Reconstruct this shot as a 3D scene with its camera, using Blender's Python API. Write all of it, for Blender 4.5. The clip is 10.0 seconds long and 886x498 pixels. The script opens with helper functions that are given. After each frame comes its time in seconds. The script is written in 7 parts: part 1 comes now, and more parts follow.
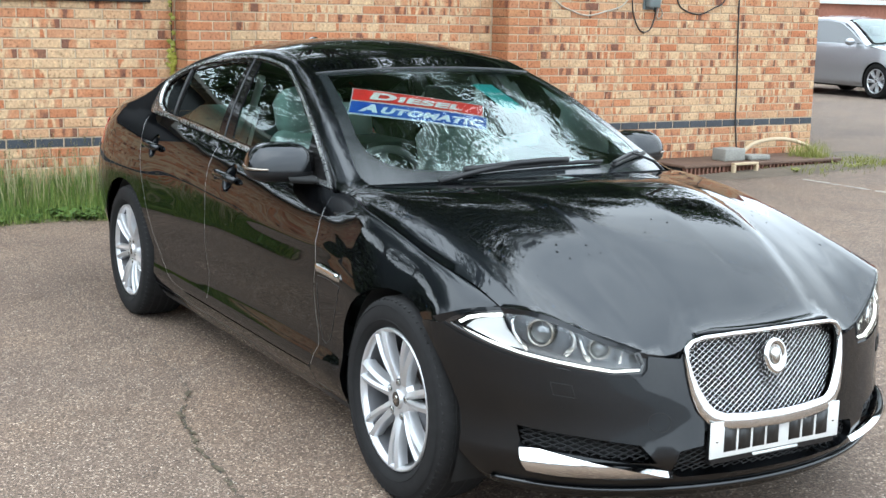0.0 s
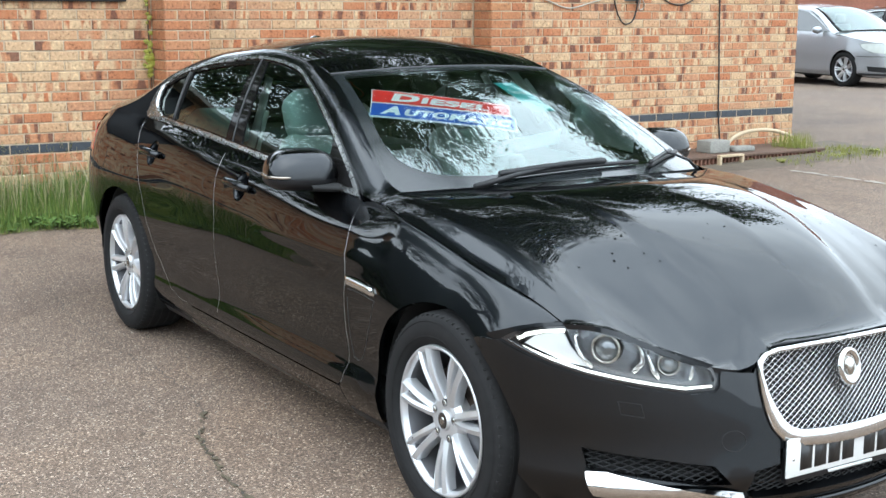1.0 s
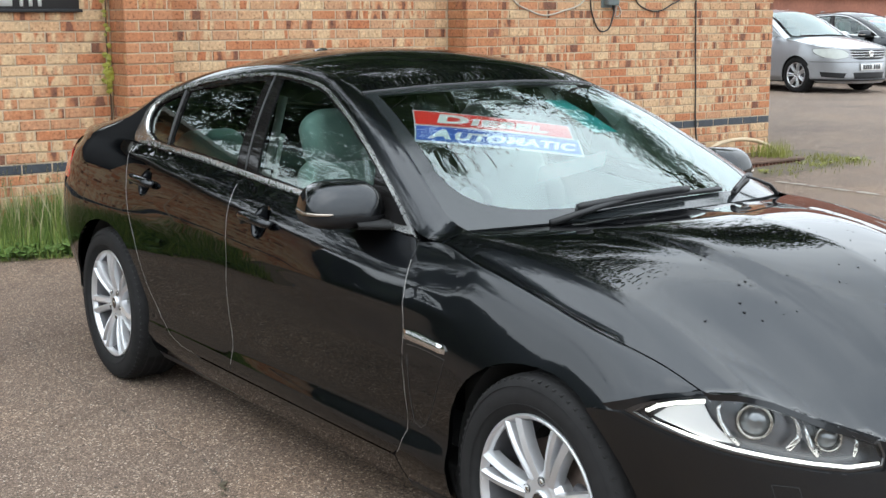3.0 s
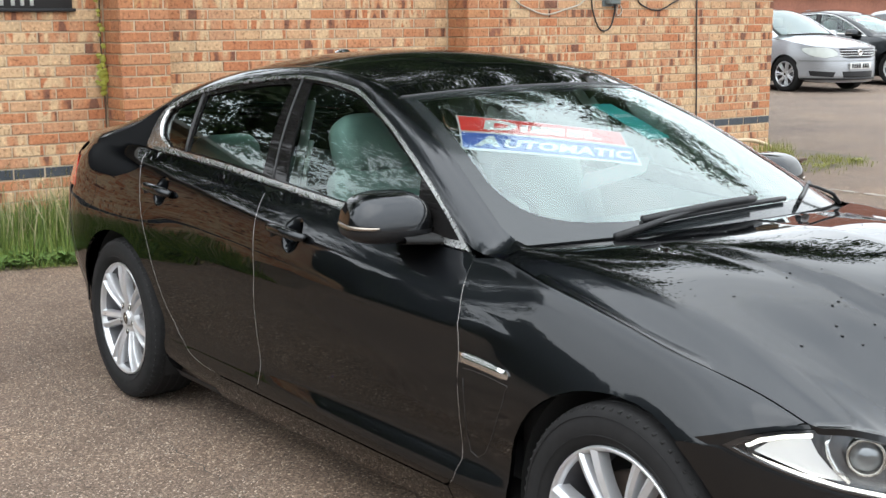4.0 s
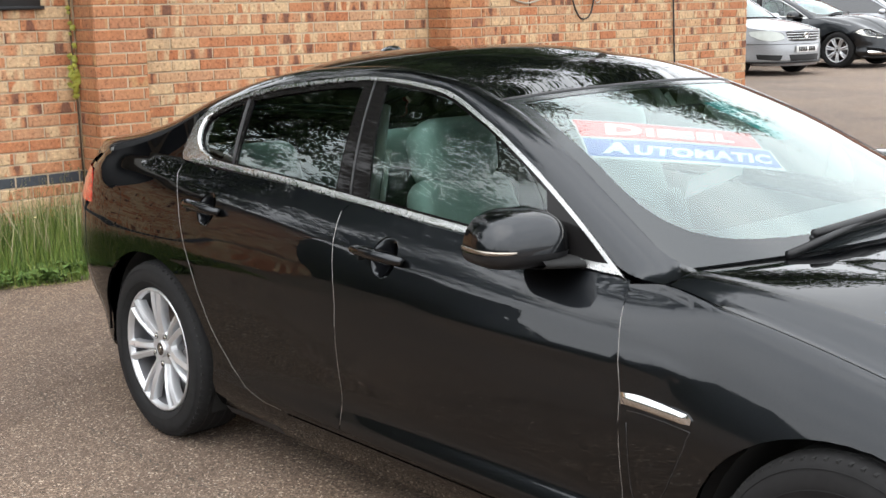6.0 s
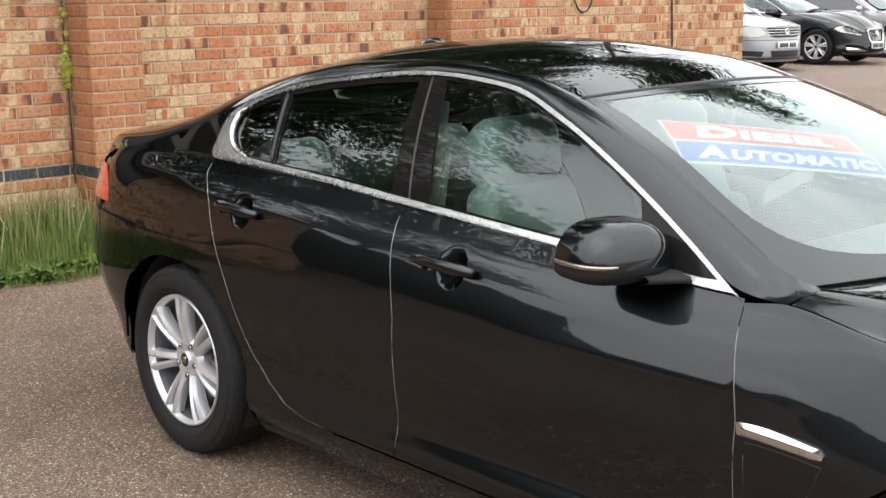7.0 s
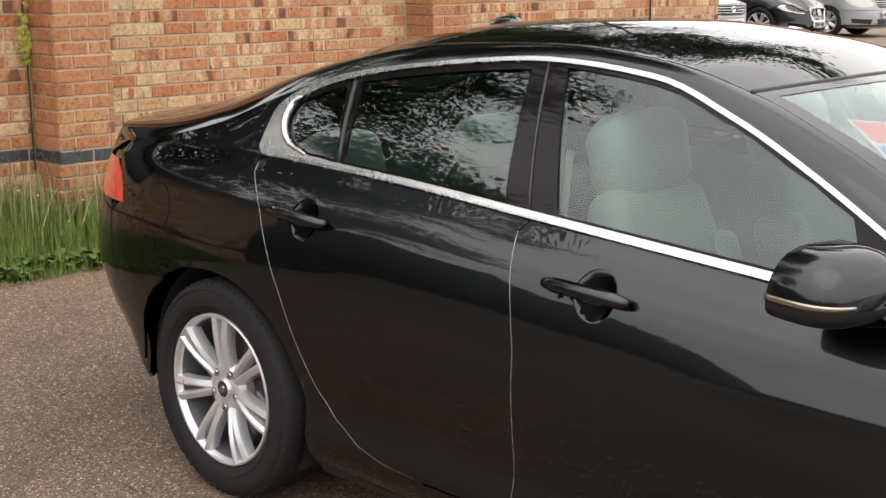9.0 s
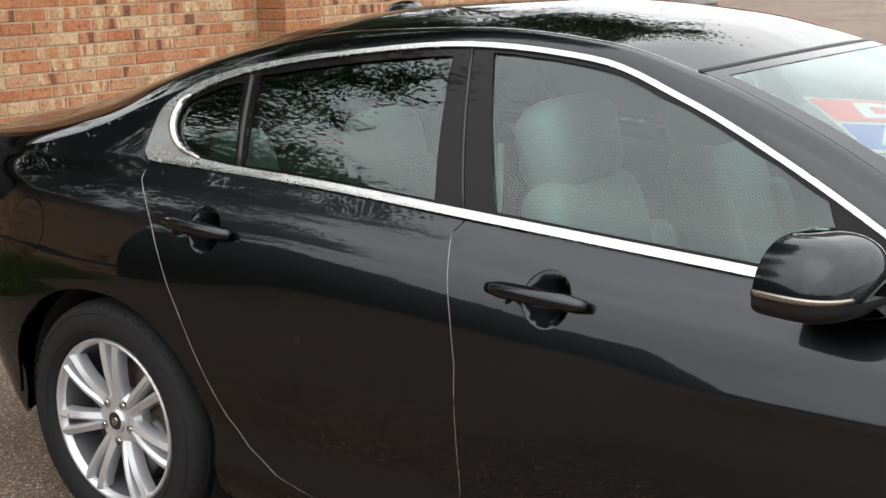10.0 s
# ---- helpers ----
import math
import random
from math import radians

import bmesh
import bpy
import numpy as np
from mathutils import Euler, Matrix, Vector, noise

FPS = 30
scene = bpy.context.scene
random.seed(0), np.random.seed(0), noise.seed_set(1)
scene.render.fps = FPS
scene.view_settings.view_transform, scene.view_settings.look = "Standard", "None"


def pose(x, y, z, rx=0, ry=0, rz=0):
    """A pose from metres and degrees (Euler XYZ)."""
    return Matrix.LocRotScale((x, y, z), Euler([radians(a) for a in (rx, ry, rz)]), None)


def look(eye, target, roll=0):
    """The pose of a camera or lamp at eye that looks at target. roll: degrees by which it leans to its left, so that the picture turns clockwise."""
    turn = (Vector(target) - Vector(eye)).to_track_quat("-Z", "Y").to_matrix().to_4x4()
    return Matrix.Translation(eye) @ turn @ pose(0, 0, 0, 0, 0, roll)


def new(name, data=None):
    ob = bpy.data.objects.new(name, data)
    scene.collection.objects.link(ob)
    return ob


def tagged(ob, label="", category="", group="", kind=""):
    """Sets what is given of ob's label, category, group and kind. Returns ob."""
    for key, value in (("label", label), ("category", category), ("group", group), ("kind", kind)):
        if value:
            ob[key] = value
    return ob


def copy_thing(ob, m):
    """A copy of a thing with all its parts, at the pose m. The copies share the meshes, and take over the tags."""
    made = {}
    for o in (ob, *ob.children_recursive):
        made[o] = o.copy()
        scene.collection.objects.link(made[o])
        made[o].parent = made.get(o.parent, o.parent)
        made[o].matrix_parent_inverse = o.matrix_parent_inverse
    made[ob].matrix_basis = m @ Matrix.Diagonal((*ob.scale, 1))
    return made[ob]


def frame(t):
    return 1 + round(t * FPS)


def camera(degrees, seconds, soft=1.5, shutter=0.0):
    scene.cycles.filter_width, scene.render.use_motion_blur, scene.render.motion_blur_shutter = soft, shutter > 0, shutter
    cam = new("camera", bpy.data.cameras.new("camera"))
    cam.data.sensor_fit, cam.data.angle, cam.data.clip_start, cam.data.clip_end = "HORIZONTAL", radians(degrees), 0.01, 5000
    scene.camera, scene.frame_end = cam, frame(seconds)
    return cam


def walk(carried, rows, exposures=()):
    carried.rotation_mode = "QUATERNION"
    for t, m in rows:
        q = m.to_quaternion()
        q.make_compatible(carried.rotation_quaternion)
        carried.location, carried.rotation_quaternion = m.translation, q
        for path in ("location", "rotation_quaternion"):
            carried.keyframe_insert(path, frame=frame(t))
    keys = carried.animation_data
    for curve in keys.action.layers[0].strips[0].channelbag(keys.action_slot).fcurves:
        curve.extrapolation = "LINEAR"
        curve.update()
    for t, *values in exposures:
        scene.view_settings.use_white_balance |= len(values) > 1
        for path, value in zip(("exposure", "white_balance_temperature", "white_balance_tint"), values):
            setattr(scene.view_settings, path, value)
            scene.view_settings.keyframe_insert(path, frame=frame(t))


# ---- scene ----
cam = camera(37.8, 10.0)
PATH = [
    (0, (5.005, -2.753, 1.566), (3.304, -1.764, 1.207), 1.2),
    (0.5, (4.804, -2.835, 1.571), (3.123, -1.813, 1.21), 0.6),
    (1, (4.646, -2.86, 1.57), (2.982, -1.814, 1.203), 0.3),
    (1.5, (4.449, -2.808, 1.566), (2.794, -1.749, 1.195), 0.3),
    (2, (4.297, -2.799, 1.568), (2.656, -1.717, 1.2), 0.6),
    (2.5, (4.09, -2.844, 1.57), (2.47, -1.729, 1.21), 0.3),
    (4, (3.547, -2.915, 1.574), (1.966, -1.743, 1.217), -0.2),
    (4.5, (3.354, -2.943, 1.572), (1.789, -1.752, 1.207), 0.2),
    (5, (3.128, -3.007, 1.585), (1.594, -1.78, 1.21), -0.5),
    (5.5, (2.995, -3.058, 1.592), (1.481, -1.805, 1.22), -1.2),
    (7, (2.404, -3.107, 1.586), (0.947, -1.794, 1.199), -0.5),
    (7.5, (2.212, -3.159, 1.594), (0.789, -1.807, 1.207), -0.3),
    (8, (2.011, -3.111, 1.583), (0.607, -1.742, 1.189), 0.0),
    (8.5, (1.818, -3.045, 1.586), (0.421, -1.674, 1.177), 0.2),
    (9, (1.597, -3.065, 1.579), (0.241, -1.659, 1.153), 0.3),
    (9.5, (1.406, -3.069, 1.568), (0.126, -1.593, 1.14), -0.1),
    (10, (1.261, -2.997, 1.544), (0.097, -1.43, 1.109), -1.0),
]
EXPOSURES = [(0, 0.34, 5940, 5), (1, 0.35, 5940, 5), (1.5, 0.35, 5950, 5), (2, 0.20, 5990, 5.5), (2.5, 0.05, 6110, 6.5), (4, 0.19, 6430, 9), (5.5, 0.20, 6550, 10), (7, 0.12, 6830, 13), (8, 0.05, 7080, 14), (8.5, -0.02, 7230, 15), (9.5, -0.09, 7010, 14), (10, -0.15, 6860, 12)]
walk(cam, [(t, look(e, g, r)) for t, e, g, r in PATH], EXPOSURES)

# ---- overcast daylight ----
SUN_AZ, SUN_EL = radians(-60), radians(58)
world = bpy.data.worlds.new("overcast_sky")
scene.world = world
world.use_nodes = True
wn, wl = world.node_tree.nodes, world.node_tree.links
sky = wn.new("ShaderNodeTexSky")
sky.sky_type, sky.sun_disc = "NISHITA", False
sky.sun_elevation, sky.sun_rotation = SUN_EL, radians(90) - SUN_AZ
sky.air_density, sky.dust_density = 1.0, 3.0
wco = wn.new("ShaderNodeTexCoord")
wmap = wn.new("ShaderNodeMapping")
wmap.inputs["Scale"].default_value = (1.0, 1.6, 3.2)
cloud = wn.new("ShaderNodeTexNoise")
cloud.inputs["Scale"].default_value = 2.2
cloud.inputs["Detail"].default_value = 6.0
cloud.inputs["Roughness"].default_value = 0.55
ramp = wn.new("ShaderNodeValToRGB")
ramp.color_ramp.elements[0].position, ramp.color_ramp.elements[0].color = 0.30, (19.2, 20.6, 22.0, 1)
ramp.color_ramp.elements[1].position, ramp.color_ramp.elements[1].color = 0.72, (28.2, 29.4, 30.2, 1)
wmix = wn.new("ShaderNodeMixRGB")
wmix.inputs[0].default_value = 0.86
wl.new(wco.outputs["Generated"], wmap.inputs["Vector"])
wl.new(wmap.outputs["Vector"], cloud.inputs["Vector"])
wl.new(cloud.outputs["Fac"], ramp.inputs["Fac"])
wl.new(sky.outputs["Color"], wmix.inputs[1])
wl.new(ramp.outputs["Color"], wmix.inputs[2])
# an overcast sky is brighter overhead than at the horizon
wsep = wn.new("ShaderNodeSeparateXYZ")
wrise = wn.new("ShaderNodeMapRange")
wrise.inputs["From Min"].default_value, wrise.inputs["From Max"].default_value = 0.0, 1.0
wrise.inputs["To Min"].default_value, wrise.inputs["To Max"].default_value = 0.82, 1.42
wgain = wn.new("ShaderNodeVectorMath")
wgain.operation = "SCALE"
wl.new(wco.outputs["Generated"], wsep.inputs[0])
wl.new(wsep.outputs["Z"], wrise.inputs["Value"])
wl.new(wmix.outputs["Color"], wgain.inputs[0])
wl.new(wrise.outputs[0], wgain.inputs["Scale"])
wl.new(wgain.outputs[0], wn["Background"].inputs["Color"])
wn["Background"].inputs["Strength"].default_value = 0.118

sun_data = bpy.data.lights.new("sun", "SUN")
sun_data.energy, sun_data.angle, sun_data.color = 0.6, radians(60), (1.0, 0.96, 0.9)
sun = new("sun", sun_data)
sun.matrix_world = look((12 * math.cos(SUN_AZ) * math.cos(SUN_EL), 12 * math.sin(SUN_AZ) * math.cos(SUN_EL), 12 * math.sin(SUN_EL)), (0, 0, 0))

# ---- mesh tools ----
from mathutils import geometry

def spline(xs, ys):
    """A monotone cubic through the knots; xs rising or falling."""
    xs, ys = np.array(xs, float), np.array(ys, float)
    if xs[0] > xs[-1]:
        xs, ys = xs[::-1], ys[::-1]
    h, d = np.diff(xs), np.diff(ys) / np.diff(xs)
    m = np.zeros(len(xs))
    for i in range(1, len(xs) - 1):
        if d[i - 1] * d[i] > 0:
            w1, w2 = 2 * h[i] + h[i - 1], h[i] + 2 * h[i - 1]
            m[i] = (w1 + w2) / (w1 / d[i - 1] + w2 / d[i])
    m[0], m[-1] = d[0], d[-1]

    def at(x):
        x = min(max(x, xs[0]), xs[-1])
        i = min(int(np.searchsorted(xs, x, "right")) - 1, len(h) - 1)
        t = (x - xs[i]) / h[i]
        return float((1 + 2 * t) * (1 - t) ** 2 * ys[i] + t * (1 - t) ** 2 * h[i] * m[i] + t * t * (3 - 2 * t) * ys[i + 1] + t * t * (t - 1) * h[i] * m[i + 1])
    return at


def smooth(a, b, x):
    t = min(max((x - a) / (b - a), 0.0), 1.0)
    return t * t * (3 - 2 * t)


def link(name, mesh, material, parent=None, label="", flat=False):
    ob = new(name, mesh)
    if material is not None and not mesh.materials:
        mesh.materials.append(material)
    if not flat:
        mesh.shade_smooth()
    if parent is not None:
        ob.parent = parent
    return tagged(ob, label)


def part(name, bm, material, parent=None, label="", flat=False, soft=None):
    """Links a bmesh as one mesh object under a thing or a part."""
    mesh = bpy.data.meshes.new(name)
    bm.to_mesh(mesh)
    bm.free()
    ob = link(name, mesh, material, parent, label, flat)
    if soft is not None:
        mesh.set_sharp_from_angle(angle=radians(soft))
    return ob


def empty(name, x=0, y=0, z=0, rz=0):
    ob = new(name)
    ob.empty_display_size = 0.1
    ob.matrix_basis = pose(x, y, z, 0, 0, rz)
    return ob


def add_box(bm, x0, x1, y0, y1, z0, z1, bevel=0.0, turn=None, seg=2):
    made = bmesh.ops.create_cube(bm, size=1)["verts"]
    for v in made:
        v.co = Vector(((x0 + x1) / 2 + v.co.x * (x1 - x0), (y0 + y1) / 2 + v.co.y * (y1 - y0), (z0 + z1) / 2 + v.co.z * (z1 - z0)))
    if bevel:
        edges = list({e for v in made for e in v.link_edges})
        made = bmesh.ops.bevel(bm, geom=edges, offset=bevel, segments=seg, affect="EDGES", profile=0.5)["verts"] + [v for v in made if v.is_valid]
    if turn is not None:
        for v in {v for v in made if v.is_valid}:
            v.co = turn @ v.co
    return made


def lathe(bm, profile, axis="y", steps=48, centre=(0, 0, 0), closed=False):
    """Turns (along, radius) pairs round an axis."""
    rings = []
    for k in range(steps):
        a = 2 * math.pi * k / steps
        c, s = math.cos(a), math.sin(a)
        ring = []
        for along, r in profile:
            p = {"x": (along, r * c, r * s), "y": (r * c, along, r * s), "z": (r * c, r * s, along)}[axis]
            ring.append(bm.verts.new(Vector(p) + Vector(centre)))
        rings.append(ring)
    n = len(profile)
    for k in range(steps):
        a, b = rings[k], rings[(k + 1) % steps]
        for i in range(n if closed else n - 1):
            j = (i + 1) % n
            q = [a[i], a[j], b[j], b[i]]
            bm.faces.new(q)


def tube(bm, points, radius, sides=8, caps=True):
    """A round bar along points; radius a number or one for each point."""
    pts = [Vector(p) for p in points]
    radii = radius if isinstance(radius, (list, tuple)) else [radius] * len(pts)
    up, rings = Vector((0, 0, 1)), []
    for i, p in enumerate(pts):
        d = (pts[min(i + 1, len(pts) - 1)] - pts[max(i - 1, 0)]).normalized()
        side = d.cross(up)
        if side.length < 1e-3:
            side = d.cross(Vector((1, 0, 0)))
        side.normalize()
        top = side.cross(d)
        rings.append([bm.verts.new(p + radii[i] * (math.cos(a) * side + math.sin(a) * top)) for a in (2 * math.pi * k / sides for k in range(sides))])
    for a, b in zip(rings, rings[1:]):
        for k in range(sides):
            bm.faces.new((a[k], a[(k + 1) % sides], b[(k + 1) % sides], b[k]))
    if caps:
        bm.faces.new(rings[0][::-1])
        bm.faces.new(rings[-1])


def inset(poly, d):
    """A polygon drawn in by d."""
    n = len(poly)
    area = sum(poly[i][0] * poly[(i + 1) % n][1] - poly[(i + 1) % n][0] * poly[i][1] for i in range(n))
    sign, out = (1 if area > 0 else -1), []
    for i in range(n):
        a, b, c = (np.array(poly[k % n]) for k in (i - 1, i, i + 1))
        e, f = b - a, c - b
        e, f = e / (np.linalg.norm(e) + 1e-12), f / (np.linalg.norm(f) + 1e-12)
        ne, nf = sign * np.array([-e[1], e[0]]), sign * np.array([-f[1], f[0]])
        m = ne + nf
        m = m / (np.linalg.norm(m) + 1e-12)
        out.append(tuple(b + m * d / max(0.5, float(m @ ne))))
    return out


def dense(poly, step):
    out = []
    for i, a in enumerate(poly):
        b = poly[(i + 1) % len(poly)]
        n = max(1, int(math.dist(a, b) / step + 0.5))
        out += [(a[0] + (b[0] - a[0]) * k / n, a[1] + (b[1] - a[1]) * k / n) for k in range(n)]
    return out


def within(p, poly):
    x, y, ok = p[0], p[1], False
    for i in range(len(poly)):
        (x0, y0), (x1, y1) = poly[i - 1], poly[i]
        if (y0 > y) != (y1 > y) and x < (x1 - x0) * (y - y0) / (y1 - y0) + x0:
            ok = not ok
    return ok


def sheet(polys, surface, step=0.03, rim=0.012, lift=0.0, aspect=1.0, flip=False, holes=(), hole_rim=None):
    """A shell cut to polygons on a surface (a, b) -> place, with turned-in rims. One mesh with true normals."""
    verts, faces, normals = [], [], []

    def place(a, b):
        p = Vector(surface(a, b))
        n = (Vector(surface(a + 1e-3, b)) - Vector(surface(a - 1e-3, b))).cross(Vector(surface(a, b + 1e-3)) - Vector(surface(a, b - 1e-3)))
        n.normalize()
        n = -n if flip else n
        return p + n * lift, n
    for poly in polys:
        edge = dense([(a, b * aspect) for a, b in poly], step)
        cuts = [dense([(a, b * aspect) for a, b in hole], step) for hole in holes]
        cuts = [c for c in cuts if within(c[0], edge)]
        grown = [inset(c, -step * 0.4) for c in cuts]
        xs, ys = [p[0] for p in edge], [p[1] for p in edge]
        inner, small = [], inset(edge, step * 0.45)
        for i in range(math.floor(min(xs) / step), int(max(xs) / step) + 2):
            for j in range(math.floor(min(ys) / step), int(max(ys) / step) + 2):
                p = (i * step, j * step)
                if within(p, small) and within(p, edge) and not any(within(p, g) for g in grown):
                    inner.append(p)
        pts, lines = list(edge), [(i, (i + 1) % len(edge)) for i in range(len(edge))]
        for c in cuts:
            k = len(pts)
            pts += c
            lines += [(k + i, k + (i + 1) % len(c)) for i in range(len(c))]
        pts += inner
        co, _, tri, *_ = geometry.delaunay_2d_cdt([Vector(p) for p in pts], lines, [], 0, 1e-6)
        base = len(verts)
        for c in co:
            p, n = place(c.x, c.y / aspect)
            verts.append(p), normals.append(n)
        for t in tri:
            m = (co[t[0]] + co[t[1]] + co[t[2]]) / 3
            if within((m.x, m.y), edge) and not any(within((m.x, m.y), c) for c in cuts):
                f = [base + k for k in t]
                n = (verts[f[1]] - verts[f[0]]).cross(verts[f[2]] - verts[f[0]])
                faces.append(f if n.dot(normals[f[0]]) > 0 else f[::-1])
        for loop, depth in [(edge, rim)] + [(c, hole_rim if hole_rim is not None else rim) for c in cuts]:
            if not depth:
                continue
            area = sum(loop[i - 1][0] * loop[i][1] - loop[i][0] * loop[i - 1][1] for i in range(len(loop)))
            ring = [place(a, b / aspect) for a, b in loop]
            start, k = len(verts), len(loop)
            turn = (1 if area > 0 else -1) * (1 if loop is edge else -1) * (-1 if flip else 1)
            for i, (p, n) in enumerate(ring):
                along = (ring[(i + 1) % k][0] - ring[i - 1][0]).normalized()
                out = along.cross(n) * turn
                verts.extend((p, p - n * depth))
                normals.extend((out, out))
            for i in range(k):
                j = (i + 1) % k
                f = [start + 2 * i, start + 2 * i + 1, start + 2 * j + 1, start + 2 * j]
                n = (verts[f[1]] - verts[f[0]]).cross(verts[f[3]] - verts[f[0]])
                faces.append(f if n.dot(normals[f[0]]) > 0 else f[::-1])
    mesh = bpy.data.meshes.new("sheet")
    mesh.from_pydata(verts, [], faces)
    mesh.shade_smooth()
    mesh.normals_split_custom_set_from_vertices([n.normalized() if n.length > 0.3 else Vector((0, 0, 1)) for n in normals])
    return mesh


def letters(text, size, material, parent, name, put, bold=0.0, spacing=1.0, depth=0.0, label=""):
    """Built-in lettering as a mesh, each point moved by put(x, y)."""
    curve = bpy.data.curves.new(name, "FONT")
    curve.body, curve.size, curve.offset, curve.space_character = text, size, bold, spacing
    curve.align_x, curve.align_y, curve.fill_mode, curve.resolution_u = "CENTER", "CENTER", "FRONT", 4
    ob = bpy.data.objects.new(name, curve)
    scene.collection.objects.link(ob)
    mesh = bpy.data.meshes.new_from_object(ob.evaluated_get(bpy.context.evaluated_depsgraph_get()))
    bpy.data.objects.remove(ob)
    for v in mesh.vertices:
        v.co = put(v.co.x, v.co.y)
    mesh.materials.clear()
    return link(name, mesh, material, parent, label, flat=True)

# ---- materials ----
def material(name, colour=(0.5, 0.5, 0.5), rough=0.5, metal=0.0, coat=0.0, bump=0.0, grain=60.0, vary=0.0, detail=4.0, spec=None, rough_vary=0.0):
    mat = bpy.data.materials.new(name)
    mat.use_nodes = True
    nodes, links = mat.node_tree.nodes, mat.node_tree.links
    b = nodes["Principled BSDF"]
    b.inputs["Base Color"].default_value = (*colour, 1)
    b.inputs["Roughness"].default_value, b.inputs["Metallic"].default_value = rough, metal
    b.inputs["Coat Weight"].default_value, b.inputs["Coat Roughness"].default_value = coat, 0.02
    if spec is not None:
        b.inputs["Specular IOR Level"].default_value = spec
    if bump or vary or rough_vary:
        co = nodes.new("ShaderNodeTexCoord")
        tex = nodes.new("ShaderNodeTexNoise")
        tex.inputs["Scale"].default_value, tex.inputs["Detail"].default_value = grain, detail
        links.new(co.outputs["Object"], tex.inputs["Vector"])
        big = nodes.new("ShaderNodeTexNoise")
        big.inputs["Scale"].default_value, big.inputs["Detail"].default_value = grain / 14, 3.0
        links.new(co.outputs["Object"], big.inputs["Vector"])
        both = nodes.new("ShaderNodeMath")
        both.operation = "ADD"
        links.new(tex.outputs["Fac"], both.inputs[0]), links.new(big.outputs["Fac"], both.inputs[1])
        if vary:
            span = nodes.new("ShaderNodeMapRange")
            span.inputs["From Min"].default_value, span.inputs["From Max"].default_value = 0.6, 1.4
            span.inputs["To Min"].default_value, span.inputs["To Max"].default_value = 1 - vary, 1 + vary
            links.new(both.outputs[0], span.inputs["Value"])
            mul = nodes.new("ShaderNodeMixRGB")
            mul.blend_type, mul.inputs[0].default_value = "MULTIPLY", 1.0
            mul.inputs[1].default_value = (*colour, 1)
            links.new(span.outputs[0], mul.inputs[2]), links.new(mul.outputs[0], b.inputs["Base Color"])
        if rough_vary:
            rs = nodes.new("ShaderNodeMapRange")
            rs.inputs["From Min"].default_value, rs.inputs["From Max"].default_value = 0.6, 1.4
            rs.inputs["To Min"].default_value, rs.inputs["To Max"].default_value = max(rough - rough_vary, 0.02), rough + rough_vary
            links.new(both.outputs[0], rs.inputs["Value"]), links.new(rs.outputs[0], b.inputs["Roughness"])
        if bump:
            bp = nodes.new("ShaderNodeBump")
            bp.inputs["Strength"].default_value, bp.inputs["Distance"].default_value = bump, 0.01
            links.new(tex.outputs["Fac"], bp.inputs["Height"]), links.new(bp.outputs[0], b.inputs["Normal"])
    return mat


def glass(name, tint, ior=1.5, rough=0.0, sheen=(1, 1, 1)):
    """A thin pane: clear and tinted, with its sky gloss."""
    mat = bpy.data.materials.new(name)
    mat.use_nodes = True
    nodes, links = mat.node_tree.nodes, mat.node_tree.links
    nodes.remove(nodes["Principled BSDF"])
    clear, gloss, mix, fres = (nodes.new(n) for n in ("ShaderNodeBsdfTransparent", "ShaderNodeBsdfGlossy", "ShaderNodeMixShader", "ShaderNodeFresnel"))
    clear.inputs["Color"].default_value = (*tint, 1)
    gloss.inputs["Color"].default_value = (*sheen, 1)
    gloss.inputs["Roughness"].default_value, fres.inputs["IOR"].default_value = rough, ior
    links.new(fres.outputs[0], mix.inputs[0]), links.new(clear.outputs[0], mix.inputs[1]), links.new(gloss.outputs[0], mix.inputs[2])
    links.new(mix.outputs[0], nodes["Material Output"].inputs["Surface"])
    return mat


def lit(name, colour, strength):
    mat = material(name, colour, 0.3)
    b = mat.node_tree.nodes["Principled BSDF"]
    b.inputs["Emission Color"].default_value, b.inputs["Emission Strength"].default_value = (*colour, 1), strength
    return mat


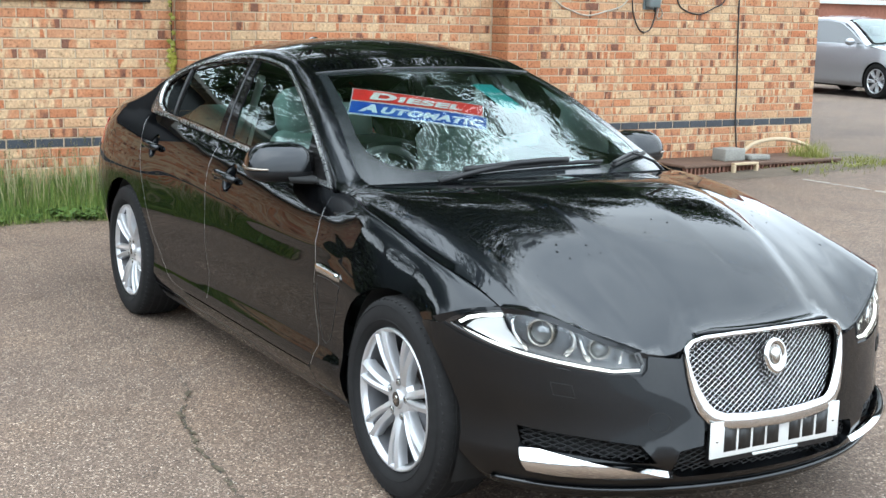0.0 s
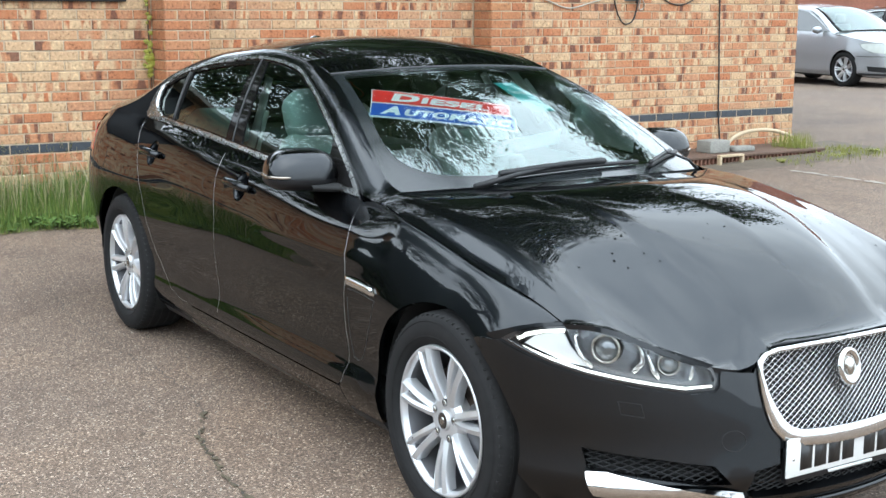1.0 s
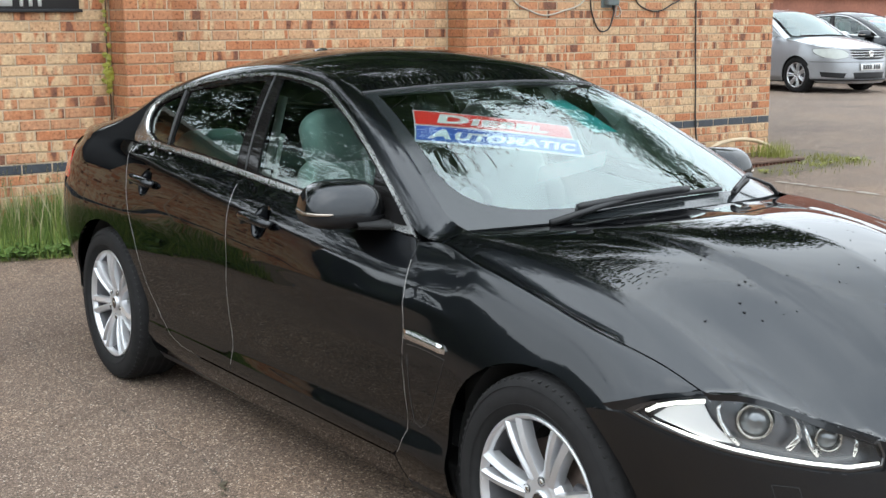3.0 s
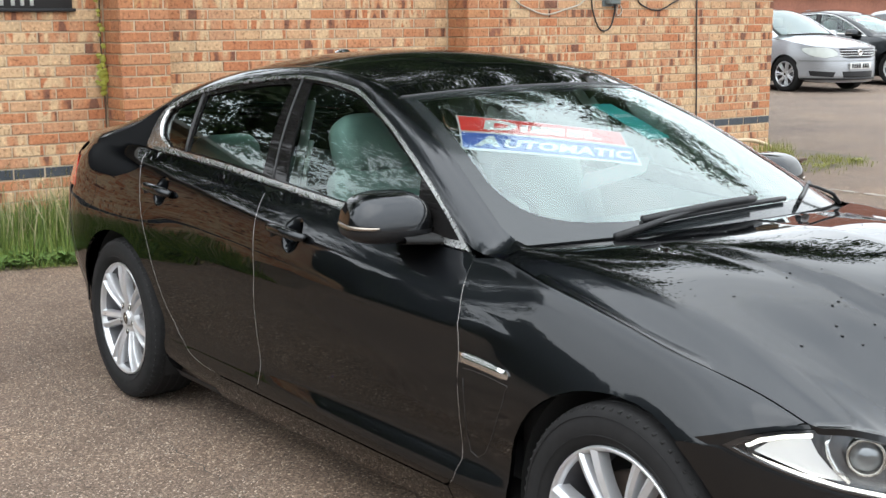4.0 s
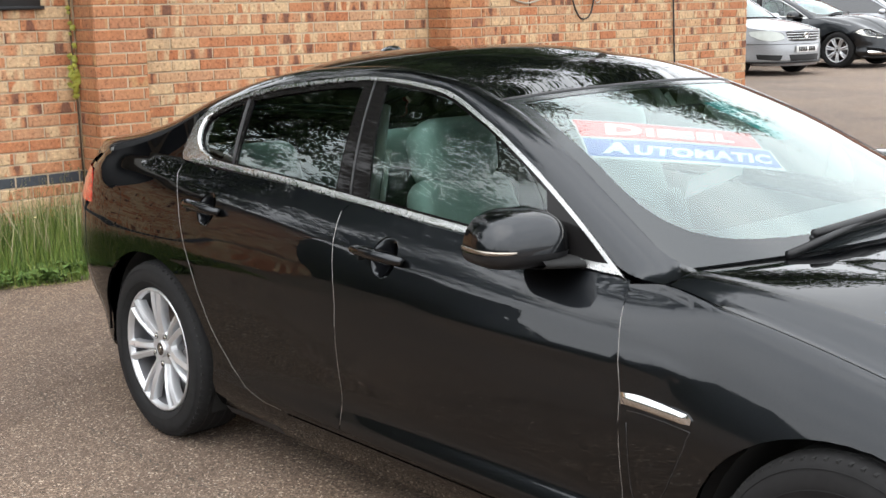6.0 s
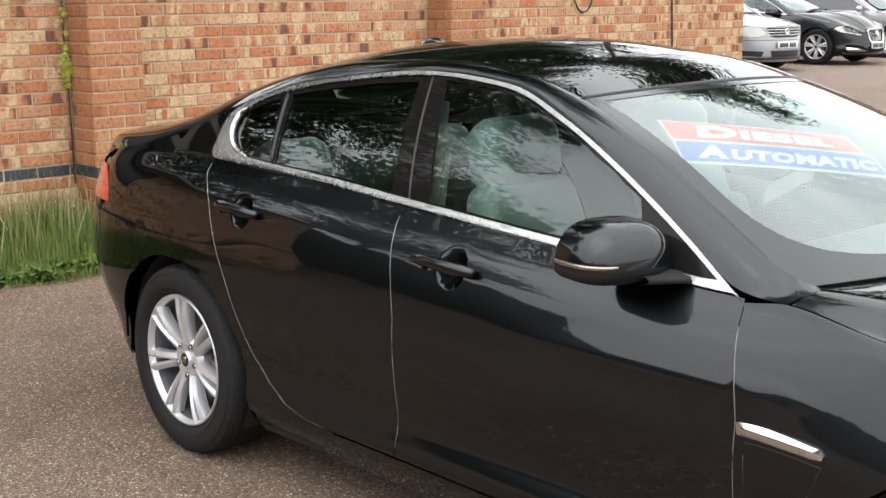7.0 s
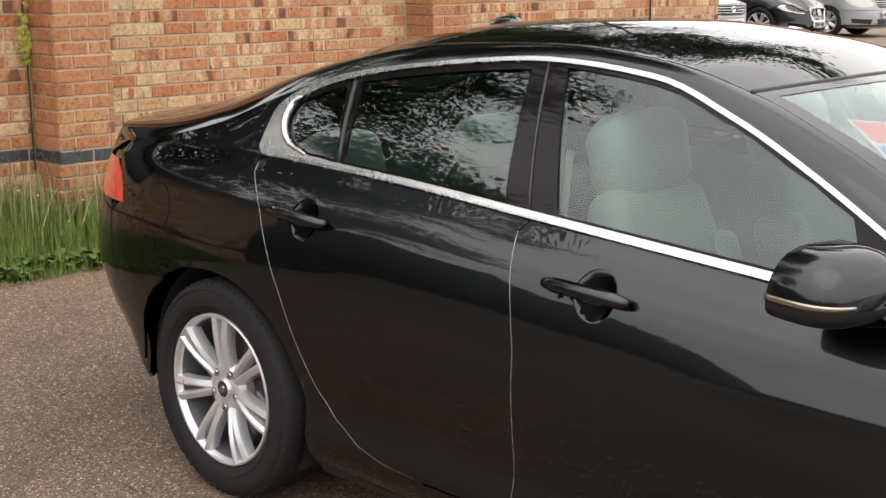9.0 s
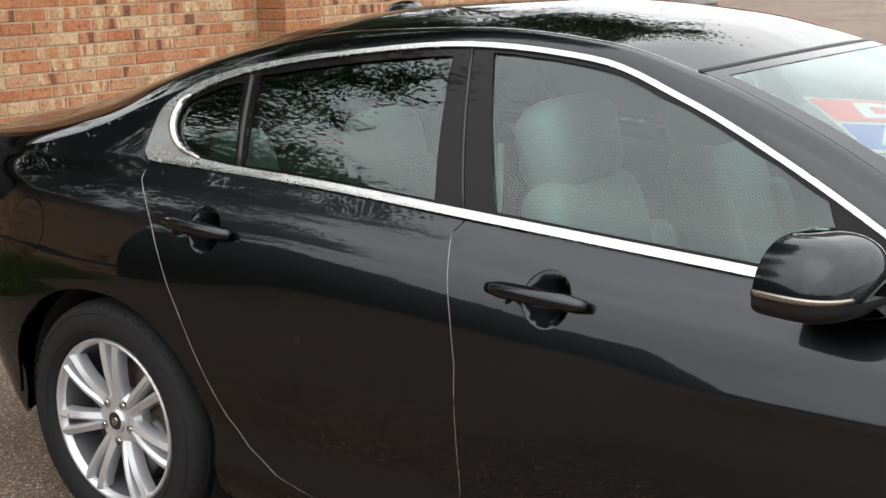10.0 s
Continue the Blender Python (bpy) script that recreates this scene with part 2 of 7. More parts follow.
def paint_material(name, colour, metal=0.55, rough=0.32):
    """Metallic car paint under clear lacquer, with a faint film of dust."""
    mat = material(name, colour, rough, metal, 1.0)
    nodes, links = mat.node_tree.nodes, mat.node_tree.links
    b = nodes["Principled BSDF"]
    co = nodes.new("ShaderNodeTexCoord")
    flake = nodes.new("ShaderNodeTexNoise")
    flake.inputs["Scale"].default_value, flake.inputs["Detail"].default_value = 900.0, 1.0
    dust = nodes.new("ShaderNodeTexNoise")
    dust.inputs["Scale"].default_value, dust.inputs["Detail"].default_value = 3.0, 8.0
    links.new(co.outputs["Object"], flake.inputs["Vector"]), links.new(co.outputs["Object"], dust.inputs["Vector"])
    fr = nodes.new("ShaderNodeMapRange")
    fr.inputs["From Min"].default_value, fr.inputs["From Max"].default_value = 0.3, 0.7
    fr.inputs["To Min"].default_value, fr.inputs["To Max"].default_value = 0.75, 1.3
    mul = nodes.new("ShaderNodeMixRGB")
    mul.blend_type, mul.inputs[0].default_value, mul.inputs[1].default_value = "MULTIPLY", 1.0, (*colour, 1)
    links.new(flake.outputs["Fac"], fr.inputs["Value"]), links.new(fr.outputs[0], mul.inputs[2]), links.new(mul.outputs[0], b.inputs["Base Color"])
    dr = nodes.new("ShaderNodeMapRange")
    dr.inputs["From Min"].default_value, dr.inputs["From Max"].default_value = 0.35, 0.75
    dr.inputs["To Min"].default_value, dr.inputs["To Max"].default_value = 0.006, 0.03
    links.new(dust.outputs["Fac"], dr.inputs["Value"]), links.new(dr.outputs[0], b.inputs["Coat Roughness"])
    b.inputs["Coat IOR"].default_value = 1.5
    return mat


PAINT = paint_material("charcoal_paint", (0.0145, 0.0160, 0.0184), 1.0, 0.36)
PAINT.node_tree.nodes["Principled BSDF"].inputs["Specular Tint"].default_value = (0.15, 0.15, 0.16, 1)
PAINT.node_tree.nodes["Principled BSDF"].inputs["Specular IOR Level"].default_value = 0.0
PAINT.node_tree.nodes["Principled BSDF"].inputs["Coat IOR"].default_value = 1.43
SILVER_PAINT = paint_material("silver_paint", (0.30, 0.31, 0.325), 0.6, 0.35)
CHROME = material("chrome", (0.651, 0.651, 0.644), 0.11, 1.0, rough_vary=0.03, grain=40)
SATIN = material("satin_chrome", (0.459, 0.444, 0.414), 0.22, 1.0)
ALLOY = material("silver_alloy", (0.518, 0.525, 0.540), 0.30, 0.62, 0.5, vary=0.06, grain=30)
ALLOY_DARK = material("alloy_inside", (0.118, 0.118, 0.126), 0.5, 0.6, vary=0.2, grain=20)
RUBBER = material("tyre_rubber", (0.015, 0.0147, 0.015), 0.8, spec=0.12, vary=0.25, grain=30, bump=0.05)
BLACK = material("black_plastic", (0.009, 0.009, 0.010), 0.45, spec=0.35, bump=0.05, grain=400)
GLOSS_BLACK = material("gloss_black", (0.006, 0.006, 0.007), 0.12, coat=1.0)
DARK = material("dark_underside", (0.006, 0.006, 0.006), 0.9)
SEAL = material("rubber_seal", (0.010, 0.010, 0.011), 0.5)
FRIT = material("black_frit", (0.012, 0.014, 0.015), 0.12)
TRIM = material("brushed_window_trim", (0.48, 0.48, 0.47), 0.26, 1.0, rough_vary=0.05, grain=60)
PILLAR_BLACK = material("pillar_black", (0.007, 0.0065, 0.0065), 0.03, spec=0.14)
LEATHER = material("pale_grey_leather", (0.30, 0.315, 0.305), 0.5, bump=0.12, grain=160, vary=0.05)
DASH = material("dash_top", (0.19, 0.20, 0.20), 0.6, bump=0.1, grain=300)
CABIN = material("pale_cabin_trim", (0.385, 0.392, 0.377), 0.7, vary=0.05, grain=20)
CARPET = material("cabin_carpet", (0.059, 0.059, 0.059), 0.95)
SCREEN_GLASS = glass("windscreen_glass", (0.84, 0.98, 0.95), 2.2, 0.0, (0.90, 1.0, 0.98))
SIDE_GLASS = glass("side_glass", (0.56, 0.76, 0.71), 1.68, 0.0, (0.93, 1.0, 0.98))
# rear panes: the dim rear cabin's shade is put into a darker tint
REAR_GLASS = glass("rear_shade_glass", (0.42, 0.62, 0.56), 1.75, 0.0, (0.93, 1.0, 0.98))
CLEAR = glass("lamp_cover", (0.96, 0.97, 0.97), 1.35)
LAMP_SILVER = material("lamp_reflector", (0.629, 0.636, 0.644), 0.16, 0.85)
LAMP_INSIDE = material("lamp_inside", (0.15, 0.157, 0.17), 0.26, 0.8)
LAMP_PALE = material("pale_reflector", (0.66, 0.67, 0.68), 0.25, 0.2)
LAMP_LENS = material("lamp_lens", (0.16, 0.17, 0.18), 0.06, 0.5, coat=1.0)
INDICATOR = material("indicator_lens", (0.311, 0.274, 0.237), 0.25, 0.9)
LAMP_WHITE = lit("daylight_lamp", (1.0, 0.97, 0.88), 2.2)
RED_LAMP = material("red_lamp_lens", (0.40, 0.012, 0.008), 0.08, coat=1.0)
BRAKE = material("brake_iron", (0.089, 0.067, 0.056), 0.55, 0.7, vary=0.3, grain=30)
PLATE_WHITE = material("plate_white", (0.577, 0.577, 0.562), 0.35, coat=0.6)
PLATE_INK = material("plate_ink", (0.015, 0.015, 0.015), 0.4)
STICK_RED = material("sticker_red", (0.62, 0.028, 0.022), 0.45)
STICK_BLUE = material("sticker_blue", (0.012, 0.075, 0.36), 0.45)
STICK_WHITE = material("sticker_white", (0.607, 0.629, 0.622), 0.5)
TEAL = material("teal_card", (0.03, 0.30, 0.30), 0.5)

# ---- ground ----
def ground_z(x, y):
    return 0.20 * smooth(2.5, 14.0, y) + 0.012 * math.sin(x * 0.9 + 1.3) * math.sin(y * 0.7) * smooth(1.5, 4.0, abs(y) + max(0.0, abs(x) - 2.5))


def asphalt_material():
    mat = bpy.data.materials.new("worn_tarmac")
    mat.use_nodes = True
    nodes, links = mat.node_tree.nodes, mat.node_tree.links
    b = nodes["Principled BSDF"]
    co = nodes.new("ShaderNodeTexCoord")

    def tex(kind, scale, **extra):
        n = nodes.new(kind)
        n.inputs["Scale"].default_value = scale
        for k, v in extra.items():
            n.inputs[k].default_value = v
        links.new(co.outputs["Object"], n.inputs["Vector"])
        return n

    def ramp(src, *stops):
        r = nodes.new("ShaderNodeValToRGB")
        while len(r.color_ramp.elements) < len(stops):
            r.color_ramp.elements.new(0.5)
        for e, (p, c) in zip(r.color_ramp.elements, stops):
            e.position, e.color = p, (*c, 1)
        links.new(src, r.inputs["Fac"])
        return r.outputs["Color"]

    def mix(kind, fac, a, c):
        m = nodes.new("ShaderNodeMixRGB")
        m.blend_type = kind
        if isinstance(fac, float):
            m.inputs[0].default_value = fac
        else:
            links.new(fac, m.inputs[0])
        for sock, v in ((1, a), (2, c)):
            if isinstance(v, tuple):
                m.inputs[sock].default_value = (*v, 1)
            else:
                links.new(v, m.inputs[sock])
        return m.outputs[0]
    stones = tex("ShaderNodeTexVoronoi", 150.0, Randomness=1.0)
    cell = nodes.new("ShaderNodeSeparateColor")
    links.new(stones.outputs["Color"], cell.inputs[0])
    stone_tone = ramp(cell.outputs[0], (0.0, (0.046, 0.033, 0.024)), (0.30, (0.106, 0.075, 0.055)), (0.80, (0.168, 0.120, 0.089)), (0.93, (0.240, 0.186, 0.147)), (1.0, (0.46, 0.385, 0.32)))
    fine = tex("ShaderNodeTexNoise", 260.0, Detail=3.0)
    grit = ramp(fine.outputs["Fac"], (0.34, (0.58, 0.57, 0.56)), (0.68, (1.36, 1.33, 1.29)))
    base = mix("MULTIPLY", 1.0, stone_tone, grit)
    patches = tex("ShaderNodeTexNoise", 0.55, Detail=5.0, Roughness=0.6)
    tone = ramp(patches.outputs["Fac"], (0.30, (0.74, 0.73, 0.74)), (0.52, (1.0, 0.99, 0.97)), (0.72, (1.20, 1.13, 1.03)))
    base = mix("MULTIPLY", 1.0, base, tone)
    stains = tex("ShaderNodeTexNoise", 2.6, Detail=8.0, Roughness=0.7)
    spots = ramp(stains.outputs["Fac"], (0.52, (1.0, 1.0, 1.0)), (0.68, (0.74, 0.71, 0.68)))
    base = mix("MULTIPLY", 0.8, base, spots)
    links.new(base, b.inputs["Base Color"])
    b.inputs["Roughness"].default_value = 0.88
    bump = nodes.new("ShaderNodeBump")
    bump.inputs["Strength"].default_value, bump.inputs["Distance"].default_value = 0.55, 0.004
    links.new(stones.outputs["Distance"], bump.inputs["Height"])
    bump2 = nodes.new("ShaderNodeBump")
    bump2.inputs["Strength"].default_value, bump2.inputs["Distance"].default_value = 0.4, 0.02
    links.new(stains.outputs["Fac"], bump2.inputs["Height"])
    bump.invert = True
    links.new(bump.outputs[0], bump2.inputs["Normal"])
    links.new(bump2.outputs[0], b.inputs["Normal"])
    return mat


TARMAC = asphalt_material()
SOIL = material("dry_soil", (0.096, 0.074, 0.052), 0.95, bump=0.6, grain=60, vary=0.35)
MOSS = material("crack_moss", (0.075, 0.060, 0.036), 0.95, bump=0.4, grain=80, vary=0.4)
CRACK = material("crack_tar", (0.056, 0.047, 0.038), 0.9, vary=0.3, grain=50)
WHITE_LINE = material("worn_white_line", (0.26, 0.235, 0.195), 0.85, vary=0.35, grain=25)
LITTER = material("leaf_litter", (0.052, 0.037, 0.026), 0.9, vary=0.4, grain=20)

ticks = []
v = 0.0
while v < 420:
    ticks.append(v)
    v += 0.3 if v < 20 else 0.3 + (v - 20) * 0.25
ticks = [-t for t in reversed(ticks[1:])] + ticks
bm = bmesh.new()
grid = [[bm.verts.new((x - 4, y + 4, ground_z(x - 4, y + 4))) for x in ticks] for y in ticks]
for r0, r1 in zip(grid, grid[1:]):
    for i in range(len(ticks) - 1):
        bm.faces.new((r0[i], r0[i + 1], r1[i + 1], r1[i]))
tagged(part("ground", bm, TARMAC), kind="structure")

# cracks with moss, along the flank of the car
rng = random.Random(11)


def crack(points, name, mat, width, lift=0.004, label=""):
    bm = bmesh.new()
    left, right = [], []
    pts = [Vector((x, y, 0)) for x, y in points]
    for a, c in zip(pts, pts[1:]):
        n = max(2, int((c - a).length / 0.025))
        for i in range(n):
            p = a.lerp(c, i / n)
            d = (c - a).normalized()
            s = Vector((-d.y, d.x, 0))
            w = width * rng.uniform(0.15, 1.3)
            p = p + s * rng.uniform(-0.012, 0.012)
            z = ground_z(p.x, p.y) + lift
            left.append(bm.verts.new((p + s * w).to_tuple()[:2] + (z,)))
            right.append(bm.verts.new((p - s * w * rng.uniform(0.4, 1)).to_tuple()[:2] + (z,)))
    for i in range(len(left) - 1):
        if rng.random() < 0.68:
            bm.faces.new((left[i], right[i], right[i + 1], left[i + 1]))
    ob = part(name, bm, mat, flat=True)
    tagged(ob, kind="structure")


MAIN = [(-2.55, -0.95), (-1.9, -1.03), (-1.08, -1.05), (-0.76, -1.01), (-0.38, -1.0), (0.07, -1.07), (0.30, -1.19), (0.68, -1.26), (0.94, -1.27), (1.20, -1.30), (1.7, -1.36)]
crack(MAIN, "ground_crack", CRACK, 0.0042)
crack([(0.02, -1.06), (0.30, -1.19), (0.68, -1.26), (0.94, -1.27), (1.20, -1.30)], "ground_crack_moss", MOSS, 0.012, 0.006)
crack([(-4.2, -1.9), (-3.1, -1.55), (-2.55, -0.95)], "ground_crack", CRACK, 0.003)
crack([(-3.4, 5.2), (-2.6, 5.6), (-1.6, 5.5), (-0.6, 5.9)], "ground_crack", CRACK, 0.006)

bm = bmesh.new()
rows = []
for i in range(60):
    t = i / 59
    x, y = -3.95 + 1.75 * t, 6.44 - 0.02 * t
    rows.append([bm.verts.new((x, y + s * 0.045 * rng.uniform(0.35, 1.15), ground_z(x, y) + 0.004)) for s in (-1, 1)])
for a, c in zip(rows, rows[1:]):
    if rng.random() < 0.8:
        bm.faces.new((a[0], c[0], c[1], a[1]))
tagged(part("parking_line", bm, WHITE_LINE, flat=True), kind="structure")

# leaf litter, twigs and grit
bm = bmesh.new()
for i in range(900):
    x, y = rng.uniform(-4.4, 3.2), rng.uniform(-2.6, -0.6)
    if i > 620:
        x, y = rng.uniform(-5.0, -1.0), rng.uniform(2.5, 8.0)
    r, a = rng.uniform(0.003, 0.011) * (1.6 if rng.random() < 0.06 else 1), rng.uniform(0, 6.28)
    z = ground_z(x, y) + 0.004
    c, s = math.cos(a), math.sin(a)
    k = rng.uniform(0.25, 0.8)
    bm.faces.new([bm.verts.new((x + r * (u * c - v * k * s), y + r * (u * s + v * k * c), z + rng.uniform(0, 0.004))) for u, v in ((-1, 0), (0, -1), (1, 0), (0.2, 1))])
tagged(part("leaf_litter", bm, LITTER, flat=True), "dark leaf litter and grit on the tarmac", "litter", kind="stuff")
GRIT = material("pale_grit", (0.311, 0.281, 0.237), 0.9, vary=0.3, grain=40)
bm = bmesh.new()
for i in range(4200):
    x, y = rng.uniform(-4.4, 2.8), rng.uniform(-2.7, -0.70)
    r = rng.uniform(0.0016, 0.0046)
    z = ground_z(x, y)
    p = [Vector((x + r * math.cos(a) * rng.uniform(0.6, 1.2), y + r * math.sin(a) * rng.uniform(0.6, 1.2), z + 0.001)) for a in (0.3, 1.9, 3.4, 5.1)]
    tip = bm.verts.new((x, y, z + r * 0.9))
    ring = [bm.verts.new(q) for q in p]
    for k in range(4):
        bm.faces.new((ring[k], ring[(k + 1) % 4], tip))
tagged(part("loose_grit", bm, GRIT, flat=True), "pale loose grit on the tarmac", "grit", kind="stuff")

# ---- the saloon: its surfaces ----
# x ahead of the middle of the wheelbase, y to its left, z up; half sections serve both sides
AXLE, TYRE_R = 1.4545, 0.335
belt_z = spline([0.95, 0.8, 0.25, -0.34, -0.8, -1.2, -1.4, -1.8, -2.2, -2.5], [0.925, 0.925, 0.958, 0.996, 1.026, 1.040, 1.045, 1.030, 1.000, 0.96])
side_low = spline([0.16, 0.20, 0.25, 0.305, 0.35, 0.40, 0.50, 0.62, 0.70], [0.790, 0.818, 0.846, 0.858, 0.851, 0.848, 0.860, 0.868, 0.866])
side_high = spline([-0.34, -0.22, -0.13, -0.06, 0.0], [0.866, 0.860, 0.842, 0.809, 0.758])


def nose_x(z):
    return 2.31 - 0.22 * max(0.0, z - 0.32) - 0.9 * max(0.0, 0.30 - z) ** 1.3


def taper(x, z):
    """How far the flank draws in towards nose and tail."""
    if x > 1.7:
        return math.sqrt(max(0.0, 1 - ((x - 1.7) / (nose_x(z) - 1.7)) ** 2))
    if x < -1.75:
        return max(0.0, 1 - (min((-1.75 - x) / tail_len(z), 1.0)) ** 2.5) ** 0.4
    return 1.0


def tail_len(z):
    return max(0.42, 0.86 - 1.9 * max(0.0, 0.66 - z) ** 1.6) - 0.16 * max(0.0, z - 0.62)


def flank(x, z):
    """Half width of the body side."""
    zb = belt_z(x)
    if z > zb:
        k = smooth(-1.30, -1.62, x) if x < -1.30 else 0.0
        d = z - zb
        return (0.758 - (0.385 + 0.195 * k) * d - (0.52 - 0.52 * k) * d * d) * taper(x, z)
    k = smooth(zb - 0.34, zb - 0.24, z)
    low, high = side_low(min(z, 0.70)), side_high(z - zb)
    y = low * (1 - k) + high * k
    swell = 0.016 * math.exp(-((x + 1.45) / 0.42) ** 2) * smooth(0.3, 0.5, z) * (1 - smooth(0.75, 0.98, z)) + 0.012 * math.exp(-((x - 1.45) / 0.40) ** 2) * smooth(0.3, 0.5, z)
    return (y + swell + flare(x, z)) * taper(x, z)


def flare(x, z):
    """The crease along the door and wing, and the flared foot of the door."""
    crease = 0.0055 * math.exp(-((z - 0.752) / 0.020) ** 2) * smooth(0.05, 0.40, x) * (1 - smooth(0.98, 1.20, x))
    foot = 0.0125 * (1 - smooth(0.335, 0.374, z)) * smooth(0.21, 0.330, z) * smooth(-0.90, 0.70, x) * (1 - smooth(0.90, 1.04, x))
    return crease + foot


# bonnet
edge_z = spline([0.0, 0.20, 0.29, 0.325, 0.36, 0.43, 0.49, 0.56, 0.63, 0.68, 0.73, 0.78], [0.600, 0.600, 0.599, 0.599, 0.602, 0.613, 0.637, 0.665, 0.699, 0.721, 0.731, 0.731])
cowl_x = spline([0.0, 0.24, 0.42, 0.60, 0.70, 0.78], [1.135, 1.10, 1.06, 0.99, 0.935, 0.89])
cowl_z = spline([0.0, 0.24, 0.42, 0.60, 0.70, 0.78], [0.990, 0.982, 0.969, 0.961, 0.956, 0.945])
power = spline([0.0, 0.30, 0.60, 0.78], [3.1, 3.0, 2.1, 1.5])


def front_x(y):
    z = edge_z(y)
    return 1.7 + (nose_x(z) - 1.7) * math.sqrt(max(0.0, 1 - (y / 0.868) ** 2)) - 0.004


def bonnet_s(x, y):
    y = min(abs(y), 0.78)
    return min(max((x - cowl_x(y)) / (front_x(y) - cowl_x(y)), 0.0), 1.0)


def bonnet(x, y):
    a = min(abs(y), 0.78)
    s = bonnet_s(x, a)
    z = cowl_z(a) - (cowl_z(a) - edge_z(a)) * s ** power(a)
    w = 0.43 - 0.19 * s
    swell = (0.010 * (1 - smooth(w - 0.035, w + 0.03, a)) - 0.003 * math.exp(-((a - w - 0.02) / 0.05) ** 2)) * smooth(0.02, 0.25, s) * (1 - smooth(0.80, 1.0, s))
    return z + swell - 0.024 * smooth(0.69, 0.80, abs(y)) * (1 - smooth(1.45, 1.85, x))


def bonnet_edge_y(x):
    return 0.788 - 0.014 * smooth(1.55, 1.90, x) - 0.022 * (1 - smooth(0.88, 1.15, x))


def wing(x, s):
    """Front wing: s 0 to 1 up the flank, 1 to 2 over the crown to the bonnet."""
    yb = bonnet_edge_y(x)
    zb = bonnet(x, yb)
    za = zb - 0.295 + 0.205 * smooth(1.45, 1.93, x)
    if s <= 1:
        z = 0.16 + (za - 0.16) * s
        return (x, -wing_meets_door(x, wing_flank(x, z, za), z, yb, zb), z)
    t = s - 1
    ya = wing_flank(x, za, za)
    dy = (wing_flank(x, za, za) - wing_flank(x, za - 0.01, za)) / 0.01
    h = 0.24 * (zb - za)
    p0, p1 = (ya, za), (ya + dy * h, za + h)
    slope = (bonnet(x, yb) - bonnet(x, yb - 0.02)) / 0.02
    q = 0.34 * max(ya - yb, 0.01)
    p2, p3 = (yb + q, zb + 0.4 * slope * q), (yb, zb)
    c = ((1 - t) ** 3, 3 * t * (1 - t) ** 2, 3 * t * t * (1 - t), t ** 3)
    y, z = sum(k * p[0] for k, p in zip(c, (p0, p1, p2, p3))), sum(k * p[1] for k, p in zip(c, (p0, p1, p2, p3)))
    return (x, -wing_meets_door(x, y, z, yb, zb), z)


def wing_meets_door(x, y, z, yb, zb):
    """Near the door the wing takes the door's own section."""
    k = 1 - smooth(0.84, 1.16, x)
    if k <= 0:
        return y
    z0 = 0.905
    if z <= z0:
        yd = flank(0.82, z)
    else:
        y0, t = flank(0.82, z0), min(1.0, (z - z0) / max(0.01, zb - z0))
        yd = y0 + (yb - y0) * t
    return y * (1 - k) + yd * k


def wing_flank(x, z, za):
    low = side_low(min(z, 0.62)) if z < 0.62 else 0.868 - 0.06 * smooth(0.62, 0.9, z) * (z - 0.62) / 0.28
    swell = 0.012 * math.exp(-((x - 1.45) / 0.40) ** 2) * smooth(0.3, 0.5, z)
    return (low + swell + flare(x, z)) * taper(x, min(z, 0.66))


def wing_s(x, z):
    lo, hi = 0.0, 2.0
    for _ in range(30):
        m = (lo + hi) / 2
        lo, hi = (m, hi) if wing(x, m)[2] < z else (lo, m)
    return lo


# nose: turn about the front, degrees, and height
def nose(turn, z):
    c, s = math.cos(radians(turn)), math.sin(radians(turn))
    w = wing_flank(1.699, z, 1.0)
    return (1.7 + (nose_x(z) - 1.7) * c, w * s, z)


def nose_turn(y, z):
    return math.degrees(math.asin(max(-1.0, min(1.0, y / wing_flank(1.699, z, 1.0)))))


# tail
def tail(turn, z):
    c, s = abs(math.cos(radians(turn))) ** 0.8, math.sin(radians(turn))
    return (-1.75 - tail_len(z) * c, flank(-1.749, z) * math.copysign(abs(s) ** 0.8, s), z)


# upper body: rail A runs along the side windows and the rear wing, rail B along screen, roof, rear screen and boot
RAIL = [0, 1, 2, 3, 4, 5, 6, 7, 8, 9, 10, 11, 12]
rail_ax = spline(RAIL, [0.785, 0.585, 0.335, 0.10, -0.14, -0.46, -0.85, -1.20, -1.352, -1.376, -1.62, -2.02, -2.36])
rail_az = spline(RAIL, [0.918, 1.037, 1.165, 1.264, 1.336, 1.359, 1.326, 1.262, 1.172, 1.085, 1.040, 1.016, 0.985])
rail_bx = spline(RAIL, [0.895, 0.605, 0.360, 0.09, -0.15, -0.46, -0.85, -1.20, -1.50, -1.76, -2.02, -2.27, -2.46])
rail_by = spline(RAIL, [0.702, 0.634, 0.576, 0.519, 0.500, 0.488, 0.480, 0.478, 0.490, 0.510, 0.535, 0.555, 0.565])
rail_bz = spline(RAIL, [0.948, 1.094, 1.213, 1.311, 1.369, 1.392, 1.378, 1.328, 1.250, 1.160, 1.092, 1.055, 1.030])
bow_x = spline(RAIL, [0.215, 0.18, 0.145, 0.10, 0.05, 0.0, -0.02, -0.04, -0.08, -0.13, -0.15, -0.13, -0.11])
bow_z = spline(RAIL, [0.030, 0.026, 0.024, 0.026, 0.040, 0.050, 0.052, 0.050, 0.048, 0.044, 0.036, 0.028, 0.024])


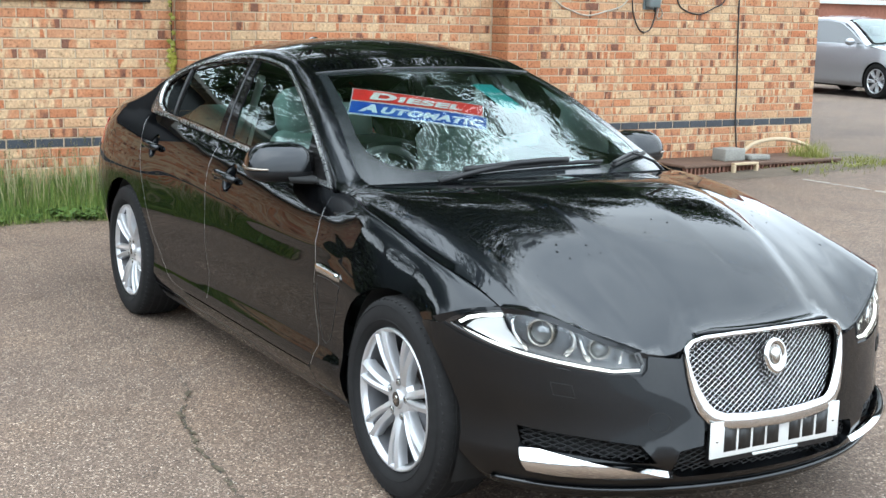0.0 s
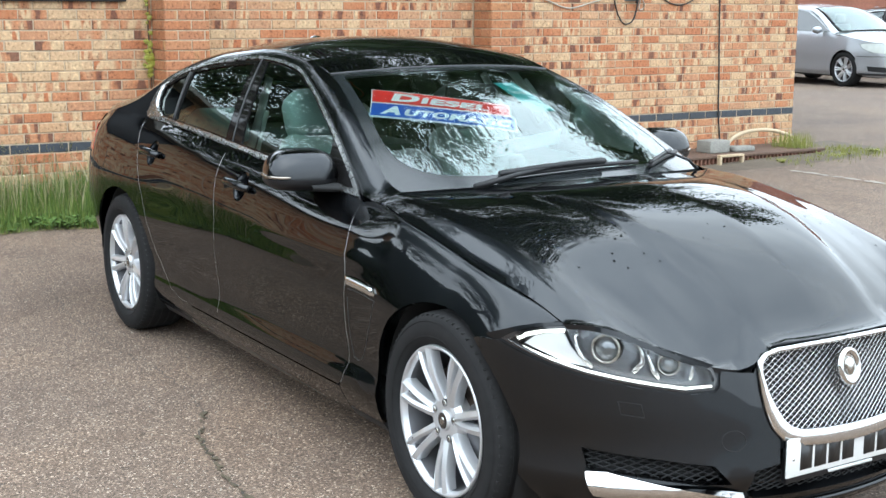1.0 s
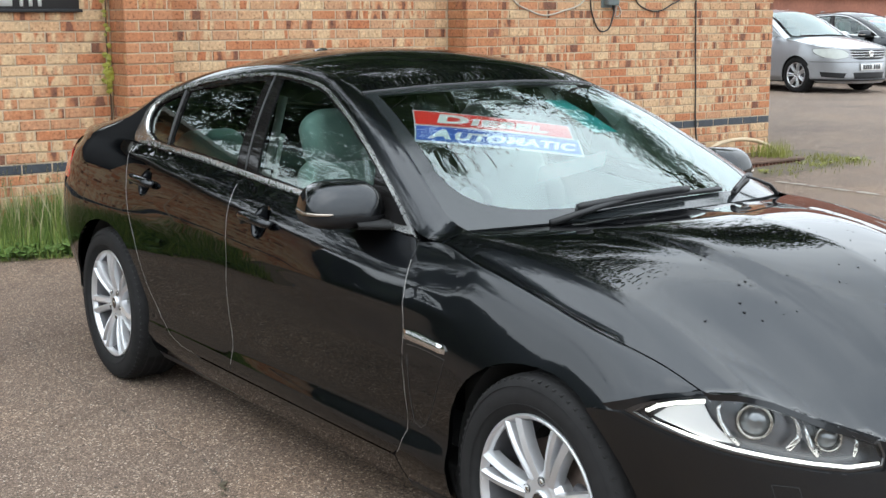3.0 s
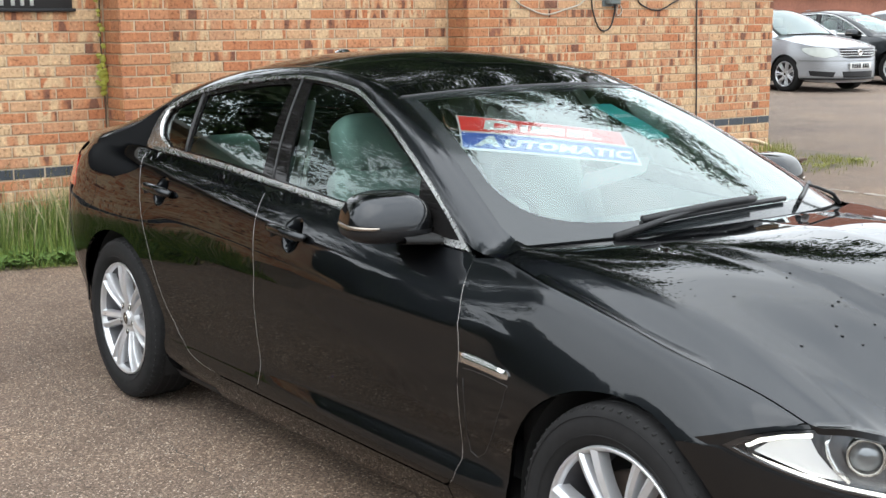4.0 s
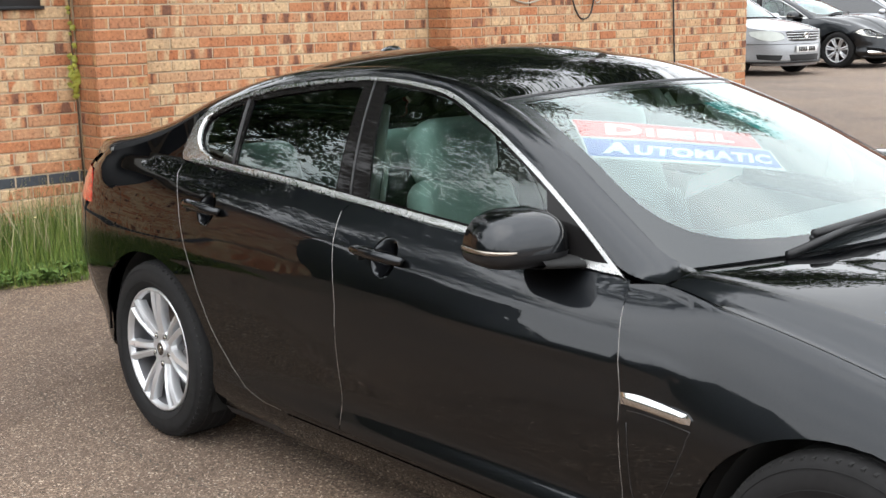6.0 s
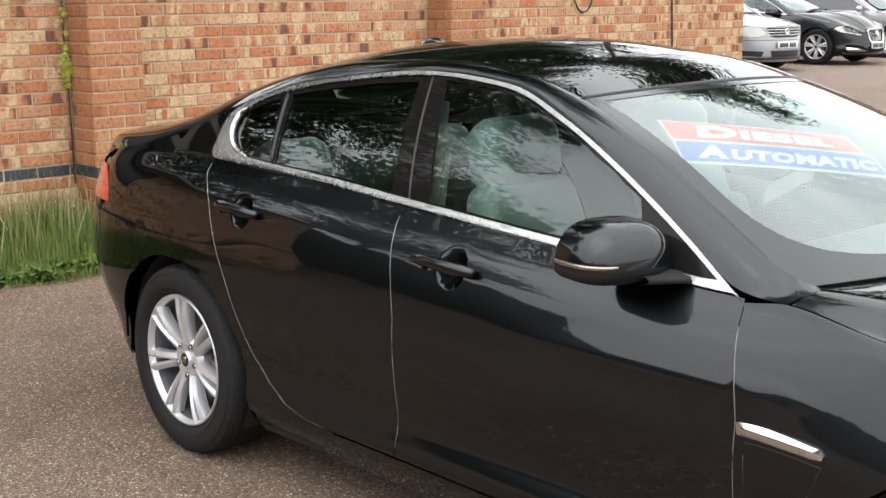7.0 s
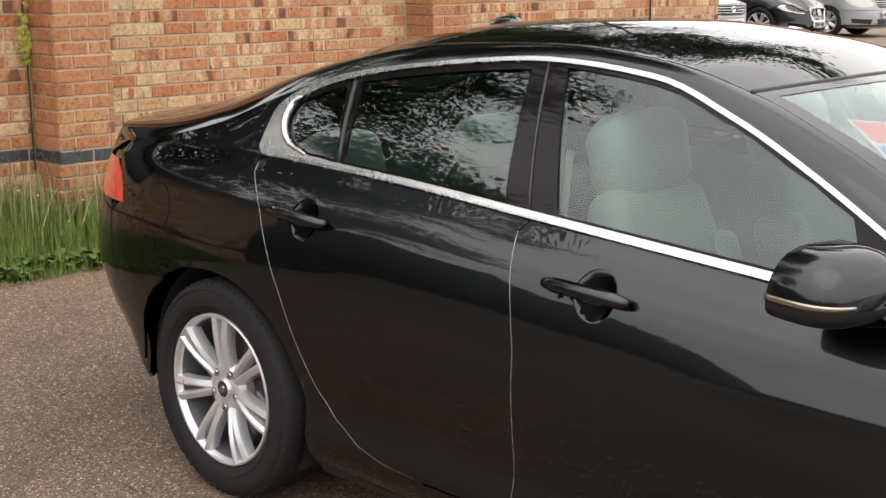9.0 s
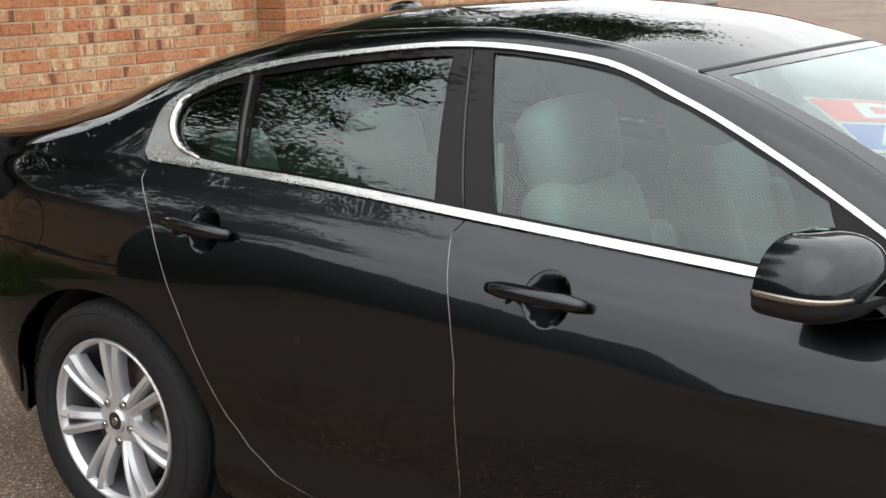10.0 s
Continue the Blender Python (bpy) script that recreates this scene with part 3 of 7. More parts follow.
# behind the side windows the pillar foot flows on into the rear wing
foot_x = spline([0, 0.6, 2, 3, 4, 5], [-1.20, -1.345, -1.66, -1.87, -2.12, -2.36])
foot_z = spline([0, 0.6, 2, 3, 4, 5], [1.262, 1.216, 1.100, 1.052, 1.016, 0.985])


def rail_a(k):
    x, z = (rail_ax(k), rail_az(k)) if k < 7 else (foot_x(k - 7), foot_z(k - 7))
    return Vector((x, -flank(x, z), z))


def rail_b(k):
    return Vector((rail_bx(k), -rail_by(k), rail_bz(k)))


def top(k, u):
    """Screens, roof and boot: k along the rails, u from -1 to 1 across."""
    w = 1 - abs(u) ** 2.2
    return (rail_bx(k) + bow_x(k) * w, u * rail_by(k), rail_bz(k) + bow_z(k) * w)


def cant(k, v):
    """Pillars, roof sides and rear wing tops between the rails, slightly full."""
    a, b = rail_a(k), rail_b(k)
    d = b - a
    along = rail_a(min(k + 0.1, 12)) - rail_a(max(k - 0.1, 0))
    n = along.cross(d)
    if n.z < 0:
        n = -n
    n.normalize()
    return a + d * v + n * (0.055 * d.length + 0.006) * 4 * v * (1 - v)


def mirror_mesh(mesh):
    """The same part for the other side of the car."""
    other = mesh.copy()
    other.clear_geometry()
    normals = [Vector((n.vector.x, -n.vector.y, n.vector.z)) for n in mesh.corner_normals]
    back = []
    for p in mesh.polygons:
        back += list(reversed(p.loop_indices))
    other.from_pydata([(v.co.x, -v.co.y, v.co.z) for v in mesh.vertices], [], [list(reversed(p.vertices)) for p in mesh.polygons])
    other.shade_smooth()
    other.normals_split_custom_set([normals[i] for i in back])
    return other


# ---- outlines on the flank, (x, z) ----
def arch(cx, r0, r1, toward):
    """Wheel opening from its rear foot over the top to its front foot."""
    out = []
    for i in range(25):
        a = radians(188 - 196 * i / 24)
        c = math.cos(a)
        r = r0 + (r1 - r0) * max(0.0, toward * c) ** 1.5 + 0.02 * max(0.0, -toward * c) ** 2
        out.append((cx + r * c, 0.335 + r * math.sin(a)))
    return out


ARCH_F, ARCH_R = arch(AXLE, 0.358, 0.408, -1), arch(-AXLE, 0.370, 0.430, -1)
WINDOW_TOP = [(rail_ax(k / 4), rail_az(k / 4)) for k in range(0, 36)]
REAR_SHUT = [(-1.336, 1.040), (-1.352, 1.028), (-1.346, 1.004), (-1.312, 0.968), (-1.262, 0.908), (-1.220, 0.835), (-1.184, 0.760), (-1.112, 0.620), (-1.060, 0.520), (-1.012, 0.437), (-0.945, 0.370), (-0.850, 0.318), (-0.740, 0.292), (-0.600, 0.285)]
B_SHUT = [(-0.342, 0.990), (-0.358, 0.970), (-0.345, 0.925), (-0.315, 0.800), (-0.300, 0.700), (-0.300, 0.500), (-0.303, 0.285)]
A_SHUT = [(0.794, 0.916), (0.808, 0.870), (0.838, 0.750), (0.848, 0.670), (0.846, 0.370), (0.828, 0.310), (0.800, 0.285)]


def side(x, z):
    return (x, -flank(x, z), z)


def belt(x, drop=0.0):
    return (x, belt_z(x) - drop)


def both_sides(name, mesh, mat, parent, label=""):
    right = link(name, mesh, mat, parent, label)
    other = link(name, mirror_mesh(mesh), mat, parent, label)
    return right, other


def ribbon(bm, line, width, thick, normal_of):
    """A flat moulding with a rounded face along a 3D line."""
    rings = []
    for i, p in enumerate(line):
        d = (line[min(i + 1, len(line) - 1)] - line[max(i - 1, 0)]).normalized()
        n = normal_of(p, i)
        across = n.cross(d).normalized()
        w = width(i / (len(line) - 1)) if callable(width) else width
        sec = [(-0.5, -0.4), (-0.46, 0.55), (-0.2, 0.95), (0.2, 0.95), (0.46, 0.55), (0.5, -0.4)]
        rings.append([bm.verts.new(p + across * a * w + n * b * thick) for a, b in sec])
    for a, b in zip(rings, rings[1:]):
        for k in range(len(a) - 1):
            bm.faces.new((a[k], b[k], b[k + 1], a[k + 1]))
    bm.faces.new(rings[0]), bm.faces.new(rings[-1][::-1])


def side_normal(x, z):
    e = 0.004
    dx = Vector(side(x + e, z)) - Vector(side(x - e, z))
    dz = Vector(side(x, z + e)) - Vector(side(x, z - e))
    return dx.cross(dz).normalized()


def circle(cx, cz, r, n=28):
    return [(cx + r * math.cos(2 * math.pi * i / n), cz + r * math.sin(2 * math.pi * i / n)) for i in range(n)]


GAP = 0.0010
# pale tone that paints sky glint along the door edges
EDGE_GLINT = material("door_edge_glint", (0.24, 0.23, 0.22), 0.35, 0.5)
LAMP = [(-0.866, 0.668), (-0.855, 0.688), (-0.839, 0.703), (-0.813, 0.716), (-0.777, 0.724), (-0.720, 0.722), (-0.651, 0.700), (-0.576, 0.667), (-0.496, 0.636), (-0.441, 0.614), (-0.431, 0.583), (-0.440, 0.556), (-0.518, 0.552), (-0.596, 0.565), (-0.670, 0.580), (-0.738, 0.597), (-0.800, 0.621), (-0.842, 0.646)]
GRILLE_HALF = [(0.0, 0.657), (0.15, 0.655), (0.25, 0.650), (0.288, 0.641), (0.306, 0.622), (0.310, 0.592), (0.302, 0.545), (0.288, 0.497), (0.268, 0.452), (0.244, 0.424), (0.205, 0.408), (0.12, 0.402), (0.0, 0.400)]
FOG = [(-0.742, 0.392), (-0.60, 0.372), (-0.455, 0.350), (-0.432, 0.322), (-0.41, 0.296), (-0.50, 0.300), (-0.64, 0.323), (-0.735, 0.334)]
BLADE = [(-0.738, 0.325), (-0.70, 0.327), (-0.643, 0.317), (-0.505, 0.292), (-0.42, 0.274), (-0.355, 0.254), (-0.5, 0.253), (-0.64, 0.259), (-0.714, 0.270)]
LOWER = [(-0.345, 0.330), (-0.272, 0.342), (-0.266, 0.384), (0.266, 0.384), (0.272, 0.342), (0.345, 0.330), (0.365, 0.262), (0.33, 0.245), (-0.33, 0.245), (-0.365, 0.262)]


def on_nose(points):
    return [(nose_turn(y, z), z) for y, z in points]


def mirrored(points):
    return [(-y, z) for y, z in reversed(points)]


GRILLE = [(y, z) for y, z in GRILLE_HALF] + [(-y, z) for y, z in reversed(GRILLE_HALF[1:-1])]


def mesh_wires(bm, outline, lift, pitch_y, pitch_z, radius, sides=4):
    """Crossing wires of a woven mesh, cut to an outline of (y, z) on the nose."""
    ys, zs = [p[0] for p in outline], [p[1] for p in outline]
    for way in (1, -1):
        c = min(ys) - (max(zs) - min(zs)) * pitch_y / pitch_z
        while c < max(ys) + (max(zs) - min(zs)) * pitch_y / pitch_z:
            run = []
            for i in range(41):
                z = min(zs) + (max(zs) - min(zs)) * i / 40
                y = c + way * (z - (min(zs) + max(zs)) / 2) * pitch_y / pitch_z
                if within((y, z), outline):
                    p = Vector(nose(nose_turn(y, z), z))
                    run.append(p + Vector((lift + way * radius * 0.5, 0, 0)))
                elif len(run) > 1:
                    tube(bm, run[::2] + ([run[-1]] if len(run) % 2 == 0 else []), radius, sides, False)
                    run = []
                else:
                    run = []
            if len(run) > 1:
                tube(bm, run[::2] + ([run[-1]] if len(run) % 2 == 0 else []), radius, sides, False)
            c += pitch_y


def wheel_parts(parent_name="wheel"):
    """A seven twin-spoke alloy wheel at the origin, its face towards -y."""
    hub = empty(parent_name)
    bm = bmesh.new()
    lathe(bm, [(-0.085, 0.232), (-0.098, 0.236), (-0.112, 0.250), (-0.118, 0.272), (-0.116, 0.298), (-0.108, 0.318), (-0.096, 0.329), (-0.080, 0.3345), (-0.04, 0.3355), (0.04, 0.3355), (0.08, 0.3345), (0.098, 0.327), (0.112, 0.30), (0.11, 0.25), (0.09, 0.228)], "y", 96)
    tyre = part("tyre", bm, RUBBER, hub, "black road tyre with tread")
    bm = bmesh.new()
    for k in range(72):
        a = 2 * math.pi * k / 72
        for y0, y1, skew in ((-0.104, -0.066, 0.03), (0.066, 0.104, -0.03)):
            t = Matrix.Rotation(-a, 4, "Y")
            vs = add_box(bm, -0.0038, 0.0038, y0, y1, 0.318, 0.3364)
            for v in vs:
                v.co = t @ Vector((v.co.x + (v.co.y - y0) * skew * 6, v.co.y, min(v.co.z, 0.3275 if abs(v.co.y) > 0.095 else 0.3362)))
    for y in (-0.058, -0.02, 0.02, 0.058):
        lathe(bm, [(y - 0.004, 0.334), (y - 0.004, 0.3362), (y + 0.004, 0.3362), (y + 0.004, 0.334)], "y", 72)
    part("tread_groove", bm, DARK, tyre, flat=True)
    bm = bmesh.new()
    for r, w in ((0.262, 0.0016), (0.308, 0.0014)):
        y = -0.1165 if r < 0.29 else -0.1132
        lathe(bm, [(y, r - w), (y - 0.0022, r), (y, r + w)], "y", 72)
    part("sidewall_ring", bm, RUBBER, tyre)
    bm = bmesh.new()
    lathe(bm, [(-0.094, 0.2345), (-0.104, 0.2335), (-0.106, 0.228), (-0.100, 0.2215), (-0.085, 0.216)], "y", 84)
    rim = part("rim", bm, ALLOY, hub, "silver alloy wheel with seven twin spokes")
    # barrel darker than the rim: shade behind the spokes is in its colour
    bm = bmesh.new()
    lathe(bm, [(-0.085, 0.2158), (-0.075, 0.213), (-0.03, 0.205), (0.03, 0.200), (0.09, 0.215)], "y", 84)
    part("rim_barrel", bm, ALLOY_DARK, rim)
    bm = bmesh.new()
    lathe(bm, [(-0.082, 0.030), (-0.085, 0.058), (-0.081, 0.070), (-0.062, 0.082), (-0.02, 0.086)], "y", 56)
    for k in range(7):
        for s in (-1, 1):
            a = 2 * math.pi * (k + 0.5) / 7 + s * 0.088
            rows = []
            for i in range(9):
                t = i / 8
                r = 0.058 + (0.226 - 0.058) * t
                ang = a + s * (0.05 - 0.02 * t)
                half = 0.0122 + 0.0042 * t ** 1.5 + 0.006 * (1 - t) ** 3
                face = -0.080 - 0.014 * math.sin(math.pi * min(t * 0.9, 1)) - 0.016 * t ** 2
                d, e = Vector((math.cos(ang), 0, math.sin(ang))), Vector((-math.sin(ang), 0, math.cos(ang)))
                sec = [(-1.0, 0.034), (-0.93, 0.009), (-0.78, 0.0015), (-0.25 * s, -0.0055), (0.78, 0.0015), (0.93, 0.009), (1.0, 0.034)]
                rows.append([bm.verts.new(d * r + e * half * u + Vector((0, face + dy, 0))) for u, dy in sec])
            for p, q in zip(rows, rows[1:]):
                for j in range(6):
                    bm.faces.new((p[j], p[j + 1], q[j + 1], q[j]))
    bmesh.ops.recalc_face_normals(bm, faces=bm.faces)
    part("spokes", bm, ALLOY, rim, soft=22)
    for k in range(5):
        bm = bmesh.new()
        a = 2 * math.pi * (k + 0.35) / 5
        c = (0.0575 * math.cos(a), 0, 0.0575 * math.sin(a))
        lathe(bm, [(-0.0868, 0.0125), (-0.080, 0.0122), (-0.078, 0.0100)], "y", 12, c)
        part("nut_socket", bm, BLACK, rim)
    for k in range(5):
        bm = bmesh.new()
        a = 2 * math.pi * (k + 0.35) / 5
        c = (0.0575 * math.cos(a), 0, 0.0575 * math.sin(a))
        lathe(bm, [(-0.0875, 0.0), (-0.0875, 0.0055), (-0.0855, 0.0080), (-0.076, 0.0085)], "y", 6, c)
        part("wheel_nut", bm, SATIN, rim, flat=True)
    bm = bmesh.new()
    lathe(bm, [(-0.0900, 0.0), (-0.0900, 0.0255), (-0.0925, 0.0275), (-0.0915, 0.0305), (-0.082, 0.0325)], "y", 32)
    part("centre_cap", bm, ALLOY, rim, "dark and silver centre cap")
    bm = bmesh.new()
    lathe(bm, [(-0.0922, 0.0), (-0.0920, 0.015), (-0.0908, 0.0250)], "y", 24)
    part("cap_disc", bm, GLOSS_BLACK, rim)
    bm = bmesh.new()
    bmesh.ops.create_uvsphere(bm, u_segments=12, v_segments=8, radius=1)
    for v in bm.verts:
        v.co = Vector((v.co.x * 0.0105, -0.0918 + v.co.y * 0.0035, v.co.z * 0.0135))
    part("cap_boss", bm, SATIN, rim)
    bm = bmesh.new()
    lathe(bm, [(-0.034, 0.05), (-0.034, 0.155), (-0.028, 0.160), (-0.012, 0.160), (-0.008, 0.155), (-0.008, 0.05)], "y", 48)
    part("brake_disc", bm, BRAKE, hub, "lightly rusted brake disc")
    bm = bmesh.new()
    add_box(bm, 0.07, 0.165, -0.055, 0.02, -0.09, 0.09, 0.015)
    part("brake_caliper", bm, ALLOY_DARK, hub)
    bm = bmesh.new()
    lathe(bm, [(0.03, 0.02), (0.03, 0.200), (0.06, 0.21)], "y", 40)
    part("wheel_back", bm, DARK, hub)
    bm = bmesh.new()
    tube(bm, [(-0.135, -0.075, -0.135), (-0.128, -0.105, -0.128)], 0.0045, 8)
    part("valve", bm, BLACK, rim)
    return hub


def build_saloon(plate=True):
    car = empty("saloon_car")
    # -- wings, doors, rear wings --
    cowl_pts = [(0.828, wing_s(0.828, 0.920)), (0.860, wing_s(0.860, 0.9245)), (0.900, 2.0)]
    wing_out = [(x + GAP * 2, wing_s(x + GAP * 2, z)) for x, z in reversed(A_SHUT)]
    wing_out[0] = (0.80 + 2 * GAP, wing_s(0.8, 0.20))
    wing_out.insert(1, (0.80 + 2 * GAP, wing_s(0.8, 0.285)))
    wing_out += cowl_pts + [(0.900 + (1.922 - 0.900) * i / 16, 2.0) for i in range(1, 17)]
    wing_out += [(x, wing_s(x, z)) for x, z in ((1.905, 0.728), (1.879, 0.720), (1.845, 0.708), (1.810, 0.694), (1.778, 0.672), (1.735, 0.655), (1.69, 0.646))]
    wing_out += [(x, wing_s(x, z)) for x, z in reversed(ARCH_F) if x < 1.66 and z > 0.2]
    wing_out += [(1.035, wing_s(1.035, 0.20))]
    vent = [(0.874, 0.638), (1.066, 0.632), (1.048, 0.590), (1.015, 0.525), (0.985, 0.468), (0.945, 0.412), (0.915, 0.394), (0.885, 0.402), (0.876, 0.44)]
    vent_s = [(x, wing_s(x, z)) for x, z in vent]
    both_sides("front_wing", sheet([wing_out], wing, 0.028, 0.014, aspect=0.45), PAINT, car, "charcoal metallic front wing")
    for points, name in ((vent_s + [vent_s[0]], "vent_panel_seam"),):
        for flip in (1, -1):
            bm = bmesh.new()
            run = [Vector(wing(a[0] + (b[0] - a[0]) * i / 6, a[1] + (b[1] - a[1]) * i / 6)) for a, b in zip(points, points[1:]) for i in range(6)]
            tube(bm, [Vector((p.x, p.y * flip, p.z)) for p in run], 0.0013, 5)
            part(name, bm, SEAL, car)
    def full_wing(x, s):
        p = wing(x, s)
        return (p[0], p[1] - 0.009 * smooth(0.853, 0.875, x) * (1 - smooth(1.03, 1.062, x)) * max(0.0, 1 - ((p[2] - 0.665 + 0.04 * (x - 0.96)) / 0.016) ** 2), p[2])
    trim = [(0.853, 0.679), (0.96, 0.678), (1.055, 0.670), (1.069, 0.660), (1.066, 0.648), (0.96, 0.652), (0.857, 0.652)]
    both_sides("wing_badge", sheet([[(x, wing_s(x, z)) for x, z in trim]], full_wing, 0.010, 0.006, 0.004, aspect=0.45), CHROME, car, "chrome side vent bar on the wing")

    cup_f, cup_r = circle(-0.087, 0.868, 0.058), circle(-1.072, 0.906, 0.056)
    front = [belt(-0.339, 0.002)] + [belt(-0.339 + 1.13 * i / 12, 0.002) for i in range(1, 13)] + A_SHUT[:-1] + [(0.79, 0.285)] + [(x + 2 * GAP, z) for x, z in reversed(B_SHUT)]
    rear = [belt(-1.320, 0.004)] + [belt(-1.320 + 0.975 * i / 12, 0.002) for i in range(1, 13)] + B_SHUT + [(x + 2 * GAP, z) for x, z in reversed(REAR_SHUT)]
    doors = {}
    for name, poly, cup, handle in (("front_door", front, cup_f, (-0.222, 0.014, 0.871)), ("rear_door", rear, cup_r, (-1.205, -0.968, 0.909))):
        right, left = both_sides(name, sheet([inset(poly, GAP * 0.5)], side, 0.028, 0.014, holes=[cup], hole_rim=0.004), PAINT, car, "charcoal metallic door with a dark recessed handle cup")
        doors[name] = (right, left)
        cx, cz = sum(p[0] for p in cup) / len(cup), sum(p[1] for p in cup) / len(cup)

        def bowl(a, b, cx=cx, cz=cz):
            p, n = Vector(side(a, b)), side_normal(a, b)
            r = min(1.0, math.hypot(a - cx, b - cz) / 0.058)
            return p - n * (0.003 + 0.026 * (1 - r ** 2.2))
        bm_mesh = sheet([circle(cx, cz, 0.0585)], bowl, 0.012, 0.0)
        for sidedoor, m in ((right, bm_mesh), (left, mirror_mesh(bm_mesh))):
            link("handle_cup", m, PAINT, sidedoor)
        bm = bmesh.new()
        x0, x1, zc = handle
        line, radii = [], []
        for i in range(15):
            t = i / 14
            x = x0 + (x1 - x0) * t
            z = zc + 0.004 - 0.010 * t
            n = side_normal(x, z)
            line.append(Vector(side(x, z)) + n * (0.013 + 0.014 * math.sin(math.pi * t)))
            radii.append(0.0185 * (0.62 + 0.38 * min(1.0, 6 * t, 6 * (1 - t))))
        tube(bm, line, radii, 12)
        handle_ob = part("door_handle", bm, PAINT, right)
        bm = bmesh.new()
        tube(bm, [Vector((p.x, -p.y, p.z)) for p in line], radii, 12)
        part("door_handle", bm, PAINT, left)
        bm = bmesh.new()
        xk = x0 + 0.062
        add_box(bm, xk - 0.0012, xk + 0.0012, line[4].y - 0.0155, line[4].y + 0.004, zc - 0.0145, zc + 0.0175)
        part("key_seam", bm, DARK, handle_ob)

    quarter = [(foot_x(5 - k / 4), foot_z(5 - k / 4)) for k in range(0, 20)] + [(rail_ax(7.4 + k / 5) - 0.001, rail_az(7.4 + k / 5)) for k in range(0, 9)]
    quarter += [(-1.372, 1.050)] + [(x - GAP, z) for x, z in REAR_SHUT] + [(-0.60, 0.265), (-0.70, 0.205), (-1.07, 0.205)]
    quarter += [(x, z) for x, z in reversed(ARCH_R) if z > 0.29]
    quarter += [(-1.90, 0.47), (-2.00, 0.55), (-2.05, 0.66), (-2.06, 0.79), (-1.988, 0.843), (-2.014, 0.885), (-2.062, 0.927), (-2.15, 0.955), (-2.22, 0.962), (-2.34, 0.968)]
    flap = circle(-1.762, 0.848, 0.078)
    mesh = sheet([quarter], side, 0.016, 0.012, holes=[flap], hole_rim=0.010)
    q_right, q_left = both_sides("rear_wing", mesh, PAINT, car, "charcoal metallic rear wing")
    link("fuel_flap", sheet([circle(-1.762, 0.848, 0.0755)], side, 0.02, 0.008, 0.0005), PAINT, q_right, "round fuel flap")
    link("fuel_flap", mirror_mesh(sheet([circle(-1.762, 0.848, 0.0755)], side, 0.02, 0.008, 0.0005)), PAINT, q_left)
    # pale tubes in the shut lines stand for sky light on the edges
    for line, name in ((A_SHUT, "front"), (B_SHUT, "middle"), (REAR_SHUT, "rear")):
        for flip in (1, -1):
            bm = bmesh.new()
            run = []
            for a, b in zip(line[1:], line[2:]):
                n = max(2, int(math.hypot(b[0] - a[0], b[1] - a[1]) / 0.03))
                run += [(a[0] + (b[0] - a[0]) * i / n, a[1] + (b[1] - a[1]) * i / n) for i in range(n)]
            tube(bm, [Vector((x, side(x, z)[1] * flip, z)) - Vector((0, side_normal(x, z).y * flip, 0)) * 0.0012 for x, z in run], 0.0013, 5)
            part("door_edge", bm, EDGE_GLINT, car, "thin pale tube painting the sky glint on the door edge")
    sill = [(0.797, 0.279), (-0.60, 0.279), (-0.62, 0.255), (-0.71, 0.20), (-0.70, 0.168), (0.797, 0.168)]
    both_sides("sill", sheet([sill], side, 0.03, 0.012), PAINT, car, "charcoal metallic sill")
    jack = [(0.797, 0.195), (1.03, 0.195), (1.03, 0.168), (0.797, 0.168)]
    both_sides("wing_foot", sheet([jack], side, 0.03, 0.012), BLACK, car)
    under = [(-0.72, 0.20), (-1.05, 0.20), (-1.05, 0.17), (-0.70, 0.17)]
    both_sides("sill_end", sheet([under], side, 0.03, 0.012), BLACK, car)

    # -- bonnet --
    outline = []
    for i in range(25):
        y = -0.768 + 1.536 * i / 24
        if abs(y) < 0.315:
            z = 0.666 - 0.10 * max(0.0, abs(y) - 0.24)
            outline.append((1.7 + (nose_x(z) - 1.7) * math.sqrt(1 - (y / 0.868) ** 2) - 0.002, y))
        else:
            outline.append((front_x(y), y))
    for i in range(24):
        x = 1.90 - (1.90 - 0.912) * i / 23
        outline.append((x, bonnet_edge_y(x) - 0.004))
    for i in range(1, 24):
        y = 0.762 - 1.524 * i / 24
        outline.append((cowl_x(y if y > 0 else -y) + 0.004, y))
    for i in range(24):
        x = 0.912 + (1.90 - 0.912) * i / 23
        outline.append((x, -bonnet_edge_y(x) + 0.004))
    def bonnet_skin(x, y):
        """The bonnet, with its flat lip over the grille."""
        lip = 0.666 - 0.10 * max(0.0, abs(y) - 0.22) - 0.9 * max(0.0, abs(y) - 0.265)
        z, k = bonnet(x, y), 0.055
        h = max(0.0, k - abs(z - lip)) / k
        return (x, y, max(z, lip) + 0.25 * h * h * k)
    link("bonnet", sheet([outline], bonnet_skin, 0.026, 0.014), PAINT, car, "charcoal metallic bonnet with raised centre and rain spots")

    # -- front bumper --
    halfs = [(nose_turn(-y, edge_z(y) - 0.006), edge_z(y) - 0.006) for y in (0.325, 0.36, 0.395, 0.418)]
    low = [(-0.422, 0.590), (-0.424, 0.566), (-0.438, 0.548), (-0.518, 0.545), (-0.596, 0.558), (-0.670, 0.573), (-0.738, 0.590), (-0.800, 0.614), (-0.844, 0.638), (-0.868, 0.661)]
    right = halfs + on_nose(low)
    right += [(-93, 0.650), (-95.5, 0.641)]
    foot = [(x, z) for x, z in ARCH_F if x > 1.64 and z > 0.20]
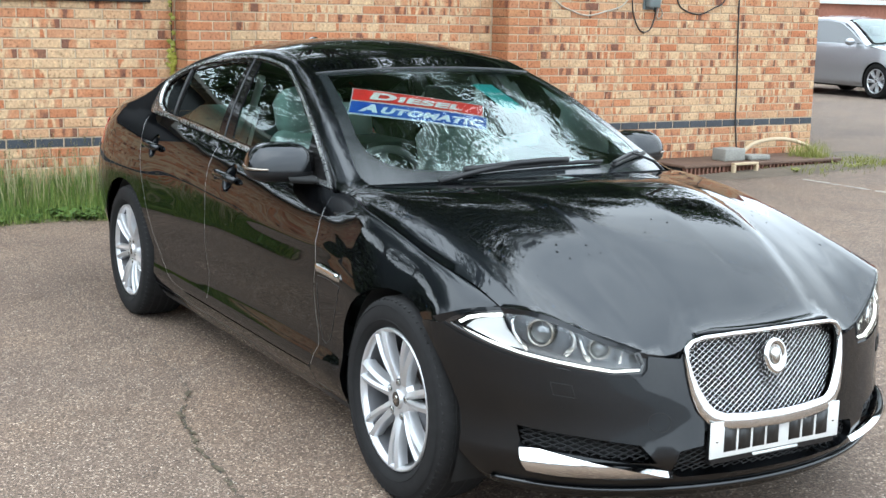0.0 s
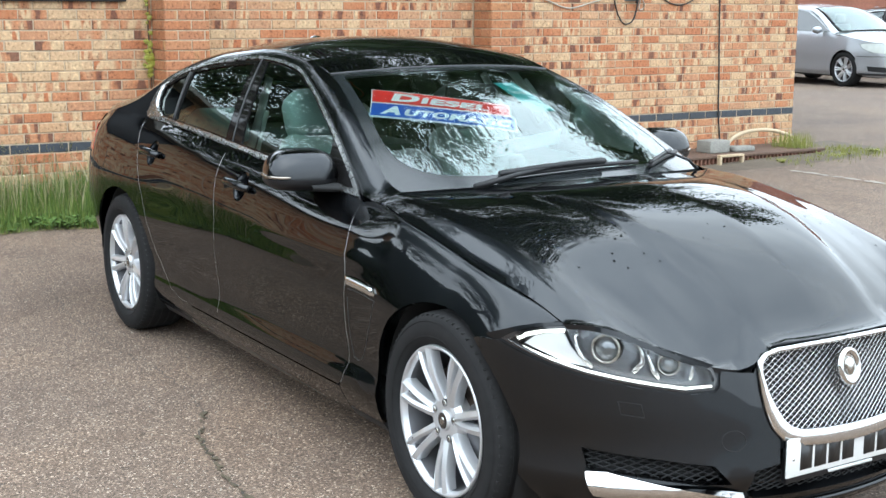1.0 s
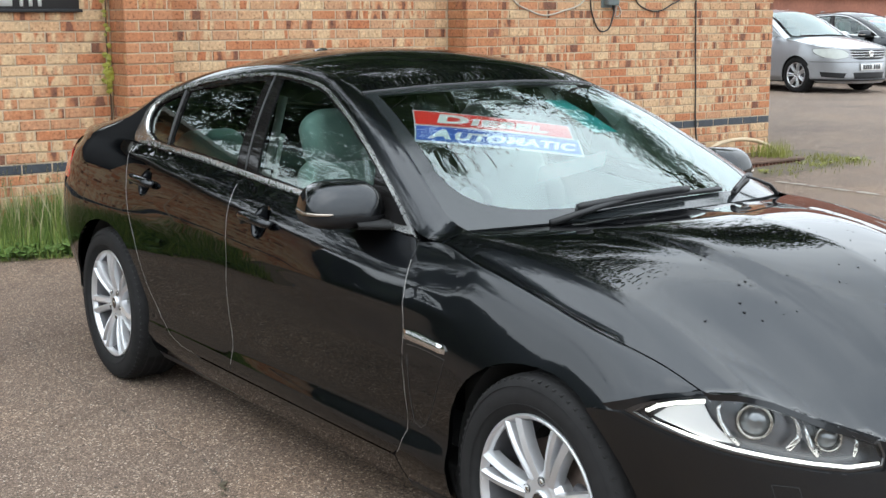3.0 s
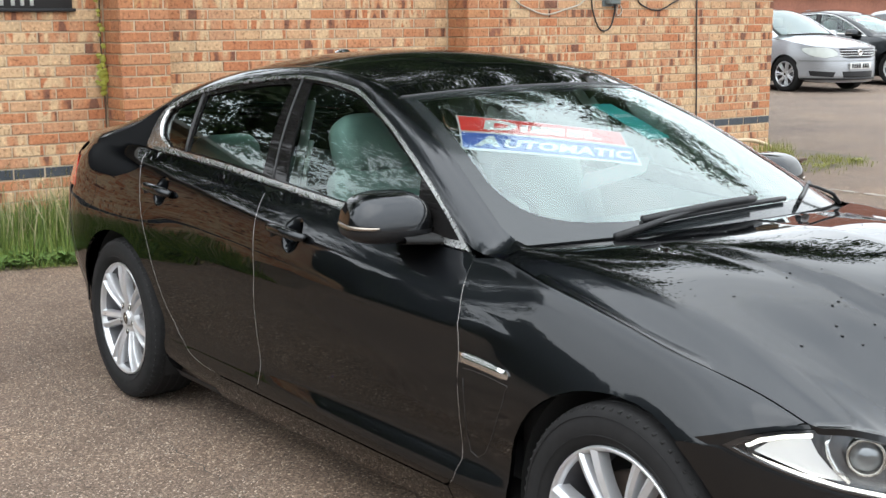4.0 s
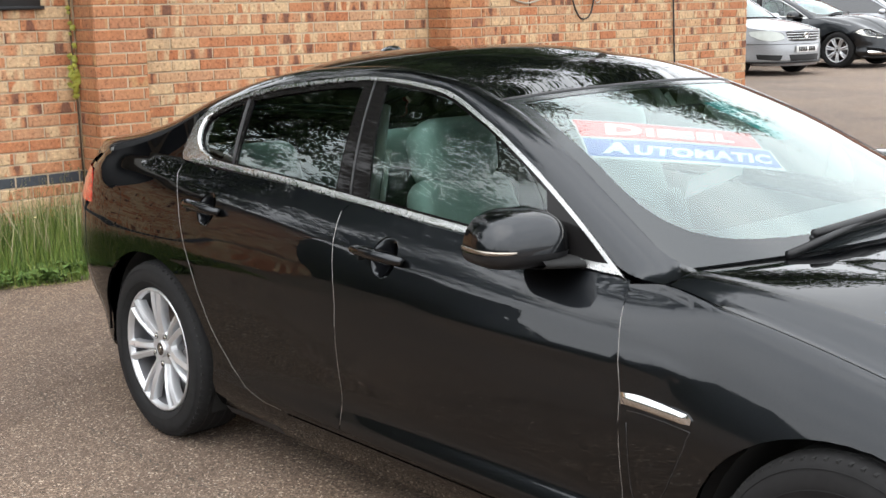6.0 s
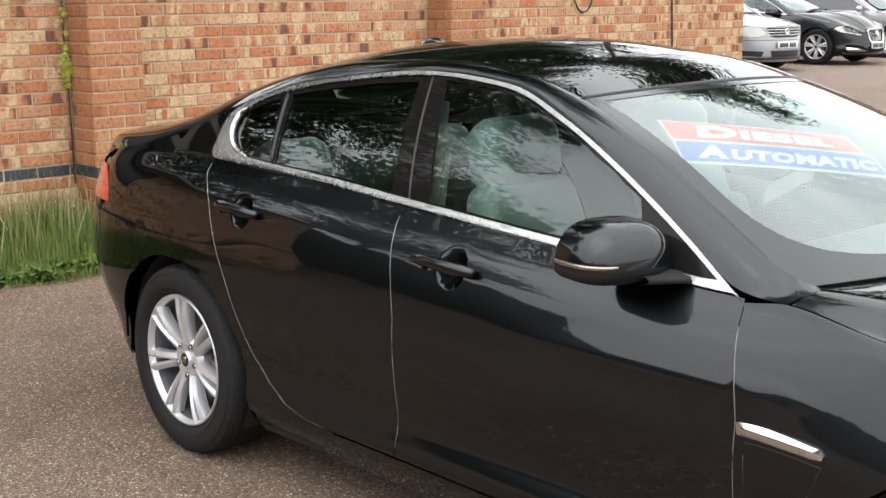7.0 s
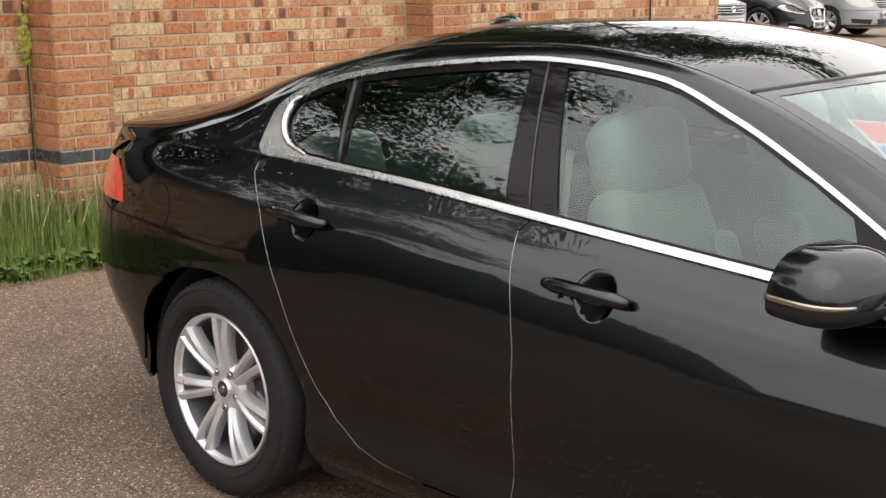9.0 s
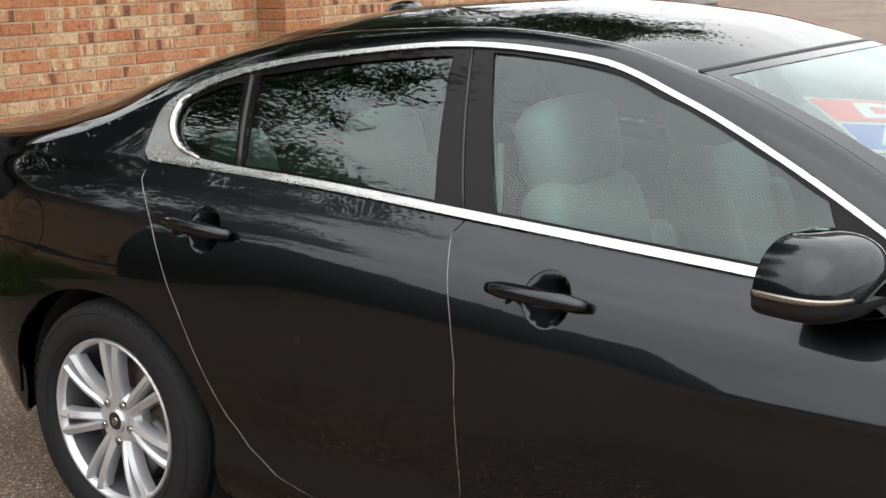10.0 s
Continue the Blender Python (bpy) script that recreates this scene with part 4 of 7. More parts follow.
    for x, z in foot:
        c = (x - 1.7) / (nose_x(z) - 1.7)
        right.append((-math.degrees(math.acos(max(-1, min(1, c)))), z))
    right += [(-74, 0.24), (-70, 0.195), (-60, 0.180), (-40, 0.176), (-20, 0.174), (0, 0.173)]
    left = [(-t, z) for t, z in reversed(right[:-1])]
    grille_gap = on_nose([(y * 1.015, 0.53 + (z - 0.53) * 1.02) for y, z in GRILLE_HALF if z < 0.645])
    notch = [(t, z) for t, z in grille_gap]
    bump_out = right + left + [(t, z) for t, z in notch] + [(-t, z) for t, z in reversed(notch[:-1])]
    holes = [on_nose(FOG), on_nose(mirrored(FOG)), on_nose(LOWER)]
    bumper = link("front_bumper", sheet([bump_out], nose, 1.6, 0.016, aspect=60.0, holes=holes, hole_rim=0.05), PAINT, car, "charcoal metallic front bumper")
    back = sheet([on_nose(FOG)], nose, 2.0, 0.0, -0.05, 60.0)
    link("fog_backing", back, DARK, bumper)
    link("fog_backing", mirror_mesh(back), DARK, bumper)
    link("lower_backing", sheet([on_nose(LOWER)], nose, 2.0, 0.0, -0.055, 60.0), DARK, bumper)
    for pts in (FOG, mirrored(FOG), LOWER):
        bm = bmesh.new()
        mesh_wires(bm, pts, -0.03, 0.034, 0.016, 0.0022)
        part("black_mesh", bm, BLACK, bumper, "black diamond mesh")

    def full_nose(turn, z):
        """The nose, swollen along the blade."""
        x, y, zz = nose(turn, z)
        k = 0.026 * max(0.0, 1 - ((z - 0.286) / 0.042) ** 2)
        return (x + k * math.cos(radians(turn)), y + k * math.sin(radians(turn)), zz)
    for pts in (BLADE, mirrored(BLADE)):
        link("chrome_blade", sheet([on_nose(pts)], full_nose, 1.2, 0.02, 0.006, 60.0), CHROME, bumper, "polished chrome blade under the fog mesh")
    lip = []
    for i in range(41):
        t = -68 + 136 * i / 40
        z = 0.205 + 0.012 * smooth(40, 68, abs(t))
        lip.append(Vector(nose(t, z)) + Vector((0.006 * math.cos(radians(t)), 0.006 * math.sin(radians(t)), 0)))
    bm = bmesh.new()
    tube(bm, lip, 0.009, 6)
    part("chin_edge", bm, PAINT, bumper)
    for pts in ([(-0.674, 0.528), (-0.624, 0.521), (-0.617, 0.484), (-0.668, 0.492)],):
        for q in (pts, mirrored(pts)):
            bm = bmesh.new()
            ring = [Vector(nose(nose_turn(y, z), z)) + Vector((0.0012, 0, 0)) for y, z in q + [q[0]]]
            for a, b in zip(ring, ring[1:]):
                tube(bm, [a, a.lerp(b, 0.5), b], 0.0016, 5)
            part("washer_cover_seam", bm, DARK, bumper)
    bm = bmesh.new()
    ring = [(-0.398 + 0.033 * math.cos(a), 0.414 + 0.028 * math.sin(a)) for a in (2 * math.pi * i / 24 for i in range(25))]
    tube(bm, [Vector(nose(nose_turn(y, z), z)) for y, z in ring], 0.0012, 5)
    part("tow_cover_seam", bm, DARK, bumper)

    # -- grille --
    grille = empty("grille")
    grille.parent = car
    line = [Vector(nose(nose_turn(y, z), z)) + Vector((0.006, 0, 0)) for y, z in dense(GRILLE, 0.02)]
    line.append(line[0])
    bm = bmesh.new()

    def frame_width(t):
        i = min(int(t * (len(line) - 1)), len(line) - 1)
        return 0.014 + 0.034 * (1 - smooth(0.42, 0.60, line[i].z))
    ribbon(bm, line, frame_width, 0.010, lambda p, i: Vector((0.95, p.y * 0.35, 0.12)).normalized())
    bmesh.ops.recalc_face_normals(bm, faces=bm.faces)
    part("grille_frame", bm, CHROME, grille, "bright chrome grille surround")
    inner = inset(GRILLE, 0.006)
    link("grille_backing", sheet([on_nose(inner)], nose, 2.0, 0.0, -0.075, 60.0), DARK, grille)
    bm = bmesh.new()
    mesh_wires(bm, inset(GRILLE, 0.003), -0.028, 0.0225, 0.0165, 0.0015)
    part("grille_mesh", bm, CHROME, grille, "chrome woven diamond mesh")
    bm = bmesh.new()
    at = Vector(nose(0, 0.578)) + Vector((0.006, 0, 0))
    tilt = Matrix.Rotation(radians(-12), 4, "Y")
    lathe(bm, [(0.0, 0.026), (0.008, 0.030), (0.012, 0.035), (0.010, 0.041), (0.0, 0.044)], "x", 40)
    lathe(bm, [(0.0, 0.0), (0.002, 0.027)], "x", 40)
    for v in bm.verts:
        v.co = at + tilt @ Vector((v.co.x, v.co.y * 0.98, v.co.z * 1.28))
    badge = part("grille_badge", bm, CHROME, grille, "oval chrome badge")
    bm = bmesh.new()
    bmesh.ops.create_uvsphere(bm, u_segments=16, v_segments=10, radius=1)
    for v in bm.verts:
        k = 1 + 0.25 * (v.co.z > 0.2)
        v.co = at + tilt @ Vector((0.004 + v.co.x * 0.010, v.co.y * 0.018 * k, v.co.z * 0.027))
    part("badge_boss", bm, SATIN, badge)

    # -- number plate: characters as plain bars --
    plate_x, plate_c = 2.288, 0.355
    bm = bmesh.new()
    add_box(bm, plate_x - 0.006, plate_x, -0.26, 0.26, plate_c - 0.0555, plate_c + 0.0555, 0.002)
    number = part("number_plate", bm, PLATE_WHITE, car, "white front number plate with dark bars")
    y = -0.208
    for w in [0.046] * 4 + [-0.022] + [0.046] * 3:
        if w > 0:
            bm = bmesh.new()
            add_box(bm, plate_x, plate_x + 0.0016, y, y + w, plate_c - 0.039, plate_c + 0.039)
            part("plate_bar", bm, PLATE_INK, number)
        y += abs(w) + 0.0105
    bm = bmesh.new()
    add_box(bm, plate_x - 0.004, plate_x + 0.001, -0.09, 0.09, plate_c - 0.0665, plate_c - 0.0585)
    part("dealer_line_bar", bm, STICK_WHITE, number)
    for y in (-0.235, 0.235):
        bm = bmesh.new()
        lathe(bm, [(plate_x + 0.002, 0.0), (plate_x + 0.002, 0.003), (plate_x, 0.0045)], "x", 10, (0, y, plate_c - 0.004))
        part("plate_screw", bm, SATIN, number)
    bm = bmesh.new()
    add_box(bm, plate_x - 0.03, plate_x - 0.006, -0.25, 0.25, plate_c - 0.075, plate_c + 0.045, 0.004)
    part("plate_holder", bm, BLACK, number)

    # -- headlamps --
    for flip in (1, -1):
        lamp = empty("headlamp")
        lamp.parent = car
        tagged(lamp, "clear headlamp with lit white blade")
        pts = LAMP if flip == 1 else mirrored(LAMP)
        to = on_nose(pts)
        link("lamp_bowl", sheet([on_nose(inset(pts, 0.004))], nose, 1.6, 0.0, -0.055, 60.0), LAMP_INSIDE, lamp)
        link("lamp_seal", sheet([to], nose, 1.6, 0.055, -0.002, 60.0, holes=[on_nose(inset(pts, 0.007))], hole_rim=0.05), GLOSS_BLACK, lamp)
        collar = inset(pts, -0.010)
        link("lamp_surround", sheet([on_nose(collar)], nose, 1.6, 0.0, -0.009, 60.0, holes=[on_nose(inset(pts, -0.001))]), PAINT, lamp)
        gap = [(-0.8655, 0.640), (-0.8675, 0.676), (-0.856, 0.700), (-0.838, 0.694), (-0.850, 0.667), (-0.838, 0.648)]
        link("lamp_corner", sheet([on_nose(gap if flip == 1 else mirrored(gap))], nose, 1.6, 0.0, -0.007, 60.0), PAINT, lamp)
        notch_fill = [(-0.452, 0.605), (-0.425, 0.606), (-0.372, 0.600), (-0.372, 0.512), (-0.46, 0.535), (-0.430, 0.548)]
        link("lamp_notch", sheet([on_nose(notch_fill if flip == 1 else mirrored(notch_fill))], nose, 1.6, 0.0, -0.008, 60.0), PAINT, lamp)
        cover = link("lamp_cover", sheet([on_nose(inset(pts, 0.005))], nose, 1.4, 0.003, 0.001, 60.0), CLEAR, lamp)
        cover.visible_shadow = False

        def spot(y, z, deep):
            t = nose_turn(y * flip, z)
            p = Vector(nose(t, z))
            n = Vector((math.cos(radians(t)), math.sin(radians(t)), 0.1)).normalized()
            return p - n * deep, n
        silver = [(-0.845, 0.662), (-0.826, 0.690), (-0.777, 0.707), (-0.768, 0.670), (-0.752, 0.641), (-0.728, 0.614), (-0.776, 0.621), (-0.817, 0.644)]
        sp = silver if flip == 1 else mirrored(silver)
        link("side_reflector", sheet([on_nose(sp)], nose, 1.4, 0.01, -0.026, 60.0), LAMP_PALE, lamp, "bright silver side reflector")
        for (y, z), r in (((-0.699, 0.666), 0.038), ((-0.552, 0.624), 0.029)):
            p, n = spot(y, z, 0.030)
            turn = n.to_track_quat("X", "Z").to_matrix().to_4x4()
            bm = bmesh.new()
            lathe(bm, [(-0.03, r * 1.12), (0.004, r * 1.10), (0.007, r * 1.0), (0.004, r * 0.88), (-0.02, r * 0.86)], "x", 36)
            bm.transform(Matrix.Translation(p) @ turn)
            part("projector_ring", bm, SATIN, lamp, "satin projector ring")
            bm = bmesh.new()
            lathe(bm, [(0.006, 0.0), (0.005, r * 0.35), (0.001, r * 0.65), (-0.008, r * 0.86)], "x", 32)
            bm.transform(Matrix.Translation(p) @ turn)
            part("projector_lens", bm, LAMP_LENS, lamp)
        for line, w0, w1 in (([(-0.747, 0.716), (-0.758, 0.694), (-0.756, 0.668), (-0.746, 0.640), (-0.728, 0.616)], 0.006, 0.014), ([(-0.640, 0.694), (-0.622, 0.676), (-0.614, 0.655), (-0.616, 0.630), (-0.640, 0.603)], 0.006, 0.017), ([(-0.604, 0.660), (-0.598, 0.636), (-0.592, 0.612), (-0.578, 0.590)], 0.004, 0.020), ([(-0.494, 0.630), (-0.490, 0.612), (-0.500, 0.582)], 0.005, 0.012)):
            bm = bmesh.new()
            run = [spot(y, z, 0.020)[0] for y, z in line]
            ribbon(bm, run, lambda t: w0 + (w1 - w0) * t, 0.004, lambda p, i: Vector((1, flip * p.y * 0.3, 0.1)).normalized())
            bmesh.ops.recalc_face_normals(bm, faces=bm.faces)
            part("lamp_divider", bm, LAMP_SILVER, lamp, "bright curved divider")
        bm = bmesh.new()
        blade = [(-0.850, 0.676), (-0.857, 0.663), (-0.841, 0.650), (-0.800, 0.629), (-0.739, 0.605), (-0.670, 0.588), (-0.596, 0.573), (-0.517, 0.560), (-0.443, 0.563)]
        run = [spot(y, z, 0.012)[0] for y, z in blade]
        tube(bm, run, 0.0045, 8)
        part("light_blade", bm, LAMP_WHITE, lamp, "lit white daytime running blade")
        bm = bmesh.new()
        upper = [(-0.850, 0.676), (-0.838, 0.691), (-0.815, 0.704), (-0.775, 0.712)]
        tube(bm, [spot(y, z, 0.012)[0] for y, z in upper], 0.006, 8)
        part("light_blade", bm, LAMP_WHITE, lamp)

    # -- screens, roof, boot --
    def strip(k0, k1, w0=1.0, w1=1.0, n=14):
        right = [(k0 + (k1 - k0) * i / n, w0 + (w1 - w0) * i / n) for i in range(n + 1)]
        return right + [(k, -u) for k, u in reversed(right)]
    screen = strip(0.03, 2.985)
    view = [(0.215, 0.45), (0.225, 0.57), (0.25, 0.67), (0.29, 0.75), (0.35, 0.81), (0.43, 0.855), (0.54, 0.89), (0.68, 0.915), (0.85, 0.93)]
    view += [(1.0 + (2.86 - 1.0) * i / 12, 0.935) for i in range(13)]
    view = view + [(k, -u) for k, u in reversed(view)]
    pane = link("windscreen", sheet([view], top, 0.07, 0.0, -0.001, 1.2, flip=True), SCREEN_GLASS, car, "curved windscreen with dealer stickers inside")
    pane.visible_shadow = False
    link("windscreen_border", sheet([screen], top, 0.07, 0.006, 0.0005, 1.2, flip=True, holes=[view], hole_rim=0.004), FRIT, pane, "black windscreen border")
    bm = bmesh.new()
    tube(bm, [Vector(top(3.0, -1 + 2 * i / 30)) - Vector((0, 0, 0.001)) for i in range(31)], 0.006, 6)
    part("roof_seal", bm, SEAL, car)
    roof = link("roof", sheet([strip(3.02, 7.0)], top, 0.08, 0.012, 0.0, 1.2, flip=True), PAINT, car, "charcoal metallic roof with rain spots")
    rear_view = strip(7.25, 9.55, 0.90, 0.88)
    rear_pane = link("rear_screen", sheet([rear_view], top, 0.08, 0.0, -0.001, 1.2, flip=True), REAR_GLASS, car, "curved rear screen")
    rear_pane.visible_shadow = False
    link("rear_screen_border", sheet([strip(7.03, 9.85)], top, 0.08, 0.006, 0.0, 1.2, flip=True, holes=[rear_view], hole_rim=0.004), FRIT, rear_pane)
    link("boot_lid", sheet([strip(9.88, 11.5)], top, 0.08, 0.012, 0.0, 1.2, flip=True), PAINT, car, "charcoal metallic boot lid")
    cant_out = [(0.33 + 11.17 * i / 96, 0.0) for i in range(97)] + [(0.33 + 11.17 * (1 - i / 96), 1.0) for i in range(97)]
    both_sides("roof_side", sheet([cant_out], cant, 0.09, 0.010, 0.0, 1.2, flip=True), PAINT, car, "charcoal metallic pillar and roof side")
    for flip in (1, -1):
        # the pillar sweeps down to the bonnet's rear corner
        bm = bmesh.new()
        rows = []
        for i in range(11):
            t = i / 10
            y = 0.764 - 0.082 * t
            x = cowl_x(y) + 0.001
            p0, p1 = Vector((x, -y, bonnet(x, y) - 0.001)), Vector(cant(0.35, t)) + Vector((0, 0, 0.0006))
            d0 = Vector((-1, 0, -(bonnet(x + 0.02, y) - bonnet(x, y)) / 0.02))
            d1 = (Vector(cant(0.50, t)) - Vector(cant(0.35, t))).normalized()
            k = (p1 - p0).length
            row = []
            for j in range(9):
                u = j / 8
                row.append(p0 * (1 + 2 * u) * (1 - u) ** 2 + d0 * k * u * (1 - u) ** 2 + p1 * u * u * (3 - 2 * u) + d1 * k * u * u * (u - 1))
            rows.append([bm.verts.new((p.x, p.y * flip, p.z)) for p in row])
        for a, b in zip(rows, rows[1:]):
            for k in range(8):
                bm.faces.new((a[k], a[k + 1], b[k + 1], b[k]))
        skirt = [bm.verts.new(v.co + Vector((0, 0.012 * flip, -0.03))) for v in rows[0]]
        for k in range(8):
            bm.faces.new((rows[0][k], rows[0][k + 1], skirt[k + 1], skirt[k]))
        bmesh.ops.recalc_face_normals(bm, faces=bm.faces)
        part("pillar_foot", bm, PAINT, car, soft=50)
    bm = bmesh.new()
    bmesh.ops.create_uvsphere(bm, u_segments=16, v_segments=10, radius=1)
    for v in bm.verts:
        v.co = Vector((-1.07 + v.co.x * 0.095, v.co.y * 0.028, 1.392 + max(v.co.z, -0.2) * (0.042 if v.co.x < 0.2 else 0.042 * (1.2 - v.co.x))))
    part("roof_aerial", bm, GLOSS_BLACK, car, "black roof aerial fin")

    # -- side windows --
    ring = [(rail_ax(k / 6), rail_az(k / 6)) for k in range(0, 53)]
    ring += [(-1.372, 1.068), (-1.352, 1.049), (-1.325, 1.046)]
    ring += [belt(-1.29 + 2.055 * i / 24, 0.001) for i in range(25)]
    clear = []
    for k in range(2, 46):
        x, z = rail_ax(k / 6), rail_az(k / 6)
        dx, dz = rail_ax(k / 6 + 0.05) - rail_ax(k / 6 - 0.05), rail_az(k / 6 + 0.05) - rail_az(k / 6 - 0.05)
        d = math.hypot(dx, dz)
        w = 0.0105 + 0.014 * smooth(36, 45, k)
        clear.append((x - w * (dz if dx < 0 else -dz) / d, z - w * abs(dx) / d))
    clear += [(-1.288, 1.182), (-1.296, 1.150), (-1.281, 1.115), (-1.243, 1.083), (-1.165, 1.064), (-1.06, 1.056)]
    clear += [(x, z + 0.0190) for x, z in (belt(-0.95 + 1.62 * i / 18) for i in range(19))]
    both_sides("window_trim", sheet([ring], side, 0.02, 0.009, 0.008, holes=[inset(clear, 0.0)], hole_rim=0.009), TRIM, car, "bright chrome window surround")

    for flip in (1, -1):
        bm = bmesh.new()
        bend = [p for p in clear if p[0] < -1.02]
        bend = [p for p in bend if p[0] < -1.235 or (p[1] < 1.12 and p[0] < -1.12)]
        for _ in range(3):
            bend = [bend[0]] + [q for a, b in zip(bend, bend[1:]) for q in ((0.75 * a[0] + 0.25 * b[0], 0.75 * a[1] + 0.25 * b[1]), (0.25 * a[0] + 0.75 * b[0], 0.25 * a[1] + 0.75 * b[1]))] + [bend[-1]]
        run = [Vector(side(x - 0.004, z)) + side_normal(x, z) * 0.006 for x, z in bend]
        tube(bm, [Vector((p.x, p.y * flip, p.z)) for p in run], [0.003 + 0.009 * math.sin(math.pi * i / (len(run) - 1)) ** 0.8 for i in range(len(run))], 12)
        part("trim_ring", bm, TRIM, car, "rounded bright inner edge of the trim")

    def top_line(x0, x1, drop=0.028, n=10):
        ks = [i / 20 for i in range(0, 180)]
        out = []
        for i in range(n + 1):
            x = x0 + (x1 - x0) * i / n
            k = min(ks, key=lambda q: abs(rail_ax(q) - x))
            slope = abs(rail_az(k + 0.1) - rail_az(k - 0.1)) / (abs(rail_ax(k + 0.1) - rail_ax(k - 0.1)) + 1e-6)
            out.append((x, rail_az(k) - drop * math.sqrt(1 + slope * slope)))
        return out
    front_glass = top_line(-0.392, 0.435, 0.0175, n=15) + [(0.458, 1.05), (0.470, belt_z(0.470) + 0.026)] + [(x, z + 0.026) for x, z in (belt(0.470 - 0.738 * i / 10) for i in range(1, 11))]
    rear_glass = top_line(-1.052, -0.496, n=10) + [(-0.430, belt_z(-0.430) + 0.026)] + [(x, z + 0.026) for x, z in (belt(-0.430 - 0.584 * i / 8) for i in range(1, 9))]
    quarter_glass = top_line(-1.262, -1.100, 0.033, n=5) + [(-1.044, 1.064), (-1.165, 1.071), (-1.238, 1.090), (-1.273, 1.118), (-1.287, 1.151), (-1.281, 1.180)]
    both_sides("window_frame", sheet([inset(clear, -0.004)], side, 0.022, 0.01, 0.001, holes=[front_glass, rear_glass, quarter_glass], hole_rim=0.008), PILLAR_BLACK, car, "black window pillars")
    for name, poly in (("front_window", front_glass), ("rear_window", rear_glass), ("quarter_window", quarter_glass)):
        for ob in both_sides(name, sheet([inset(poly, -0.003)], side, 0.035, 0.0, -0.005), SIDE_GLASS if name == "front_window" else REAR_GLASS, car, "tinted side window"):
            ob.visible_shadow = False
    for x0, z0, x1, z1 in ((-0.452, 1.352, -0.347, 1.005), (-1.076, 1.268, -1.030, 1.056)):
        bm = bmesh.new()
        run = []
        for i in range(9):
            x, z = x0 + (x1 - x0) * i / 8, z0 + (z1 - z0) * i / 8
            run.append(Vector(side(x, z)) + side_normal(x, z) * 0.002)
        tube(bm, run, 0.004 if x0 > -1 else 0.007, 6)
        part("pillar_seam", bm, SEAL, car)

    # -- tail --
    def tail_turn(x, z):
        return math.degrees(math.acos(min(1.0, max(0.0, (-1.75 - x) / tail_len(z))) ** 1.25))
    seam = [(-2.062, 0.838), (-2.057, 0.76), (-2.041, 0.66), (-1.991, 0.55), (-1.893, 0.475), (-1.874, 0.40), (-1.872, 0.32), (-1.888, 0.275)]
    half = [(-tail_turn(x, z), z) for x, z in seam] + [(-68, 0.245), (-50, 0.225), (-25, 0.22), (0, 0.22)]
    shell = half + [(-t, z) for t, z in reversed(half[:-1])]
    link("rear_bumper", sheet([shell], tail, 1.8, 0.012, -0.006, 60.0, flip=True), PAINT, car, "charcoal metallic rear bumper")
    lens = [(-1.966, 0.840), (-1.990, 0.888), (-2.036, 0.932), (-2.110, 0.963), (-2.235, 0.961), (-2.33, 0.960), (-2.40, 0.93), (-2.41, 0.85), (-2.34, 0.840), (-2.20, 0.838), (-2.10, 0.840)]
    lens_t = [(-tail_turn(x, z), z) for x, z in lens]
    both_sides("tail_lamp", sheet([lens_t], tail, 1.2, 0.003, -0.005, 60.0, flip=True), RED_LAMP, car, "red tail lamp")
    upper = [(-tail_turn(-2.41, 0.85) + 1, 0.842), (-tail_turn(-2.40, 0.93) + 1, 0.935), (-tail_turn(-2.335, 0.952), 0.952), (-25, 0.954), (0, 0.954)]
    upper = upper + [(-t, z) for t, z in reversed(upper[:-1])] + [(20, 0.842), (-20, 0.842)]
    link("tail_panel", sheet([upper], tail, 2.0, 0.01, 0.0, 60.0, flip=True), PAINT, car, "charcoal metallic tail panel")

    for flip in (1, -1):
        corner = [(-74 * flip, 0.860), (-74 * flip, 0.985), (-20 * flip, 0.985), (-20 * flip, 0.860)]
        link("tail_corner", sheet([corner], tail, 2.0, 0.0, -0.012, 60.0, flip=True), PAINT, car)
    for name, line in (("lamp_backing", [(-1.980, 0.842), (-2.004, 0.888), (-2.052, 0.928), (-2.140, 0.955)]), ("seam_backing", seam)):
        strip_out = [(x + 0.022, z) for x, z in line] + [(x - 0.022, z - 0.004) for x, z in reversed(line)]
        both_sides(name, sheet([strip_out], side, 0.02, 0.0, -0.005), PAINT, car)

    # -- boot edge, from the lid down to the tail --
    edge = [Vector(rail_a(k)) for k in (10.9, 11.1, 11.3)] + [Vector(cant(11.5, v / 6)) for v in range(7)] + [Vector(top(11.5, -1 + 2 * i / 20)) for i in range(1, 20)]
    edge += [Vector((p.x, -p.y, p.z)) for p in reversed(edge[:10])]
    bm = bmesh.new()
    rows = []
    for p in edge:
        turn = math.degrees(math.asin(min(1.0, (abs(p.y) / flank(-1.749, 0.955)) ** 1.25))) * math.copysign(1, p.y)
        low = Vector(tail(turn, 0.955)) + Vector((0.006, 0, 0))
        rows.append([bm.verts.new(p + Vector((0.004, 0, -0.002))), bm.verts.new(p.lerp(low, 0.25) + Vector((-0.004, 0, 0.006))), bm.verts.new(p.lerp(low, 0.6) + Vector((-0.004, 0, 0.008))), bm.verts.new(p.lerp(low, 0.88) + Vector((-0.002, 0, 0.004))), bm.verts.new(low)])
    for a, b in zip(rows, rows[1:]):
        for k in range(4):
            bm.faces.new((a[k], a[k + 1], b[k + 1], b[k]))
    bmesh.ops.recalc_face_normals(bm, faces=bm.faces)
